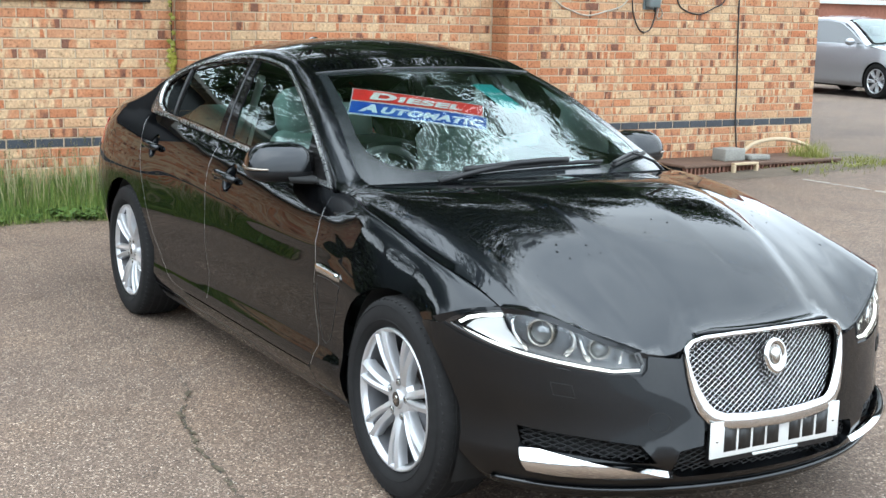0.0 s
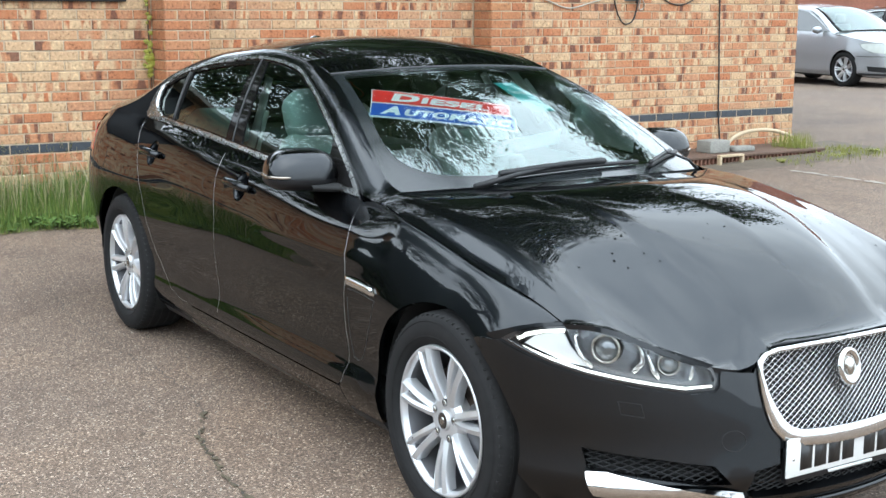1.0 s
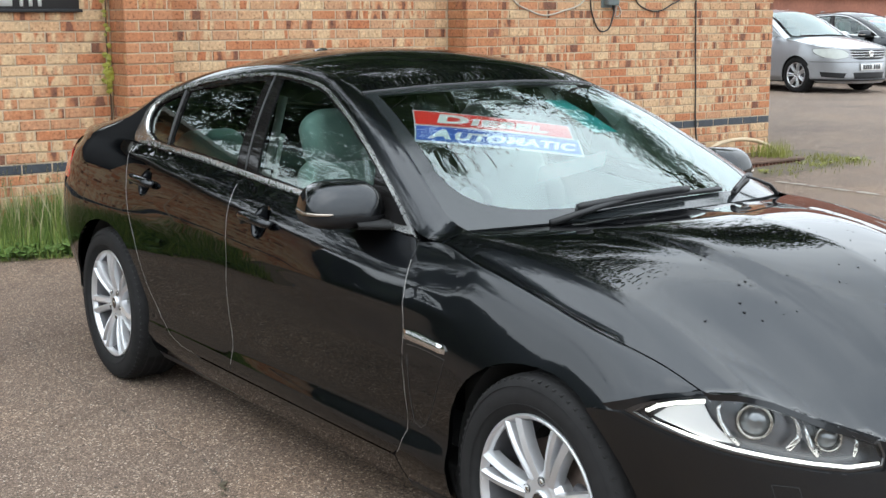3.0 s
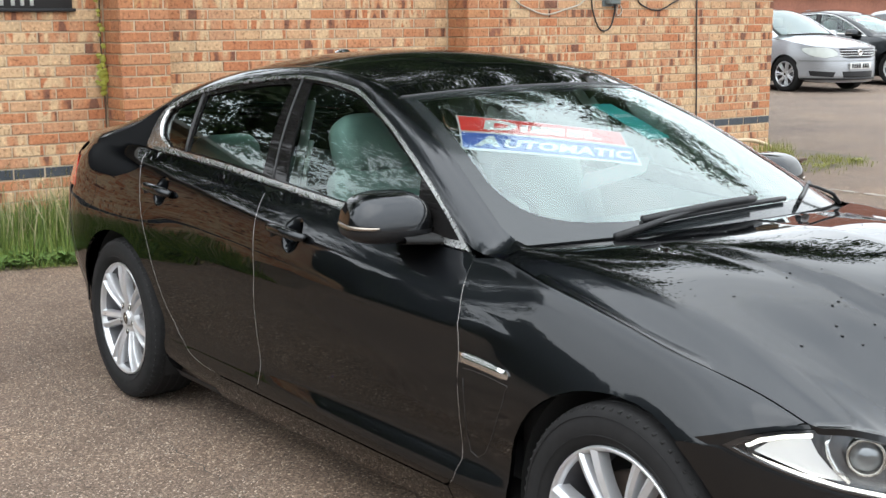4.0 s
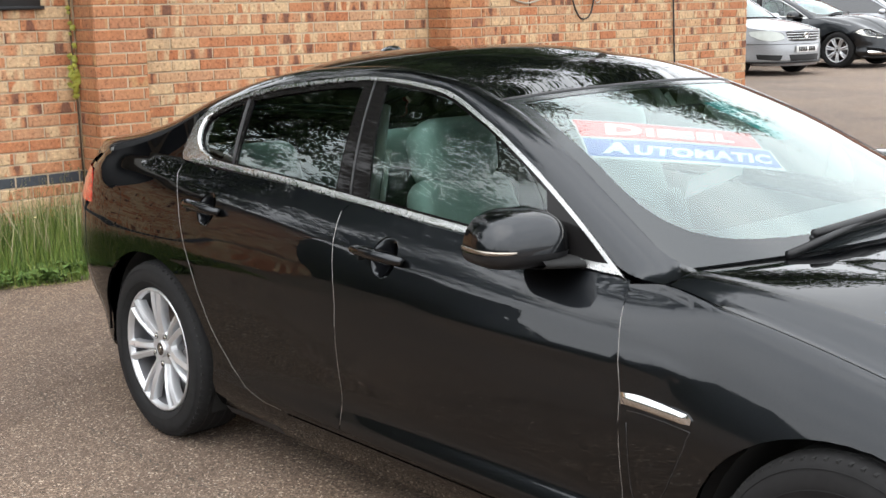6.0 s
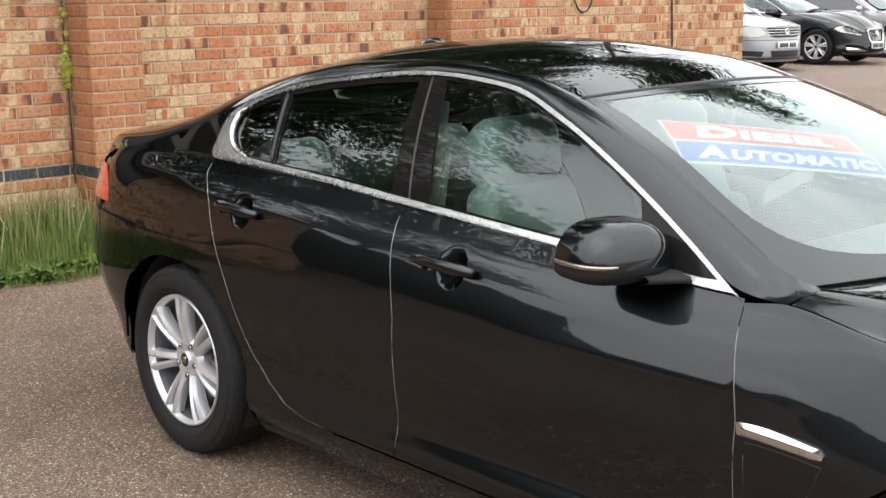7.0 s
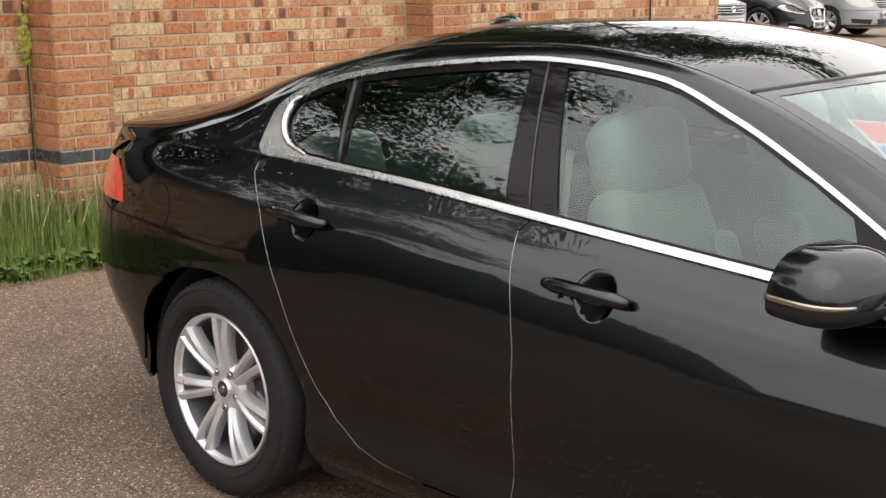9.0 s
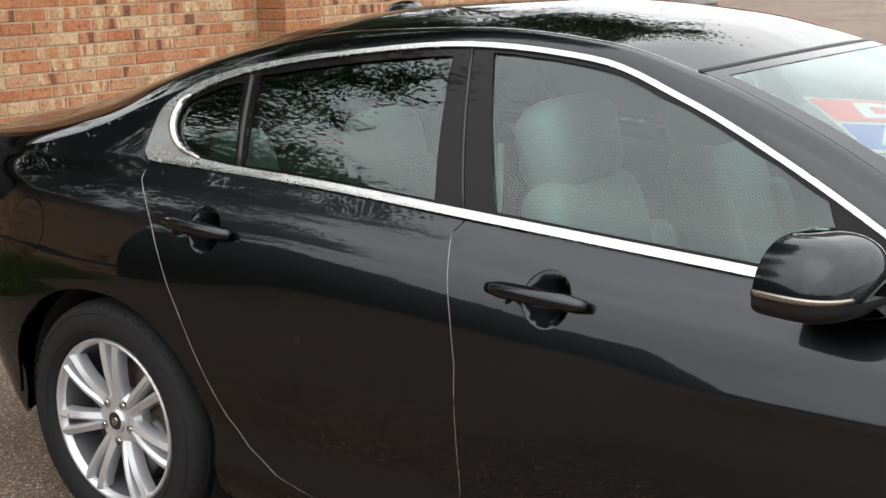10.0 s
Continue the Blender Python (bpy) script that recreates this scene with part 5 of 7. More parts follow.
    part("boot_edge", bm, PAINT, car, "charcoal metallic boot edge")

    # -- door mirrors --
    for flip in (1, -1):
        unit = empty("door_mirror")
        unit.parent = car
        tagged(unit, "charcoal door mirror with silver indicator strip")

        yaw = Matrix.Rotation(radians(-14 * flip), 4, "Z")

        def skin(u, v, grow=1.0):
            """u round, v from foot to crown, in degrees."""
            cu, su, cv, sv = math.cos(radians(u)), math.sin(radians(u)), math.cos(radians(v)), math.sin(radians(v))
            e = 0.66
            x = 0.124 * abs(cu) ** e * math.copysign(1, cu) * abs(cv) ** 0.60
            y = 0.132 * abs(su) ** e * math.copysign(1, su) * abs(cv) ** 0.60
            z = (0.102 if sv > 0 else 0.046) * abs(sv) ** 0.9 * math.copysign(1, sv)
            x = max(x * grow, -0.030 + 0.01 * sv)
            p = yaw @ Vector((x, y * grow, z))
            return Vector((0.465, -0.842 * flip, 0.972)) + p
        for name, v0, v1, mat, grow in (("mirror_cap", 0, 90, PAINT, 1.0), ("mirror_base", -90, 0, BLACK, 0.992)):
            bm = bmesh.new()
            rows = [[bm.verts.new(skin(360 * i / 36, v0 + (v1 - v0) * j / 10, grow)) for i in range(36)] for j in range(11)]
            for a, b in zip(rows, rows[1:]):
                for i in range(36):
                    bm.faces.new((a[i], a[(i + 1) % 36], b[(i + 1) % 36], b[i]))
            bmesh.ops.remove_doubles(bm, verts=bm.verts, dist=0.0005)
            bmesh.ops.recalc_face_normals(bm, faces=bm.faces)
            part(name, bm, mat, unit, soft=45)
        bm = bmesh.new()
        run = [skin(u * flip, 4, 1.004) for u in [-106 + 90 * i / 20 for i in range(21)]]
        mid = Vector((0.447, -0.83 * flip, 0.977))
        ribbon(bm, run, lambda t: 0.013 - 0.005 * t, 0.003, lambda p, i: Vector((p.x - mid.x + 0.03, p.y - mid.y, 0)).normalized())
        bmesh.ops.recalc_face_normals(bm, faces=bm.faces)
        part("indicator_strip", bm, INDICATOR, unit, "bronze-silver indicator strip")
        bm = bmesh.new()
        rows = []
        for i in range(7):
            t = i / 6
            y = 0.715 + 0.14 * t
            rows.append([bm.verts.new((0.575 - 0.06 * t + 0.100 * (1 - 0.15 * t) * math.cos(a), -y * flip, 0.938 + 0.006 * t + 0.017 * math.sin(a))) for a in (2 * math.pi * k / 12 for k in range(12))])
        for a, b in zip(rows, rows[1:]):
            for k in range(12):
                bm.faces.new((a[k], a[(k + 1) % 12], b[(k + 1) % 12], b[k]))
        bmesh.ops.recalc_face_normals(bm, faces=bm.faces)
        part("mirror_arm", bm, DARK, unit)
        bm = bmesh.new()
        ring = [bm.verts.new(Vector((0.429, -0.842 * flip, 1.005)) + yaw @ Vector((0, 0.098 * math.cos(a), 0.052 * math.sin(a)))) for a in (2 * math.pi * k / 28 for k in range(28))]
        bm.faces.new(ring)
        part("mirror_glass", bm, CHROME, unit)

    # -- wipers and cowl --
    bm = bmesh.new()
    rows = []
    for i in range(31):
        y = -0.73 + 1.46 * i / 30
        p = Vector(top(0.03, y / rail_by(0.03)))
        a = min(abs(y), 0.78)
        rows.append([bm.verts.new(p + Vector((-0.03, 0, 0.0))), bm.verts.new(p + Vector((0.0, 0, -0.012))), bm.verts.new((cowl_x(a) + 0.01, y, cowl_z(a) - 0.022))])
    for a, b in zip(rows, rows[1:]):
        for k in range(2):
            bm.faces.new((a[k], a[k + 1], b[k + 1], b[k]))
    bmesh.ops.recalc_face_normals(bm, faces=bm.faces)
    part("cowl", bm, BLACK, car, "black scuttle panel")
    for ends, arm in ((((-0.36, 0.13), (0.26, 0.22)), (-0.46, 0.0)), (((0.30, 0.13), (0.62, 0.36)), (0.60, 0.0))):
        wiper = empty("wiper")
        wiper.parent = car
        tagged(wiper, "black windscreen wiper resting on the glass")

        def on_glass(y, k, up):
            u = y / rail_by(k)
            p = Vector(top(k, u))
            return p + Vector((0.5, 0, 0.86)) * up
        (y0, k0), (y1, k1) = ends
        run = [on_glass(y0 + (y1 - y0) * i / 14, k0 + (k1 - k0) * i / 14 + 0.03 * math.sin(math.pi * i / 14), 0.012) for i in range(15)]
        bm = bmesh.new()
        tube(bm, run, 0.0085, 6)
        part("blade", bm, BLACK, wiper)
        near = ends[0][0] < 0
        bm = bmesh.new()
        tube(bm, [p + Vector((0.006, 0, 0.012 + 0.004 * math.sin(math.pi * i / 14))) for i, p in enumerate(run)][:11], 0.0115 if near else 0.0070, 6)
        part("spoiler", bm, BLACK, wiper)
        bm = bmesh.new()
        pivot = Vector((cowl_x(abs(arm[0])) - 0.02, arm[0], cowl_z(abs(arm[0])) + 0.006))
        mid = run[7]
        tube(bm, [pivot, pivot.lerp(mid, 0.35) + Vector((0.02, 0, 0.018)), pivot.lerp(mid, 0.75) + Vector((0.012, 0, 0.022)), mid + Vector((0.004, 0, 0.02))], [0.012, 0.009, 0.007, 0.006] if near else [0.007, 0.006, 0.005, 0.004], 8)
        part("wiper_arm", bm, BLACK, wiper)

    # -- wheels, wells, underside --
    wheel = wheel_parts()
    wheel.parent = car
    wheel.matrix_basis = pose(AXLE, -0.762, TYRE_R, 0, 12, 0)
    tagged(wheel, "seven twin-spoke silver wheel with black tyre")
    for x, y, spin, turn in ((-AXLE, -0.762, 40, 0), (AXLE, 0.762, 25, 180), (-AXLE, 0.762, 55, 180)):
        other = copy_thing(wheel, pose(x, y, TYRE_R, 0, spin, turn))
        other.parent = car
    for x in (AXLE, -AXLE):
        for flip in (1, -1):
            bm = bmesh.new()
            rows = []
            for i in range(25):
                a = radians(-30 + 240 * i / 24)
                rr = 0.375
                rows.append([bm.verts.new((x + rr * math.cos(a), -y * flip, 0.345 + rr * math.sin(a))) for y in (0.835, 0.60, 0.56)] + [bm.verts.new((x + 0.1 * math.cos(a), -0.55 * flip, 0.345 + 0.1 * math.sin(a)))])
            for a, b in zip(rows, rows[1:]):
                for k in range(3):
                    bm.faces.new((a[k], a[k + 1], b[k + 1], b[k]))
            part("wheel_well", bm, DARK, car)
    bm = bmesh.new()
    add_box(bm, -1.03, 1.03, -0.80, 0.80, 0.17, 0.30, 0.02)
    add_box(bm, -2.40, 2.05, -0.54, 0.54, 0.19, 0.42, 0.02)
    add_box(bm, 1.0, 2.05, -0.54, 0.54, 0.40, 0.62, 0.02)
    add_box(bm, -2.35, -0.95, -0.54, 0.54, 0.40, 0.90, 0.02)
    part("underside", bm, DARK, car)
    inner_side = [(0.93, 0.30), (0.93, 0.86)] + [belt(0.75 - 2.0 * i / 10, 0.03) for i in range(11)] + [(-1.12, 0.75), (-0.95, 0.30)]
    both_sides("inner_door", sheet([inner_side], side, 0.08, 0.0, -0.035), CABIN, car, "pale door lining")

    # -- cabin --
    bm = bmesh.new()
    add_box(bm, -1.15, 0.98, -0.70, 0.70, 0.29, 0.33)
    add_box(bm, 0.93, 0.98, -0.70, 0.70, 0.30, 0.86)
    part("cabin_floor", bm, CARPET, car)
    link("headlining", sheet([strip(3.05, 7.1, 0.97, 0.97)], top, 0.12, 0.0, -0.03, 1.2, flip=True), CABIN, car, "pale headlining")

    def seat(x, y, tilt, back_h=0.60, drop=0.0):
        one = empty("front_seat" if x > -0.5 else "rear_seat")
        one.parent = car
        tagged(one, "pale grey leather seat with headrest")
        bm = bmesh.new()
        add_box(bm, x - 0.25, x + 0.27, y - 0.245, y + 0.245, 0.42 + drop, 0.56 + drop, 0.05, seg=4)
        part("cushion", bm, LEATHER, one)
        lean = Matrix.Translation((x - 0.23, y, 0.54 + drop)) @ Matrix.Rotation(radians(-tilt), 4, "Y")
        bm = bmesh.new()
        add_box(bm, -0.075, 0.065, -0.235, 0.235, -0.02, back_h, 0.06, seg=4)
        for v in bm.verts:
            k = max(0.0, v.co.z / back_h)
            v.co.y *= 1 - 0.22 * k ** 2.5
            v.co.x += 0.035 * abs(v.co.y / 0.24) ** 2 * (1 - k)
            v.co = lean @ v.co
        part("backrest", bm, LEATHER, one)
        for s in (-1, 1):
            bm = bmesh.new()
            add_box(bm, -0.05, 0.10, s * 0.19 - 0.05, s * 0.19 + 0.05, 0.02, back_h * 0.72, 0.04, lean, 3)
            part("bolster", bm, LEATHER, one)
        bm = bmesh.new()
        add_box(bm, -0.080, 0.075, -0.150, 0.150, back_h - 0.04, back_h + 0.185, 0.065, seg=5)
        for v in bm.verts:
            k = (v.co.z - back_h + 0.04) / 0.225
            v.co.y *= 0.90 + 0.18 * math.sin(math.pi * min(1.0, k * 0.85)) - 0.10 * max(0.0, k - 0.7)
            v.co.x += 0.02 * k
            v.co = lean @ v.co
        head = part("headrest", bm, LEATHER, one)
        bm = bmesh.new()
        for s in (-1, 1):
            tube(bm, [lean @ Vector((0, s * 0.055, back_h - 0.04)), lean @ Vector((0, s * 0.055, back_h + 0.06))], 0.007, 8)
        part("headrest_post", bm, CHROME, head)
    seat(0.11, -0.37, 18, 0.56, -0.03), seat(0.11, 0.37, 18, 0.56, -0.03)
    for y in (-0.36, 0.36):
        seat(-0.98, y, 27, 0.50, -0.10)
    bm = bmesh.new()
    rows = []
    for i in range(13):
        y = -0.70 + 1.40 * i / 12
        e = 1 - (abs(y) / 0.72) ** 2
        rows.append([bm.verts.new((0.86 + 0.14 * e, y, 0.93)), bm.verts.new((0.72 + 0.10 * e, y, 0.945)), bm.verts.new((0.52 + 0.02 * e, y, 0.93)), bm.verts.new((0.44, y, 0.88)), bm.verts.new((0.46, y, 0.70)), bm.verts.new((0.60, y, 0.50))])
    for a, b in zip(rows, rows[1:]):
        for k in range(5):
            bm.faces.new((a[k], a[k + 1], b[k + 1], b[k]))
    bmesh.ops.recalc_face_normals(bm, faces=bm.faces)
    part("dashboard", bm, DASH, car, "grey padded dashboard")
    bm = bmesh.new()
    add_box(bm, -0.35, 0.50, -0.13, 0.13, 0.32, 0.60, 0.04)
    part("centre_console", bm, DASH, car)
    wheel_m = Matrix.Translation((0.36, -0.37, 0.86)) @ Matrix.Rotation(radians(-65), 4, "Y")
    bm = bmesh.new()
    tube(bm, [wheel_m @ Vector((0.185 * math.cos(a), 0.185 * math.sin(a), 0)) for a in (2 * math.pi * k / 36 for k in range(37))], 0.016, 8, False)
    steer = part("steering_wheel", bm, DASH, car, "grey leather steering wheel")
    bm = bmesh.new()
    add_box(bm, -0.06, 0.06, -0.07, 0.07, -0.03, 0.02, 0.02, wheel_m)
    for a in (0, 120, 240):
        tube(bm, [wheel_m @ Vector((0.05 * math.cos(radians(a)), 0.05 * math.sin(radians(a)), 0)), wheel_m @ Vector((0.18 * math.cos(radians(a)), 0.18 * math.sin(radians(a)), 0))], 0.014, 8)
    part("steering_hub", bm, DASH, steer)
    bm = bmesh.new()
    add_box(bm, -0.012, 0.012, -0.12, 0.12, -0.035, 0.035, 0.010, Matrix.Translation((0.30, 0.0, 1.235)) @ Matrix.Rotation(radians(15), 4, "Y"), 3)
    part("rear_view_mirror", bm, BLACK, car)
    for s in (-1, 1):
        bm = bmesh.new()
        tube(bm, [(-0.33, s * 0.685, 0.98), (-0.39, s * 0.60, 1.15), (-0.43, s * 0.545, 1.27)], 0.018, 6)
        tube(bm, [(-0.30, s * 0.66, 0.55), (-0.33, s * 0.655, 0.95), (-0.36, s * 0.59, 1.14)], 0.010, 6)
        part("seat_belt", bm, CABIN, car)

    # -- stickers behind the windscreen --
    def inside(k, u, deep):
        p = Vector(top(k, u))
        n = (Vector(top(k, u + 0.01)) - Vector(top(k, u - 0.01))).cross(Vector(top(k - 0.02, u)) - Vector(top(k + 0.02, u))).normalized()
        if n.z < 0:
            n = -n
        return p - n * deep
    tl, tr, bl, br = STICKER
    def spread(a, b):
        """a 0 to 1 along the strip, b 0 (foot) to 1 (head)."""
        k = (tl[0] * b + bl[0] * (1 - b)) * (1 - a) + (tr[0] * b + br[0] * (1 - b)) * a
        u = (tl[1] * b + bl[1] * (1 - b)) * (1 - a) + (tr[1] * b + br[1] * (1 - b)) * a
        return k, u
    stick = empty("windscreen_sticker")
    stick.parent = car
    tagged(stick, "red and blue sticker strips behind the glass")

    def slab(name, mat, a0, a1, b0, b1, deep, slant=0.0):
        bm = bmesh.new()
        n = 24
        rows = []
        for i in range(n + 1):
            a = a0 + (a1 - a0) * i / n
            rows.append([bm.verts.new(inside(*spread(a + slant * b, b), deep)) for b in (b0, (b0 + b1) / 2, b1)])
        for p, q in zip(rows, rows[1:]):
            for j in range(2):
                bm.faces.new((p[j], q[j], q[j + 1], p[j + 1]))
        part(name, bm, mat, stick)
    slab("white_backing", STICK_WHITE, 0.0, 0.965, 0.50, 1.0, 0.010)
    slab("red_strip", STICK_RED, 0.008, 0.955, 0.54, 0.965, 0.008)
    slab("white_backing", STICK_WHITE, 0.0, 1.0, 0.0, 0.52, 0.0095)
    slab("blue_strip", STICK_BLUE, 0.008, 0.985, 0.045, 0.485, 0.0075)

    def words(text, a0, a1, b0, tall, big):
        """A capital and small capitals, slanted, set between a0 and a1 along the strip."""
        first = letters(text[0], 1.0, STICK_WHITE, stick, "sticker_word", lambda x, y: (x, y, 0), 0.055)
        rest = letters(text[1:], 1.0, STICK_WHITE, stick, "sticker_word", lambda x, y: (x, y, 0), 0.055, 1.10)
        box = []
        for ob in (first, rest):
            xs, ys = [v.co.x for v in ob.data.vertices], [v.co.y for v in ob.data.vertices]
            box.append((min(xs), max(xs), min(ys), max(ys)))
        wide = [(box[0][1] - box[0][0]) * big, box[1][1] - box[1][0]]
        scale = (a1 - a0) / (wide[0] + wide[1] + 0.10)
        start = (a0, a0 + (wide[0] + 0.10) * scale)
        for ob, bx, st, k in ((first, box[0], start[0], big), (rest, box[1], start[1], 1.0)):
            for v in ob.data.vertices:
                up = (v.co.y - bx[2]) / (bx[3] - bx[2]) * tall * k
                v.co = inside(*spread(st + (v.co.x - bx[0]) * k * scale + 0.10 * up, b0 + up), 0.0060)
    words("DIESEL", 0.13, 0.80, 0.60, 0.235, 1.25)
    words("AUTOMATIC", 0.07, 0.94, 0.105, 0.25, 1.22)
    teal = empty("teal_card")
    teal.parent = car
    bm = bmesh.new()
    rows = []
    for i in range(9):
        u = 0.16 + 0.19 * i / 8
        rows.append([bm.verts.new(inside(k, u, 0.02)) for k in (1.62, 2.05, 2.52)])
    for p, q in zip(rows, rows[1:]):
        for j in range(2):
            bm.faces.new((p[j], q[j], q[j + 1], p[j + 1]))
    part("card", bm, TEAL, teal, "teal dealer card behind the glass")
    letters("Finance me today", 0.2, STICK_WHITE, teal, "card_writing", lambda x, y: inside(2.20 + y * 0.7, 0.255 + x * 0.098, 0.018), 0.004)
    bm = bmesh.new()
    rows = [[bm.verts.new(Vector((0.20 - 0.09 * s + 0.02 * t, 0.165 + 0.42 * s, 0.955 + 0.03 * s + 0.065 * t))) for t in (0, 1)] for s in (0, 0.5, 1)]
    for p, q in zip(rows, rows[1:]):
        bm.faces.new((p[0], q[0], q[1], p[1]))
    part("price_card", bm, STICK_WHITE, car, "white card hanging behind the glass")

    # -- rain spots on bonnet and roof --
    rng = random.Random(4)
    bm = bmesh.new()
    for i in range(150):
        if i < 110:
            x, y = rng.uniform(1.05, 1.85), rng.uniform(-0.6, 0.66)
            p = Vector((x, y, bonnet(x, y)))
        else:
            p = Vector(top(rng.uniform(3.2, 6.5), rng.uniform(-0.8, 0.9)))
        r = rng.uniform(0.0015, 0.0045)
        ring = [bm.verts.new(p + Vector((r * math.cos(a) * rng.uniform(0.8, 1.5), r * math.sin(a), 0.0012))) for a in (math.pi * k / 3 for k in range(6))]
        bm.faces.new(ring)
    part("rain_spots", bm, BLACK, car)["kind"] = "stuff"
    return car


STICKER = ((2.45, -0.815), (1.74, 0.03), (1.69, -0.935), (1.06, -0.15))
saloon = build_saloon()
tagged(saloon, "charcoal grey saloon car parked on the tarmac", "car")

# ---- brick wall: its core, bricks come last ----
COURSE, BRICK_L = 0.0778, 0.2220
MORTAR = material("sandy_mortar", (0.370, 0.285, 0.195), 0.95, bump=0.5, grain=120, vary=0.25)
CONCRETE = material("weathered_concrete", (0.222, 0.215, 0.192), 0.92, bump=0.35, grain=70, vary=0.3)
RUST = material("rusty_brown_iron", (0.096, 0.056, 0.037), 0.85, vary=0.35, grain=30, bump=0.3)
TERRACOTTA = material("terracotta_vent", (0.163, 0.074, 0.048), 0.85, vary=0.3, grain=30)
HOSE = material("cream_hose", (0.429, 0.333, 0.215), 0.55, vary=0.12, grain=25)
CABLE = material("black_cable", (0.015, 0.014, 0.014), 0.5)
CABLE_PALE = material("pale_cable", (0.370, 0.340, 0.281), 0.5)
BOX_GREY = material("grey_junction_box", (0.118, 0.141, 0.141), 0.5, vary=0.15, grain=20)
BOARD = material("black_board", (0.012, 0.012, 0.013), 0.35, vary=0.2, grain=10)
WHITE_TRIM = material("white_painted_band", (0.533, 0.533, 0.518), 0.6, vary=0.08, grain=10)
TOP_Z, JOINT = 2.45, 0.010
bm = bmesh.new()
add_box(bm, -5.75, -5.386 - 0.005, -4.5, 4.0, -0.3, TOP_Z)
add_box(bm, -5.75, -5.28 - 0.005, 4.0, 7.87 - JOINT, -0.3, TOP_Z)
add_box(bm, -5.45, -5.10 - 0.005, 0.71 + JOINT, 1.085 - JOINT, -0.3, TOP_Z)
add_box(bm, -5.45, -5.10 - 0.005, 3.765 + JOINT, 4.14 - JOINT, -0.3, TOP_Z)
wall_west = tagged(part("wall_west", bm, MORTAR, flat=True), kind="structure")
bm = bmesh.new()
add_box(bm, -5.80, -5.05, -4.55, 7.92, TOP_Z + 0.002, TOP_Z + 0.07, 0.01)
tagged(part("trim", bm, CONCRETE, flat=True), kind="structure")


def board_on_wall():
    ob = empty("wall_board", -5.36, -0.86, 1.612)
    bm = bmesh.new()
    add_box(bm, -0.012, 0.0, -1.34, 1.34, 0.0, 0.80, 0.003)
    part("panel", bm, BOARD, ob)
    bm = bmesh.new()
    add_box(bm, -0.014, 0.014, -1.36, 1.36, -0.012, 0.012, 0.003)
    part("bottom_rail", bm, BLACK, ob)
    for y0, y1 in ((1.041, 1.067), (0.976, 1.002), (0.911, 0.937), (0.60, 0.86)):
        bm = bmesh.new()
        add_box(bm, 0.0, 0.003, y0, y1, 0.030, 0.150)
        part("writing_bar", bm, WHITE_TRIM, ob)
    return tagged(ob, "black board with white lettering fixed to the brick wall", "board")


board_on_wall()


def cable(name, points, r, mat, label):
    bm = bmesh.new()
    smooth_pts = []
    for a, b, c, d in zip([points[0]] + points[:-2], points[:-1], points[1:], points[2:] + [points[-1]]):
        for i in range(6):
            t = i / 6
            smooth_pts.append(tuple(0.5 * (2 * b[k] + (c[k] - a[k]) * t + (2 * a[k] - 5 * b[k] + 4 * c[k] - d[k]) * t * t + (3 * b[k] - a[k] - 3 * c[k] + d[k]) * t ** 3) for k in range(3)))
    smooth_pts.append(points[-1])
    tube(bm, smooth_pts, r, 7)
    return tagged(part(name, bm, mat), label, "cable")


W = -5.268
cable("wall_cable", [(W, 6.69, 2.4), (W, 6.70, 1.77), (W, 6.715, 1.3), (W, 6.735, 0.9), (W, 6.75, 0.5), (W, 6.80, 0.12)], 0.008, CABLE, "black cable running down the brick wall")
cable("looped_cable", [(W, 5.29, 2.2), (W, 5.31, 1.73), (W, 5.34, 1.57), (W, 5.43, 1.43), (W, 5.55, 1.45), (W, 5.61, 1.62), (W, 5.60, 1.74)], 0.007, CABLE, "black cable looped from the junction box")
cable("looped_cable", [(W, 5.80, 2.1), (W, 5.88, 1.74), (W, 5.99, 1.64), (W, 6.18, 1.605), (W, 6.36, 1.67), (W, 6.51, 1.76), (W, 6.62, 2.1)], 0.007, CABLE, "black cable sagging along the brick wall")
cable("pale_cable", [(W, 4.25, 2.0), (W, 4.40, 1.71), (W, 4.57, 1.62), (W, 4.77, 1.57), (W, 5.0, 1.615), (W, 5.21, 1.685), (W, 5.36, 1.9)], 0.007, CABLE_PALE, "pale cable sagging along the brick wall")
cable("pale_cable", [(W, 5.62, 1.72), (W, 5.70, 1.60), (W, 5.63, 1.56), (W, 5.66, 1.70), (W, 5.76, 1.9)], 0.005, CABLE_PALE, "pale cable tangled under the junction box")


def junction_box():
    ob = empty("junction_box", -5.28, 5.54, 1.64)
    bm = bmesh.new()
    add_box(bm, 0.012, 0.09, -0.07, 0.07, 0.02, 0.30, 0.012)
    part("case", bm, BOX_GREY, ob)
    bm = bmesh.new()
    add_box(bm, 0.0, 0.012, -0.09, 0.09, 0.0, 0.32, 0.002)
    part("back_plate", bm, BOX_GREY, ob)
    bm = bmesh.new()
    lathe(bm, [(-0.02, 0.012), (0.02, 0.016)], "z", 12, (0.05, 0.03, 0.0))
    part("gland", bm, CABLE, ob)
    return tagged(ob, "grey junction box on the brick wall", "junction box")


junction_box()


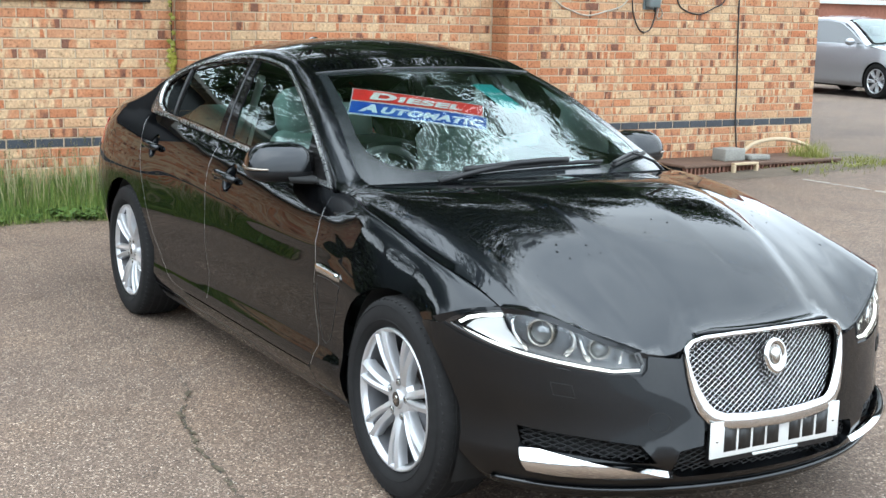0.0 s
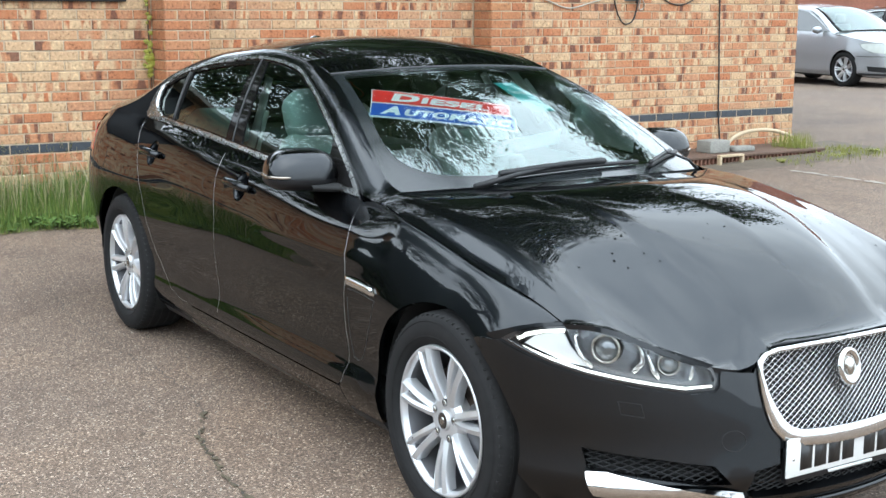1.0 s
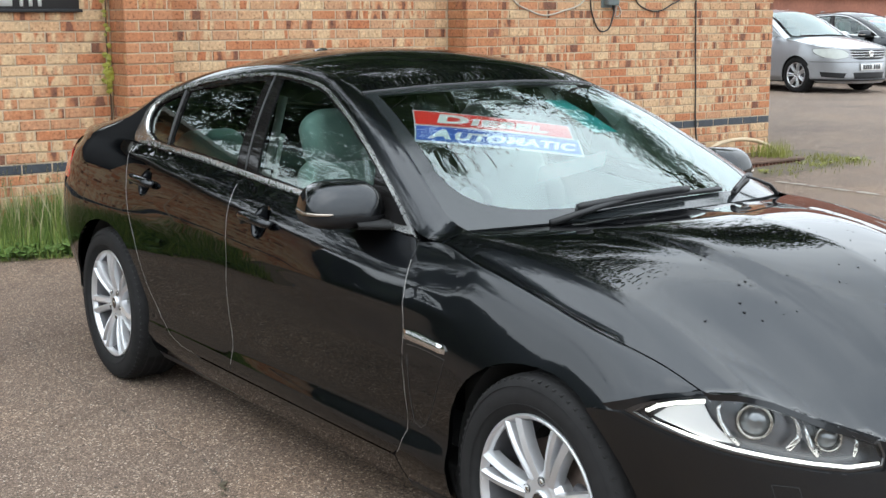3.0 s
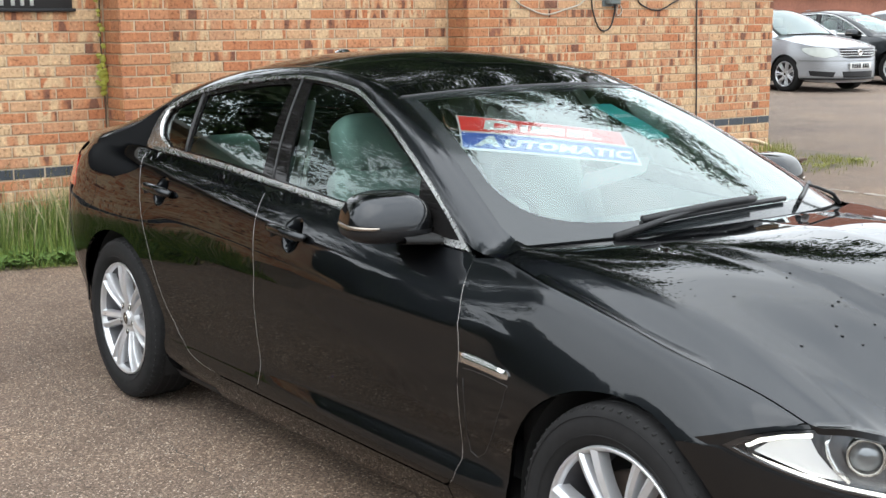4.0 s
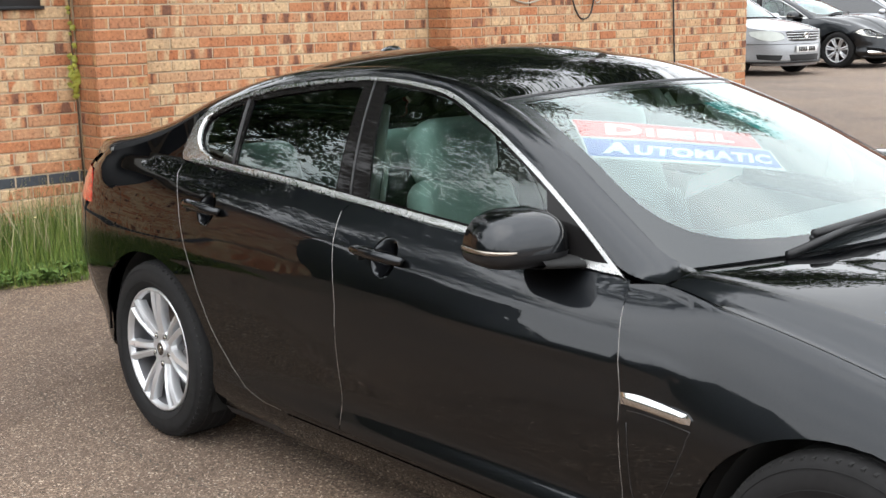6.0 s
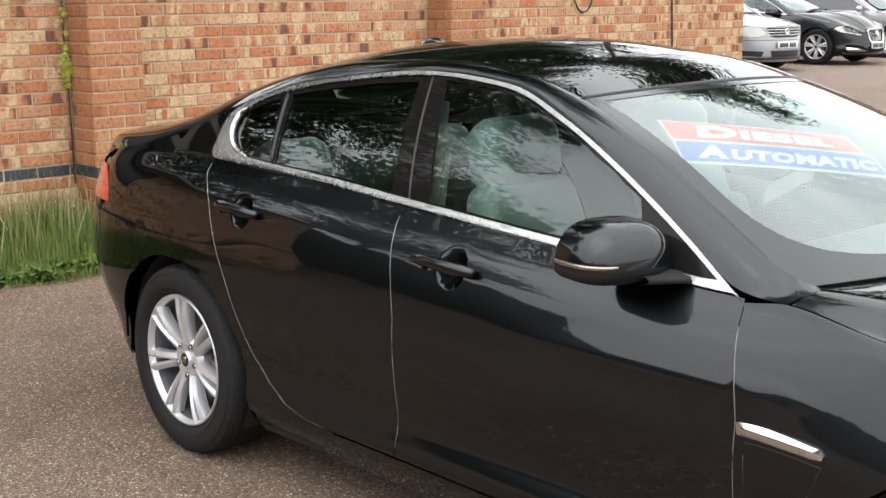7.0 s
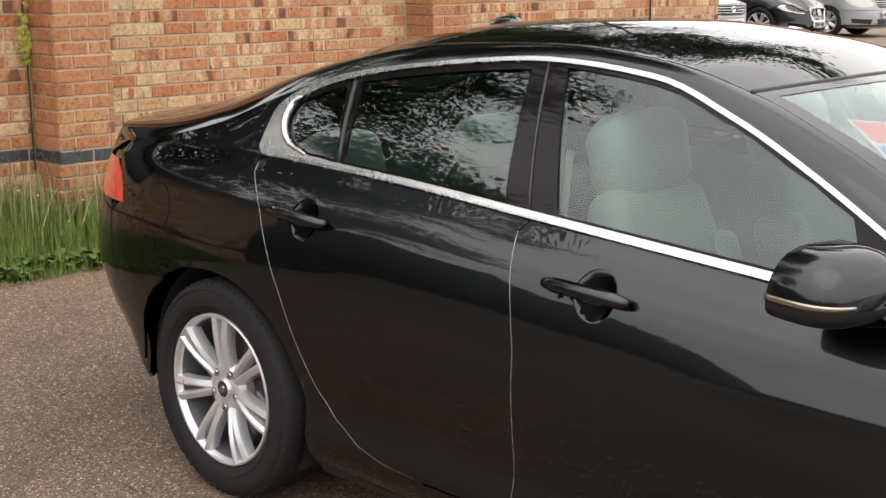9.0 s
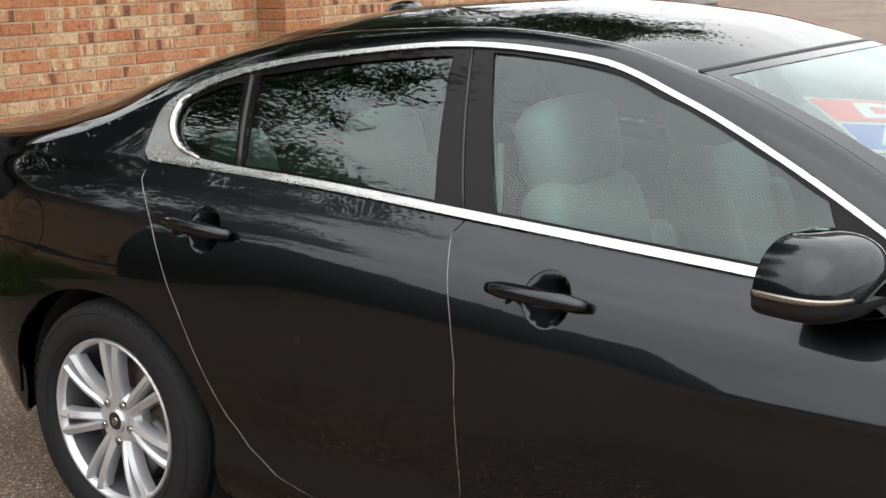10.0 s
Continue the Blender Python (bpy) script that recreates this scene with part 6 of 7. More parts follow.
# ---- drain corner ----
def drain_plinth():
    z = ground_z(-4.8, 6.6)
    ob = empty("drain_plinth", -4.95, 6.60, z - 0.02)
    bm = bmesh.new()
    add_box(bm, -0.30, 0.32, -1.05, 1.08, 0.085, 0.112, 0.006)
    part("cover_slab", bm, RUST, ob, "rusty brown cover slab")
    bm = bmesh.new()
    add_box(bm, -0.30, 0.24, -1.03, 1.06, 0.0, 0.085)
    part("core", bm, DARK, ob)
    y = -1.02
    while y < 1.02:
        bm = bmesh.new()
        add_box(bm, 0.24, 0.305, y, y + 0.022, 0.0, 0.085, 0.003)
        part("slat", bm, TERRACOTTA, ob)
        y += 0.052
    bm = bmesh.new()
    add_box(bm, 0.235, 0.31, -1.04, 1.07, 0.0, 0.018, 0.003)
    part("foot_rail", bm, TERRACOTTA, ob)
    return tagged(ob, "rusty slotted drain cover at the wall foot", "drain")


drain_plinth()
zs = ground_z(-4.8, 6.6) + 0.092
rng = random.Random(5)


def lump(name, x0, x1, y0, y1, z0, z1, mat, label, category, rough=0.008, bevel=0.02):
    bm = bmesh.new()
    add_box(bm, x0, x1, y0, y1, z0, z1, bevel, None, 3)
    bmesh.ops.subdivide_edges(bm, edges=bm.edges[:], cuts=1)
    for v in bm.verts:
        k = noise.noise_vector(v.co * 14) * rough
        v.co += Vector((k.x, k.y, k.z if v.co.z > z0 + 0.02 else 0))
    return tagged(part(name, bm, mat, soft=50), label, category)


lump("concrete_block", -4.99, -4.79, 6.20, 6.47, zs, zs + 0.125, CONCRETE, "grey concrete block on the drain cover", "block", 0.004, 0.012)
lump("broken_stone", -4.90, -4.76, 6.52, 6.80, zs, zs + 0.055, CONCRETE, "pale broken stone on the drain cover", "stone", 0.014)
frame_ob = empty("metal_frame", -4.58, 6.27, ground_z(-4.58, 6.27))
for y0, y1, z0, z1 in ((-0.16, -0.135, 0.0, 0.09), (0.135, 0.16, 0.0, 0.09), (-0.16, 0.16, 0.09, 0.112)):
    bm = bmesh.new()
    add_box(bm, -0.02, 0.03, y0, y1, z0, z1, 0.003)
    part("bar", bm, HOSE, frame_ob)
tagged(frame_ob, "small cream frame beside the drain", "frame")
ZH = 0.02
cable("hose", [(-4.88, 6.49, zs + 0.02), (-4.92, 6.56, 0.21 + ZH), (-4.97, 6.74, 0.278 + ZH), (-5.0, 7.0, 0.312 + ZH), (-5.0, 7.28, 0.300 + ZH), (-4.98, 7.52, 0.232 + ZH), (-4.95, 7.70, 0.135 + ZH), (-4.9, 7.86, 0.07 + ZH)], 0.021, HOSE, "cream hose arching over the drain")

# ---- grass ----
def grass_material(name, tones):
    """Blades that differ one by one in tone."""
    mat = material(name, tones[0], 0.65)
    nodes, links = mat.node_tree.nodes, mat.node_tree.links
    geo, pick = nodes.new("ShaderNodeNewGeometry"), nodes.new("ShaderNodeValToRGB")
    while len(pick.color_ramp.elements) < len(tones):
        pick.color_ramp.elements.new(0.5)
    for i, (e, c) in enumerate(zip(pick.color_ramp.elements, tones)):
        e.position, e.color = i / (len(tones) - 1), (*c, 1)
    links.new(geo.outputs["Random Per Island"], pick.inputs["Fac"])
    links.new(pick.outputs["Color"], nodes["Principled BSDF"].inputs["Base Color"])
    return mat


GRASS = grass_material("long_grass", [(0.038, 0.072, 0.010), (0.075, 0.126, 0.015), (0.118, 0.170, 0.024), (0.180, 0.205, 0.050)])
GRASS_DRY = grass_material("seeding_grass", [(0.150, 0.165, 0.055), (0.240, 0.215, 0.105), (0.330, 0.290, 0.170)])
WEED = material("broad_weed", (0.056, 0.107, 0.016), 0.6, vary=0.4, grain=10)

TUFT = material("yellow_green_tufts", (0.190, 0.200, 0.040), 0.7, vary=0.45, grain=9)


def blades(bm, spots, rng):
    for x, y, h in spots:
        a, w = rng.uniform(0, 6.28), rng.uniform(0.0020, 0.0046)
        lean = rng.uniform(0.02, 0.20) * h if rng.random() < 0.8 else rng.uniform(0.2, 0.55) * h
        c, s = math.cos(a), math.sin(a)
        b = rng.uniform(0, 6.28)
        wx, wy = w * math.cos(b), w * math.sin(b)
        z = ground_z(x, y)
        rows = []
        for t, k in ((0, 1.0), (0.4, 0.9), (0.75, 0.6)):
            px, py, pz = x + c * lean * t * t, y + s * lean * t * t, z + h * t
            rows.append((bm.verts.new((px - wx * k, py - wy * k, pz)), bm.verts.new((px + wx * k, py + wy * k, pz))))
        tip = bm.verts.new((x + c * lean, y + s * lean, z + h * (1 - 0.2 * lean / h)))
        for p, q in zip(rows, rows[1:]):
            bm.faces.new((p[0], p[1], q[1], q[0]))
        bm.faces.new((rows[-1][0], rows[-1][1], tip))


def verge_edge(y):
    return -4.46 + 0.06 * math.sin(y * 2.1) + 0.04 * math.sin(y * 5.3 + 1)


rng = random.Random(21)
bm = bmesh.new()
spots = []
for i in range(17500):
    y = rng.uniform(-3.4, 1.9)
    x0 = verge_edge(y)
    x = rng.uniform(-5.37 if y < 0.70 or y > 1.09 else -5.09, x0 - 0.02)
    near = (x0 - x) / 0.9
    h = (0.10 + 0.34 * min(1.0, near * 1.35)) * rng.uniform(0.5, 1.12) * (0.85 + 0.25 * noise.noise(Vector((x * 2, y * 2, 0))))
    spots.append((x, y, max(0.05, h)))
for i in range(5200):
    y = rng.uniform(-3.4, 1.9)
    spots.append((verge_edge(y) + 0.05 - abs(rng.gauss(0, 0.11)), y, rng.uniform(0.015, 0.085)))
blades(bm, spots, rng)
tagged(part("grass_verge", bm, GRASS, flat=True), "long unmown green grass along the wall", "grass", kind="stuff")
bm = bmesh.new()
blades(bm, [(rng.uniform(-5.34, -4.75), rng.uniform(-3.2, 1.8), rng.uniform(0.36, 0.56)) for _ in range(1100)], rng)
for _ in range(420):
    x, y, z = rng.uniform(-5.34, -4.8), rng.uniform(-3.2, 1.8), rng.uniform(0.38, 0.56)
    for k in range(4):
        p = Vector((x + rng.uniform(-0.008, 0.008), y + rng.uniform(-0.008, 0.008), z + 0.012 * k))
        bm.faces.new([bm.verts.new(p + Vector(q) * 0.006) for q in ((-1, 0, 0), (0, 1, 0.6), (1, 0, 1.6), (0, -1, 0.6))])
tagged(part("seed_heads", bm, GRASS_DRY, flat=True), "pale seeding grass stalks along the wall", "grass", kind="stuff")


def weeds(bm, spots, size, rng):
    for x, y in spots:
        z = ground_z(x, y)
        for k in range(rng.randint(6, 11)):
            a, l = rng.uniform(0, 6.28), size * rng.uniform(0.6, 1.2)
            c, s, up = math.cos(a), math.sin(a), rng.uniform(0.2, 0.9)
            w = l * rng.uniform(0.16, 0.26)
            pts = [(0.0, 0.02, 0.0), (0.45, 1.0, 0.6), (0.8, 0.8, 0.75), (1.0, 0.02, 0.62)]
            lft = [bm.verts.new((x + c * l * t - s * w * k2, y + s * l * t + c * w * k2, z + 0.01 + l * up * h)) for t, k2, h in pts]
            rgt = [bm.verts.new((x + c * l * t + s * w * k2, y + s * l * t - c * w * k2, z + 0.01 + l * up * h)) for t, k2, h in pts]
            for i in range(3):
                bm.faces.new((lft[i], rgt[i], rgt[i + 1], lft[i + 1]))


bm = bmesh.new()
weeds(bm, [(verge_edge(y) - rng.uniform(-0.02, 0.30), y) for y in (rng.uniform(-3.2, 1.8) for _ in range(150))], 0.115, rng)
tagged(part("broad_weeds", bm, WEED, flat=True), "broad-leaved weeds at the verge edge", "weeds", kind="stuff")
bm = bmesh.new()
rows = []
for i in range(61):
    y = -9.0 + 13.0 * i / 60
    x0 = verge_edge(y) + 0.05
    rows.append([bm.verts.new((x, y, ground_z(x, y) + h)) for x, h in ((x0 + 0.03, -0.01), (x0 - 0.04, 0.012), (x0 - 0.4, 0.03), (-5.42, 0.05))])
for a, c in zip(rows, rows[1:]):
    for k in range(3):
        bm.faces.new((a[k], c[k], c[k + 1], a[k + 1]))
tagged(part("ground_verge", bm, SOIL), kind="structure")
bm = bmesh.new()
blades(bm, [(rng.gauss(-4.86, 0.10), rng.gauss(7.45, 0.10), rng.uniform(0.10, 0.27)) for _ in range(420)], rng)
blades(bm, [(rng.gauss(-4.40, 0.16), rng.uniform(6.7, 8.2), rng.uniform(0.02, 0.07)) for _ in range(380)], rng)
blades(bm, [(rng.gauss(-4.62, 0.20), rng.gauss(7.95, 0.18), rng.uniform(0.02, 0.075)) for _ in range(420)], rng)
weeds(bm, [(rng.gauss(-4.42, 0.12), rng.uniform(6.6, 8.2)) for _ in range(12)], 0.06, rng)
tagged(part("grass_tuft", bm, TUFT, flat=True), "bright grass tufts round the drain", "grass", kind="stuff")
bm = bmesh.new()
rows = []
for i in range(25):
    y = 5.2 + 3.3 * i / 24
    e = math.sin(math.pi * i / 24)
    rows.append([bm.verts.new((x, y, ground_z(x, y) + h)) for x, h in ((-4.40 + 0.20 * e, 0.003), (-4.55 + 0.1 * e, 0.02 * e + 0.003), (-5.3, 0.025))])
for a, c in zip(rows, rows[1:]):
    for k in range(2):
        bm.faces.new((a[k], c[k], c[k + 1], a[k + 1]))
tagged(part("ground_soil", bm, SOIL), kind="structure")

# low moss and yellowed stalks where the verge meets the tarmac, and a few small flowers
bm = bmesh.new()
for i in range(2600):
    y = rng.uniform(-3.4, 1.9)
    x = verge_edge(y) + 0.10 - abs(rng.gauss(0, 0.10))
    r, a, z = rng.uniform(0.004, 0.013), rng.uniform(0, 6.28), ground_z(x, y) + 0.006
    c, k = Vector((x, y, z)), rng.uniform(0.3, 0.7)
    u, v = Vector((math.cos(a), math.sin(a), rng.uniform(-0.3, 0.5))), Vector((-math.sin(a), math.cos(a), rng.uniform(-0.3, 0.5)))
    bm.faces.new([bm.verts.new(c + u * r * p + v * r * k * q + Vector((0, 0, 0.004))) for p, q in ((-1, 0), (0, -1), (1, 0), (0, 1))])
tagged(part("verge_moss", bm, grass_material("verge_moss", [(0.060, 0.065, 0.020), (0.150, 0.150, 0.030), (0.210, 0.180, 0.080)]), flat=True), "low yellow-green moss along the verge edge", "moss", kind="stuff")
bm = bmesh.new()
for i in range(46):
    y, r = rng.uniform(-3.2, 1.7), rng.uniform(0.005, 0.011)
    x = verge_edge(y) - rng.uniform(0.0, 0.75)
    c = Vector((x, y, ground_z(x, y) + rng.uniform(0.10, 0.40)))
    tip = bm.verts.new(c + Vector((0, 0, r * 0.5)))
    ring = [bm.verts.new(c + Vector((r * math.cos(t), r * math.sin(t), 0))) for t in (math.pi * k / 3 for k in range(6))]
    for k in range(6):
        bm.faces.new((ring[k], ring[(k + 1) % 6], tip))
tagged(part("verge_flowers", bm, grass_material("verge_flower", [(0.62, 0.60, 0.52), (0.55, 0.52, 0.40), (0.60, 0.45, 0.06)]), flat=True), "small white and yellow flowers in the grass", "flowers", kind="stuff")

# ---- ivy on the pier ----
IVY_A = material("yellow_green_ivy", (0.266, 0.266, 0.037), 0.5, vary=0.35, grain=15)
STEM = material("ivy_stem", (0.067, 0.044, 0.026), 0.9)
ivy = empty("ivy", -5.36, 0.66, 0.4)
bm = bmesh.new()
tube(bm, [(0.0, 0.03, 0.0), (0.0, 0.025, 0.5), (0.005, 0.01, 1.0), (0.0, 0.02, 1.5), (0.0, 0.0, 2.1)], 0.006, 6)
part("stem", bm, STEM, ivy)
for _ in range(64):
    z = rng.choice([rng.uniform(0.62, 0.92), rng.uniform(0.95, 1.9)])
    p = Vector((0.012 + rng.uniform(0, 0.02), rng.gauss(0.01, 0.02), z))
    r = rng.uniform(0.014, 0.030)
    bm = bmesh.new()
    ang = rng.uniform(-0.6, 0.6)
    turn = Matrix.Rotation(ang, 4, "X") @ Matrix.Rotation(rng.uniform(-0.6, 0.5), 4, "Y")
    shape = [(0, -1.0), (0.75, -0.5), (0.95, 0.25), (0.4, 0.35), (0, 1.0), (-0.4, 0.35), (-0.95, 0.25), (-0.75, -0.5)]
    c = bm.verts.new(p + turn @ Vector((0.006, 0, 0)))
    ring = [bm.verts.new(p + turn @ Vector((0, u * r, -v * r))) for u, v in shape]
    for k in range(8):
        bm.faces.new((c, ring[k], ring[(k + 1) % 8]))
    part("leaf", bm, IVY_A, ivy, flat=True)
tagged(ivy, "sparse yellow-green ivy climbing beside the brick pier", "ivy")

# ---- trees beyond the wall, seen in the paint and glass ----
BARK = material("grey_bark", (0.081, 0.067, 0.052), 0.95, bump=0.7, grain=25, vary=0.3)
LEAF = material("spring_leaf", (0.042, 0.078, 0.018), 0.6, vary=0.4, grain=4)


def tree(x, y, cx, cy, cz, rx, ry, rz, seed, clumps, leaves, small, large, girth=1.0):
    rng = random.Random(seed)
    ob = empty("tree", x, y, 0)
    bm = bmesh.new()
    fork = Vector(((cx - x) * 0.25, (cy - y) * 0.25, cz - rz * 0.9))
    tube(bm, [(0, 0, -0.1), (0.05, 0.03, 1.2), tuple(fork * 0.6 + Vector((0, 0, fork.z * 0.1))), tuple(fork)], [0.30 * girth, 0.24 * girth, 0.20 * girth, 0.17 * girth], 12)
    part("trunk", bm, BARK, ob)
    centres = []
    while len(centres) < clumps:
        d = Vector((rng.gauss(0, 1), rng.gauss(0, 1), rng.gauss(0, 1))).normalized()
        r = rng.random() ** 0.5
        p = Vector((cx - x + d.x * rx * r, cy - y + d.y * ry * r, cz + d.z * rz * r))
        if p.z > 2.8:
            centres.append(p)
    limbs = []
    for i in range(11):
        d = centres[i * 5]
        mid = fork.lerp(d, 0.5) + Vector((rng.uniform(-0.5, 0.5), rng.uniform(-0.5, 0.5), rng.uniform(0.1, 0.8)))
        limbs.append((fork, mid, d))
        bm = bmesh.new()
        tube(bm, [fork, fork.lerp(mid, 0.5) + Vector((0, 0, 0.15)), mid, mid.lerp(d, 0.55), d], [0.05 * girth, 0.038 * girth, 0.025 * girth, 0.014 * girth, 0.006 * girth], 7)
        part("limb", bm, BARK, ob)
    verts, faces = [], []
    for p in centres:
        near = min((m.lerp(d, t) for _, m, d in limbs for t in (0, 0.5, 1)), key=lambda q: (q - p).length)
        side = Vector((0.012, 0.0, 0.0))
        k = len(verts)
        mid = near.lerp(p, 0.5) + Vector((rng.uniform(-0.2, 0.2), rng.uniform(-0.2, 0.2), rng.uniform(0, 0.25)))
        for a, b in ((near, mid), (mid, p)):
            k = len(verts)
            verts += [a - side, a + side, b + side * 0.5, b - side * 0.5, a + Vector((0, 0.012, 0)), a - Vector((0, 0.012, 0)), b - Vector((0, 0.006, 0)), b + Vector((0, 0.006, 0))]
            faces += [(k, k + 1, k + 2, k + 3), (k + 4, k + 5, k + 6, k + 7)]
    # many small leaves round every twig end
    draw = np.random.default_rng(seed)
    count = (leaves * draw.uniform(0.4, 1.5, len(centres))).astype(int)
    at = np.repeat(np.array([tuple(p) for p in centres]), count, axis=0)
    wide = np.repeat(draw.uniform(0.16, 0.36, len(centres)), count)[:, None]
    c = at + draw.normal(0, 1, at.shape) * wide * np.array([1.0, 1.0, 0.55])
    a = draw.normal(0, 1, at.shape) * np.array([1.0, 1.0, 0.6])
    a /= np.linalg.norm(a, axis=1, keepdims=True)
    b = np.cross(a, draw.normal(0, 1, at.shape))
    b /= np.linalg.norm(b, axis=1, keepdims=True)
    r = draw.uniform(small, large, len(at))[:, None]
    k = len(verts)
    corners = np.stack([c - a * r, c + b * r * 0.55, c + a * r, c - b * r * 0.55], axis=1).reshape(-1, 3)
    verts = np.concatenate([np.array([tuple(v) for v in verts]), corners])
    faces += [(k + 4 * i, k + 4 * i + 1, k + 4 * i + 2, k + 4 * i + 3) for i in range(len(at))]
    mesh = bpy.data.meshes.new("crown")
    mesh.from_pydata(verts, [], faces)
    link("crown", mesh, LEAF, ob, flat=True)
    return tagged(ob, "leafy spring tree standing behind the wall", "tree")


tree(-9.4, 3.4, -7.4, 3.1, 8.9, 3.9, 3.3, 5.4, 3, 520, 230, 0.034, 0.064)
tree(-10.2, 7.4, -8.6, 7.2, 5.6, 3.2, 3.0, 3.2, 44, 300, 230, 0.034, 0.064, 0.8)
tree(-8.4, 0.2, -6.1, 0.7, 8.8, 2.7, 2.8, 2.6, 5, 200, 170, 0.038, 0.070, 0.5)
tree(-10.6, -4.8, -9.5, -4.8, 8.0, 3.0, 2.6, 4.4, 8, 290, 100, 0.042, 0.078)
tree(-11.0, -2.2, -10.2, -2.3, 6.4, 2.9, 3.2, 3.9, 15, 320, 95, 0.042, 0.078)
tree(-8.6, -7.9, -8.2, -7.4, 4.9, 1.6, 1.5, 1.6, 31, 90, 120, 0.040, 0.075, 0.4)
tree(-6.5, 7.1, -4.6, 7.5, 5.7, 1.8, 1.7, 1.1, 21, 85, 150, 0.036, 0.064, 0.22)
tree(-13.5, 8.2, -13.5, 8.6, 6.0, 4.0, 4.2, 3.2, 12, 400, 110, 0.05, 0.10)

# ---- parked cars across the yard ----
LAMP_FAR = material("milky_headlamp", (0.459, 0.488, 0.459), 0.18, coat=1.0, vary=0.15, grain=12)
HATCH_R = 0.315


def hatch_taper(x):
    if x > 1.30:
        return math.sqrt(max(0.0, 1 - (min(x - 1.30, 0.929) / 0.93) ** 2.3))
    if x < -1.6:
        return max(0.0, 1 - (min(-1.6 - x, 0.749) / 0.75) ** 3) ** 0.4
    return 1.0


hatch_low = spline([0.18, 0.28, 0.42, 0.60, 0.74, 0.84, 0.92], [0.82, 0.868, 0.872, 0.882, 0.876, 0.862, 0.838])


def hatch_flank(x, z):
    y = hatch_low(min(z, 0.92)) - 0.46 * max(0.0, z - 0.92)
    return y * hatch_taper(x)


def hatch_side(x, z):
    return (x, -hatch_flank(x, z), z)


def hatch_nose(turn, z):
    c, s = math.cos(radians(turn)), math.sin(radians(turn))
    deep = 0.93 - 0.10 * max(0.0, z - 0.45) - 0.5 * max(0.0, 0.27 - z)
    return (1.30 + deep * abs(c) ** 0.87 * math.copysign(1, c), hatch_low(min(z, 0.92)) * abs(s) ** 0.87 * math.copysign(1, s), z)


HR = [0, 1, 2, 3, 4, 5]
hx, hy, hz = spline(HR, [0.98, 0.10, -0.50, -1.15, -1.80, -2.28]), spline(HR, [0.72, 0.56, 0.545, 0.545, 0.60, 0.62]), spline(HR, [0.965, 1.395, 1.44, 1.40, 1.06, 1.03])
hbx, hbz = spline(HR, [0.20, 0.10, 0.0, -0.04, -0.12, -0.08]), spline(HR, [0.03, 0.03, 0.04, 0.04, 0.04, 0.02])


def hatch_top(k, u):
    w = 1 - abs(u) ** 2.2
    return (hx(k) + hbx(k) * w, u * hy(k), hz(k) + hbz(k) * w)


def hatch_bonnet(x, y):
    a = abs(y) / 0.80
    s = min(max((x - 0.95) / 1.22, 0.0), 1.0)
    return (x, y, 1.0 - 0.05 * a * a - (0.20 + 0.06 * a * a) * s ** 1.7 - 0.01 * smooth(0.55, 0.7, a))


def hatch_edge(x):
    """Where the bonnet meets the wing: half width and height."""
    y = hatch_flank(x, 0.86) - 0.006
    return y, hatch_bonnet(x, y)[2] - 0.004


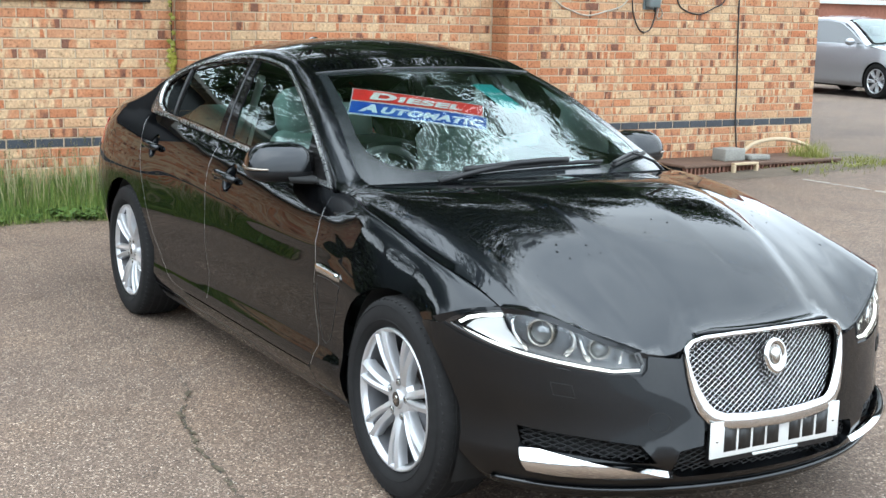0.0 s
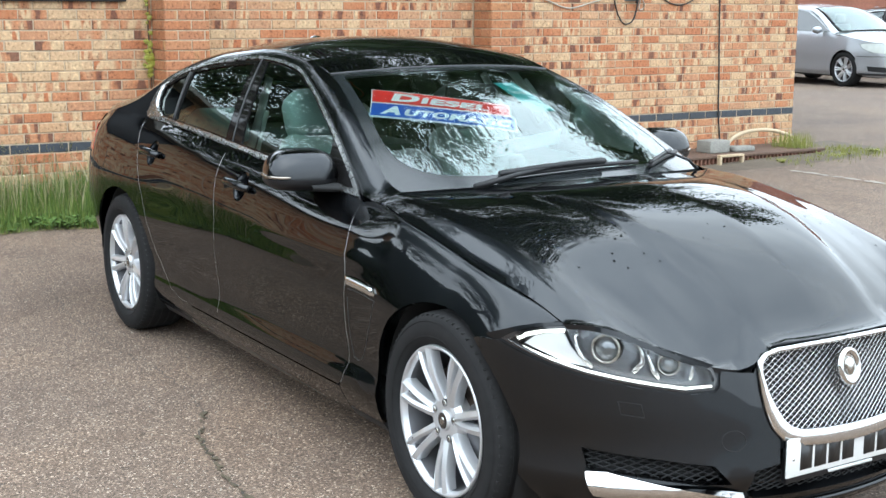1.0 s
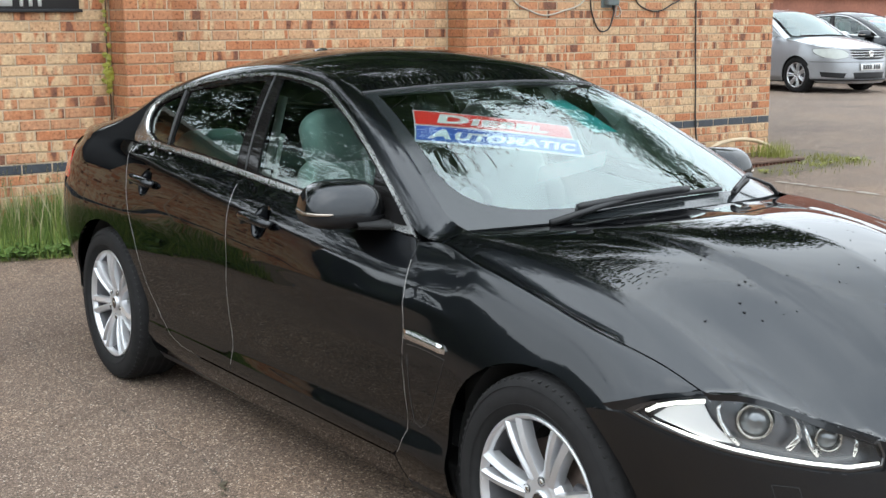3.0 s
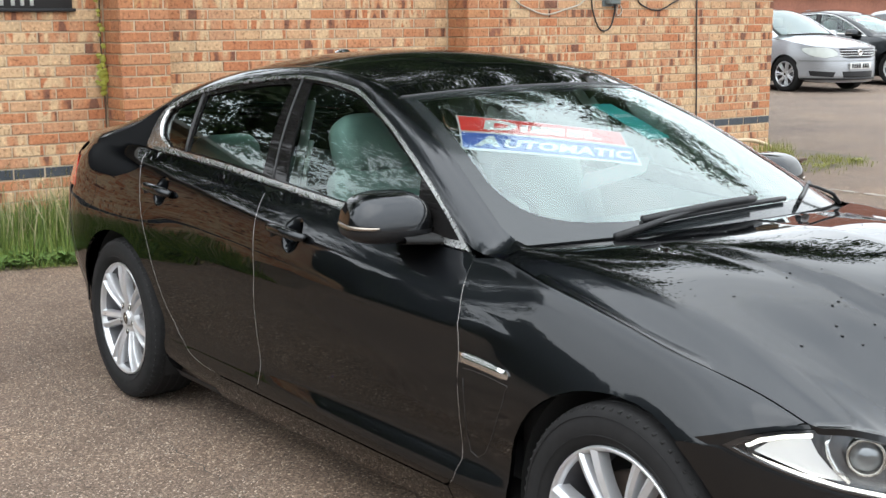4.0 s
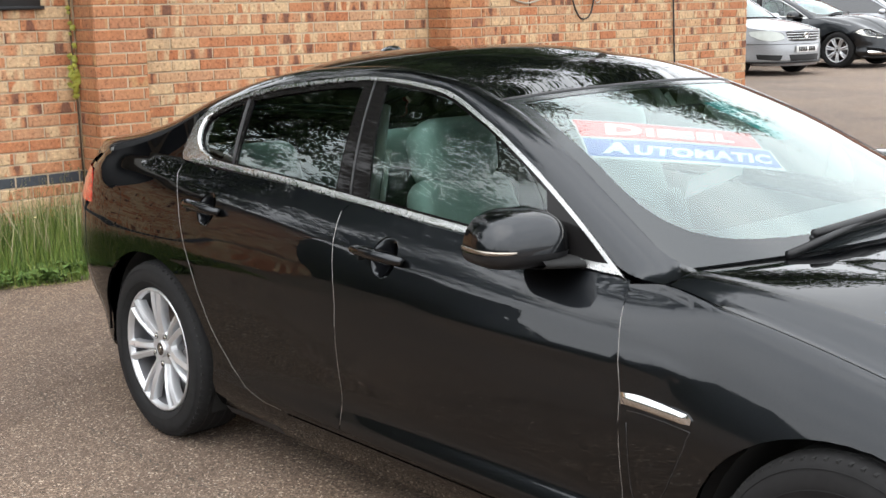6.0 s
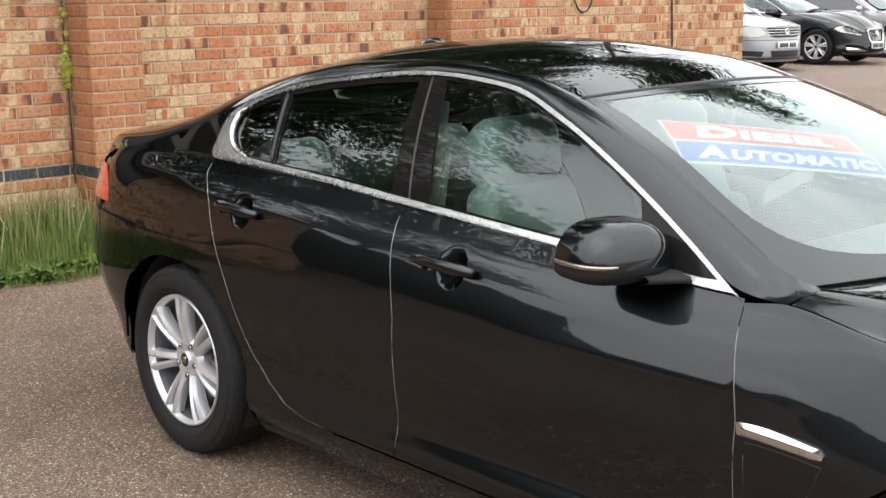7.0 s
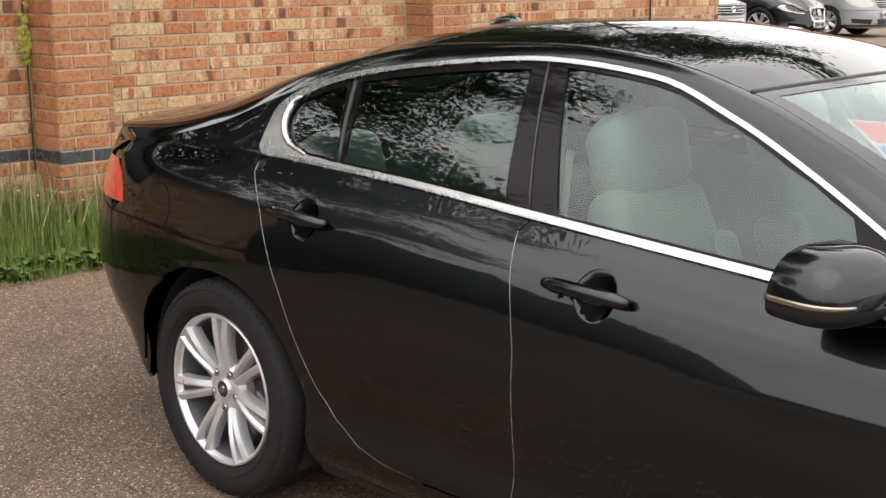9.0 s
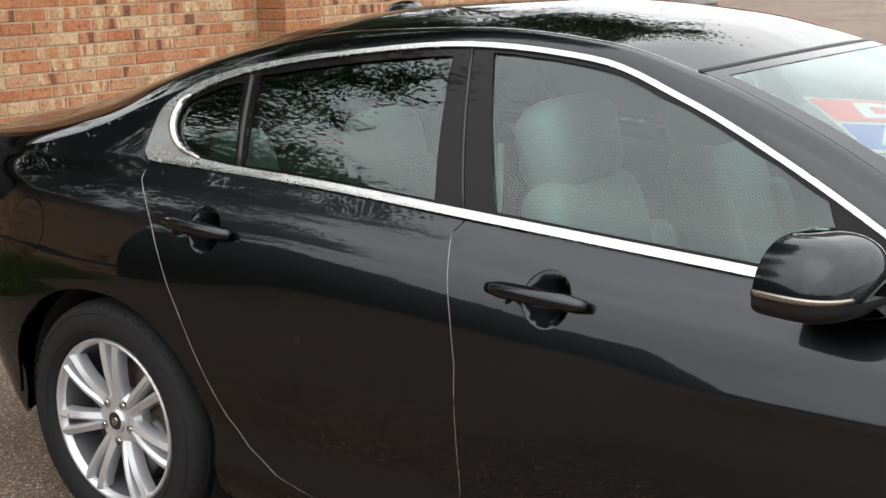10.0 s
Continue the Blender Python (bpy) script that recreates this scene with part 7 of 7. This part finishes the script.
def build_hatch():
    car = empty("silver_car")
    arches = [[(cx + 0.345 * math.cos(radians(195 - 210 * i / 22)), HATCH_R + 0.345 * math.sin(radians(195 - 210 * i / 22))) for i in range(23)] for cx in (1.29, -1.29)]
    body = [(1.80, hatch_edge(1.80)[1]), (1.65, hatch_edge(1.65)[1]), (1.45, hatch_edge(1.45)[1]), (1.25, hatch_edge(1.25)[1])] + [(1.0 - 0.25 * i, 0.925 + 0.008 * i) for i in range(13)] + [(-2.20, 1.0), (-2.30, 0.80), (-2.30, 0.40), (-2.20, 0.25), (-1.66, 0.24)]
    body += [(x, z) for x, z in arches[1] if z > 0.23] + [(-0.93, 0.22), (0.93, 0.20)] + [(x, z) for x, z in arches[0] if z > 0.23] + [(1.66, 0.26), (1.74, 0.55)]
    both_sides("body_side", sheet([body], hatch_side, 0.06, 0.012), SILVER_PAINT, car, "silver body side")
    nose_out = [(-t, z) for t, z in ((0, 0.785), (30, 0.785), (50, 0.785), (62, 0.79), (70, 0.80), (76, 0.5), (80, 0.30), (65, 0.20), (35, 0.185), (0, 0.18))]
    link("front_bumper", sheet([nose_out + [(-t, z) for t, z in reversed(nose_out)]], hatch_nose, 3.0, 0.012, 0.0, 60.0), SILVER_PAINT, car, "silver front bumper")
    hood = [(2.185, 0.0), (2.18, 0.20), (2.155, 0.36)] + [(x, hatch_edge(x)[0]) for x in (2.08, 1.98, 1.85, 1.70, 1.50, 1.25, 1.02)] + [(0.97, 0.70), (1.06, 0.45), (1.14, 0.0)]
    link("bonnet", sheet([hood + [(x, -y) for x, y in reversed(hood[1:-1])]], hatch_bonnet, 0.05, 0.015), SILVER_PAINT, car, "silver bonnet")
    rail = [(hx(k / 4), hz(k / 4)) for k in range(0, 17)]

    def cant2(k, v):
        b = Vector((hx(k), -hy(k), hz(k)))
        z0 = max(0.93, hz(k) - 0.05)
        a = Vector((hx(k), -hatch_flank(hx(k), z0), z0))
        return a.lerp(b, v) + Vector((0, -0.012, 0.012)) * 4 * v * (1 - v)
    both_sides("roof_side", sheet([[(5 * i / 40, 0.0) for i in range(41)] + [(5 - 5 * i / 40, 1.0) for i in range(41)]], cant2, 0.12, 0.01, 0.0, 1.0, flip=True), SILVER_PAINT, car)
    window = [(0.86, 0.965), (0.62, 1.08), (0.36, 1.21), (0.05, 1.335), (-0.30, 1.375), (-0.75, 1.37), (-1.15, 1.325), (-1.45, 1.20), (-1.56, 1.06), (-1.45, 1.0), (-0.4, 0.975)]
    both_sides("side_window", sheet([window], hatch_side, 0.06, 0.004, 0.004), GLOSS_BLACK, car, "dark side windows")
    full = [(0.95, 0.928), (0.70, 1.06), (0.40, 1.22), (0.06, 1.36), (-0.30, 1.40), (-0.75, 1.40), (-1.2, 1.36), (-1.55, 1.20), (-1.85, 1.05), (-1.9, 0.99), (-0.4, 0.95)]
    both_sides("window_frame", sheet([full], hatch_side, 0.06, 0.004, 0.0), SILVER_PAINT, car)

    def strip(k0, k1, w):
        return [(k0 + (k1 - k0) * i / 10, w) for i in range(11)] + [(k1 - (k1 - k0) * i / 10, -w) for i in range(11)]
    glass_ob = link("windscreen", sheet([strip(0.04, 0.94, 0.93)], hatch_top, 0.07, 0.0, 0.004, 1.0, flip=True), SCREEN_GLASS, car, "sky-lit windscreen")
    glass_ob.visible_shadow = False
    bm = bmesh.new()
    add_box(bm, -1.6, 0.92, -0.62, 0.62, 0.30, 0.955)
    part("cabin", bm, DASH, car)
    for x, y in ((-0.15, -0.36), (-0.15, 0.36)):
        bm = bmesh.new()
        add_box(bm, x - 0.10, x + 0.06, y - 0.22, y + 0.22, 0.95, 1.10, 0.04)
        add_box(bm, x - 0.08, x + 0.03, y - 0.12, y + 0.12, 1.13, 1.29, 0.04)
        part("front_seat", bm, DASH, car)
    link("roof", sheet([strip(1.0, 3.0, 1.0)], hatch_top, 0.1, 0.0, 0.0, 1.0, flip=True), SILVER_PAINT, car, "silver roof")
    link("rear_screen", sheet([strip(3.03, 3.95, 0.95)], hatch_top, 0.1, 0.0, 0.0, 1.0, flip=True), GLOSS_BLACK, car)
    link("boot_lid", sheet([strip(3.97, 5.0, 1.0)], hatch_top, 0.1, 0.0, 0.0, 1.0, flip=True), SILVER_PAINT, car)
    lamp = [(-71, 0.770), (-60, 0.790), (-45, 0.785), (-32, 0.755), (-27, 0.700), (-28, 0.640), (-40, 0.605), (-57, 0.635), (-68, 0.700)]
    both_sides("headlamp", sheet([lamp], hatch_nose, 2.0, 0.008, 0.004, 60.0), LAMP_FAR, car, "milky headlamp")
    for flip in (1, -1):
        bm = bmesh.new()
        tube(bm, [Vector(hatch_nose(a * flip, z)) for a, z in lamp + lamp[:1]], 0.006, 6)
        part("lamp_seal", bm, BLACK, car)
        bm = bmesh.new()
        tube(bm, [Vector((x, flip * (hatch_edge(x)[0] - 0.05), hatch_bonnet(x, hatch_edge(x)[0] - 0.05)[2])) for x in (1.05, 1.3, 1.6, 1.85, 2.0, 2.1)], 0.005, 6)
        part("bonnet_seam", bm, BLACK, car)
    bm = bmesh.new()
    tube(bm, [Vector(hatch_nose(-72 + 144 * i / 24, 0.245)) for i in range(25)], 0.022, 6)
    part("chin_strip", bm, BLACK, car)
    bm = bmesh.new()
    tube(bm, [Vector(hatch_nose(-74 + 148 * i / 24, 0.555)) for i in range(25)], 0.005, 6)
    part("bumper_seam", bm, BLACK, car)
    upper = [(-26, 0.765), (26, 0.765), (21, 0.615), (14, 0.595), (-14, 0.595), (-21, 0.615)]
    grille = link("grille", sheet([upper], hatch_nose, 2.0, 0.008, 0.003, 60.0), BLACK, car, "black grille with chrome bars")
    for z in (0.640, 0.685, 0.730):
        bm = bmesh.new()
        tube(bm, [Vector(hatch_nose(-25 + 50 * i / 12, z)) + Vector((0.006, 0, 0)) for i in range(13)], 0.007, 6)
        part("grille_bar", bm, CHROME, grille)
    bm = bmesh.new()
    lathe(bm, [(0.0, 0.0), (0.004, 0.03), (0.012, 0.042), (0.008, 0.055), (0.0, 0.058)], "x", 24, Vector(hatch_nose(0, 0.695)) + Vector((0.008, 0, 0)))
    part("round_badge", bm, CHROME, grille)
    low = [(-22, 0.375), (22, 0.375), (20, 0.27), (-20, 0.27)]
    link("lower_intake", sheet([low], hatch_nose, 2.0, 0.008, 0.003, 60.0), BLACK, car)
    fog = [(-30, 0.365), (-62, 0.385), (-60, 0.30), (-33, 0.275)]
    for ob in both_sides("fog_intake", sheet([fog], hatch_nose, 2.0, 0.008, 0.003, 60.0), BLACK, car):
        pass
    bm = bmesh.new()
    px = hatch_nose(0, 0.47)[0] + 0.006
    add_box(bm, px, px + 0.008, -0.26, 0.26, 0.415, 0.525, 0.002)
    number = part("number_plate", bm, PLATE_WHITE, car, "white number plate with dark bars")
    y = -0.21
    for w in [0.046] * 4 + [-0.022] + [0.046] * 3:
        if w > 0:
            bm = bmesh.new()
            add_box(bm, px + 0.008, px + 0.010, y, y + w, 0.431, 0.509)
            part("plate_bar", bm, PLATE_INK, number)
        y += abs(w) + 0.0105
    for flip in (1, -1):
        bm = bmesh.new()
        bmesh.ops.create_uvsphere(bm, u_segments=14, v_segments=10, radius=1)
        for v in bm.verts:
            v.co = Vector((0.66 + 0.07 * max(v.co.x, -0.4), -flip * (0.95 + 0.11 * v.co.y), 1.0 + 0.065 * v.co.z))
        part("door_mirror", bm, SILVER_PAINT, car, "silver door mirror")
    wheel = wheel_parts("car_wheel")
    wheel.parent = car
    wheel.matrix_basis = pose(1.29, -0.765, HATCH_R) @ Matrix.Diagonal((0.94, 0.92, 0.94, 1))
    for x, y, turn in ((-1.29, -0.765, 0), (1.29, 0.765, 180), (-1.29, 0.765, 180)):
        other = copy_thing(wheel, pose(x, y, HATCH_R, 0, 30, turn))
        other.parent = car
    bm = bmesh.new()
    add_box(bm, -2.15, 1.9, -0.62, 0.62, 0.18, 0.62)
    add_box(bm, -0.95, 0.95, -0.80, 0.80, 0.18, 0.9)
    part("underside", bm, DARK, car)
    return car


hatch = build_hatch()
hatch.matrix_basis = pose(-12.60, 16.70, ground_z(-12, 16.3), 0, 0, -6)
tagged(hatch, "silver car parked across the yard", "car", "cars parked across the yard")
far_saloon = copy_thing(saloon, pose(-12.80, 19.56, ground_z(-12, 19), 0, 0, 4))
tagged(far_saloon, "black saloon parked beside the silver car", "car", "cars parked across the yard")
far_hatch = copy_thing(hatch, pose(-12.9, 22.7, ground_z(-12, 22), 0, 0, 4))
tagged(far_hatch, "silver car parked beyond the black saloon", "car", "cars parked across the yard")

# ---- buildings that close the yard ----
FAR_BRICK = material("far_red_brick", (0.222, 0.089, 0.056), 0.9, vary=0.3, grain=14)
HEDGE = material("dark_hedge", (0.026, 0.041, 0.013), 0.8, vary=0.4, grain=6)
bm = bmesh.new()
add_box(bm, -21.0, -20.0, 8.0, 60.0, -0.2, 5.2)
far_wall = tagged(part("wall_north", bm, FAR_BRICK, flat=True), kind="structure")
bm = bmesh.new()
add_box(bm, -20.0, -19.9, 8.0, 60.0, 2.02, 2.14)
tagged(part("trim", bm, WHITE_TRIM, flat=True), kind="structure")
bm = bmesh.new()
add_box(bm, -16.0, 30.0, -17.6, -17.0, -0.2, 1.5)
tagged(part("wall_south", bm, FAR_BRICK, flat=True), kind="structure")
# added unseen wall, low and white to lighten the bumper's reflection
bm = bmesh.new()
add_box(bm, 27.0, 27.6, -17.0, 40.0, -0.2, 1.1)
tagged(part("wall_east", bm, WHITE_TRIM, flat=True), kind="structure")


def leaf_bank(count, place, small, large, seed):
    """A bank of loose leaves; place draws one spot."""
    rng = random.Random(seed)
    verts, faces = [], []
    for _ in range(count):
        c = place(rng)
        a = Vector((rng.gauss(0, 1), rng.gauss(0, 1), rng.gauss(0, 1))).normalized()
        b = a.cross(Vector((rng.gauss(0, 1), rng.gauss(0, 1), rng.gauss(0, 1)))).normalized()
        r, k = rng.uniform(small, large), len(verts)
        verts += [c - a * r, c + b * r * 0.6, c + a * r, c - b * r * 0.6]
        faces.append((k, k + 1, k + 2, k + 3))
    mesh = bpy.data.meshes.new("hedge")
    mesh.from_pydata(verts, [], faces)
    return mesh


def south_spot(rng):
    x = rng.uniform(-16, 30)
    return Vector((x, rng.uniform(-16.9, -15.2), rng.random() ** 0.8 * 3.6 * (0.55 + 0.40 * noise.noise(Vector((x * 0.35, 0, 4))))))


def west_spot(rng):
    y = rng.uniform(-16.5, -4.5)
    h = 2.35 + 0.4 * noise.noise(Vector((y * 0.5, 0, 9)))
    return Vector((rng.uniform(-6.5, -5.3) - 0.2 * noise.noise(Vector((0, y, 3))), y, rng.random() ** 0.85 * h))


tagged(link("hedge", leaf_bank(26000, south_spot, 0.08, 0.16, 17), HEDGE, flat=True), "dark green hedge along the yard", "hedge", kind="stuff")
tagged(link("hedge", leaf_bank(34000, west_spot, 0.05, 0.10, 18), HEDGE, flat=True), "tall dark hedge beyond the brick wall", "hedge", kind="stuff")

# ---- bricks, last ----
def brick_material(name, cream, red, dark, cream_share, base_mix):
    """Fletton bricks: red to pink faces, banded across with cream and burnt brown."""
    mat = bpy.data.materials.new(name)
    mat.use_nodes = True
    nodes, links = mat.node_tree.nodes, mat.node_tree.links
    b = nodes["Principled BSDF"]
    info, geo, co = nodes.new("ShaderNodeObjectInfo"), nodes.new("ShaderNodeNewGeometry"), nodes.new("ShaderNodeTexCoord")
    add = nodes.new("ShaderNodeMath")
    add.operation = "ADD"
    links.new(info.outputs["Random"], add.inputs[0]), links.new(geo.outputs["Random Per Island"], add.inputs[1])
    rnd = nodes.new("ShaderNodeMath")
    rnd.operation = "FRACT"
    links.new(add.outputs[0], rnd.inputs[0])

    def spin(k):
        m = nodes.new("ShaderNodeMath")
        m.operation = "MULTIPLY"
        m.inputs[1].default_value = k
        links.new(rnd.outputs[0], m.inputs[0])
        f = nodes.new("ShaderNodeMath")
        f.operation = "FRACT"
        links.new(m.outputs[0], f.inputs[0])
        return f.outputs[0]
    shift = nodes.new("ShaderNodeVectorMath")
    shift.operation = "SCALE"
    shift.inputs[0].default_value = (31.0, 57.0, 23.0)
    links.new(rnd.outputs[0], shift.inputs["Scale"])
    place = nodes.new("ShaderNodeVectorMath")
    place.operation = "ADD"
    links.new(co.outputs["Object"], place.inputs[0]), links.new(shift.outputs[0], place.inputs[1])
    stretch = nodes.new("ShaderNodeMapping")
    stretch.inputs["Scale"].default_value = (1.0, 1.0, 0.22)
    links.new(place.outputs[0], stretch.inputs["Vector"])
    band = nodes.new("ShaderNodeTexNoise")
    band.inputs["Scale"].default_value, band.inputs["Detail"].default_value, band.inputs["Roughness"].default_value = 9.5, 2.0, 0.35
    links.new(stretch.outputs[0], band.inputs["Vector"])

    def ramp(src, *stops):
        r = nodes.new("ShaderNodeValToRGB")
        while len(r.color_ramp.elements) < len(stops):
            r.color_ramp.elements.new(0.5)
        for e, (p, c) in zip(r.color_ramp.elements, stops):
            e.position, e.color = p, (*c, 1)
        links.new(src, r.inputs["Fac"])
        return r.outputs["Color"]

    def mix(kind, fac, a, c):
        m = nodes.new("ShaderNodeMixRGB")
        m.blend_type = kind
        if isinstance(fac, float):
            m.inputs[0].default_value = fac
        else:
            links.new(fac, m.inputs[0])
        links.new(a, m.inputs[1]), links.new(c, m.inputs[2])
        return m.outputs[0]
    plain = ramp(spin(7.0), (0.0, red[0]), (0.35, red[1]), (0.7, red[2]), (1.0, red[3]))
    banded = ramp(band.outputs["Fac"], (0.36, dark), (0.41, red[1]), (0.51, red[2]), (0.565, cream), (0.63, cream), (0.665, red[0]))
    chance = ramp(spin(13.0), (base_mix, (0.08, 0.08, 0.08)), (base_mix + 0.04, (0.92, 0.92, 0.92)))
    colour = mix("MIX", chance, plain, banded)
    pale = ramp(spin(29.0), (cream_share, (0, 0, 0)), (cream_share + 0.02, (0.8, 0.8, 0.8)))
    creamy = nodes.new("ShaderNodeRGB")
    creamy.outputs[0].default_value = (*cream, 1)
    colour = mix("MIX", pale, colour, creamy.outputs[0])
    fine = nodes.new("ShaderNodeTexNoise")
    fine.inputs["Scale"].default_value, fine.inputs["Detail"].default_value = 45.0, 6.0
    links.new(place.outputs[0], fine.inputs["Vector"])
    speck = ramp(fine.outputs["Fac"], (0.30, (0.48, 0.46, 0.44)), (0.43, (0.93, 0.92, 0.91)), (0.58, (1.05, 1.05, 1.04)), (0.74, (1.42, 1.40, 1.36)))
    colour = mix("MULTIPLY", 1.0, colour, speck)
    links.new(colour, b.inputs["Base Color"])
    b.inputs["Roughness"].default_value = 0.9
    bump = nodes.new("ShaderNodeBump")
    bump.inputs["Strength"].default_value, bump.inputs["Distance"].default_value = 0.6, 0.006
    links.new(fine.outputs["Fac"], bump.inputs["Height"]), links.new(bump.outputs[0], b.inputs["Normal"])
    return mat


WALL_BRICK = brick_material("mixed_fletton_brick", (0.475, 0.335, 0.195), [(0.335, 0.118, 0.050), (0.385, 0.160, 0.073), (0.375, 0.200, 0.110), (0.440, 0.275, 0.150)], (0.128, 0.052, 0.032), 0.83, 0.38)
PIER_BRICK = brick_material("orange_pier_brick", (0.372, 0.204, 0.092), [(0.314, 0.117, 0.050), (0.342, 0.144, 0.063), (0.314, 0.133, 0.065), (0.366, 0.170, 0.081)], (0.164, 0.064, 0.040), 0.97, 0.74)
BLUE_BRICK = material("blue_engineering_brick", (0.033, 0.038, 0.046), 0.55, vary=0.3, grain=18, bump=0.25)


def brick_mesh(length, mat):
    """One brick, its face towards +x, centred on the face; slightly worn arrises."""
    mesh = bpy.data.meshes.new("brick")
    l, h, d, c = length / 2, (COURSE - JOINT) / 2, 0.05, 0.004
    back = [(-d, -l, -h), (-d, l, -h), (-d, l, h), (-d, -l, h)]
    rim = [(-c, -l, -h), (-c, l, -h), (-c, l, h), (-c, -l, h)]
    face = [(0, -l + c, -h + c), (0, l - c, -h + c), (0, l - c, h - c), (0, -l + c, h - c)]
    mesh.from_pydata(back + rim + face, [], [(i, (i + 1) % 4, 4 + (i + 1) % 4, 4 + i) for i in range(4)] + [(4 + i, 4 + (i + 1) % 4, 8 + (i + 1) % 4, 8 + i) for i in range(4)] + [(8, 9, 10, 11)])
    mesh.materials.append(mat)
    return mesh


SIZES = {}


def shared(length, mat):
    key = (round(length / 0.02), mat.name)
    if key not in SIZES:
        SIZES[key] = brick_mesh(length, mat)
    return SIZES[key]


laid, rest = [0], {}
rng = random.Random(2)
BAND_ROW = 6


def course(x, y0, y1, row, face, mat, singly):
    """A course between two ends; face +x (0) or -y (-90)."""
    z = 0.528 - COURSE / 2 + (row - BAND_ROW) * COURSE
    run = y1 - y0
    half = (row % 2) * BRICK_L / 2
    at = -half
    while at < run - 0.02:
        a, b = max(at, 0.0), min(at + BRICK_L, run)
        step = BRICK_L
        at += step
        if b - a < 0.035:
            continue
        length = b - a - JOINT
        m = BLUE_BRICK if row == BAND_ROW else mat
        mid = y0 + (a + b) / 2
        out = rng.uniform(-0.0025, 0.003)
        if face == 0:
            where = Matrix.Translation((x + out, mid, z)) @ Matrix.Rotation(rng.uniform(-0.008, 0.008), 4, "X") @ Matrix.Rotation(rng.uniform(-0.008, 0.008), 4, "Z")
        else:
            where = Matrix.Translation((mid, x - out, z)) @ Matrix.Rotation(radians(-90), 4, "Z")
        if singly(z, mid) and laid[0] < 300:
            ob = new("brick", shared(length, m))
            ob.parent = wall_west
            ob.matrix_basis = where
            laid[0] += 1
        else:
            verts, faces = rest.setdefault(m.name, ([], []))
            src = shared(length, m)
            k = len(verts)
            verts.extend(where @ v.co for v in src.vertices)
            faces.extend([i + k for i in p.vertices] for p in src.polygons)


ROWS = range(0, int((TOP_Z - 0.528) / COURSE) + BAND_ROW + 1)
for row in ROWS:
    low = 0.40 < 0.528 + (row - BAND_ROW) * COURSE < 1.75
    course(-5.386, -3.1, 0.71, row, 0, WALL_BRICK, lambda z, y: low and y > -0.9)
    course(-5.10, 0.71, 1.085, row, 0, PIER_BRICK, lambda z, y: low)
    course(0.71, -5.386, -5.10, row, -90, PIER_BRICK, lambda z, y: low)
    course(-5.386, 1.085, 3.765, row, 0, WALL_BRICK, lambda z, y: low and y < 1.9 and z > 0.8)
    course(-5.10, 3.765, 4.14, row, 0, PIER_BRICK, lambda z, y: False)
    course(3.765, -5.386, -5.10, row, -90, PIER_BRICK, lambda z, y: False)
    course(-5.28, 4.14, 7.87, row, 0, WALL_BRICK, lambda z, y: False)
for row in ROWS:
    course(-5.386, -4.5, -3.1, row, 0, WALL_BRICK, lambda z, y: False)
for key, (verts, faces) in rest.items():
    mesh = bpy.data.meshes.new("brickwork")
    mesh.from_pydata(verts, [], faces)
    mesh.materials.append(bpy.data.materials[key])
    ob = new("brickwork", mesh)
    ob.parent = wall_west
    ob["kind"] = "stuff"
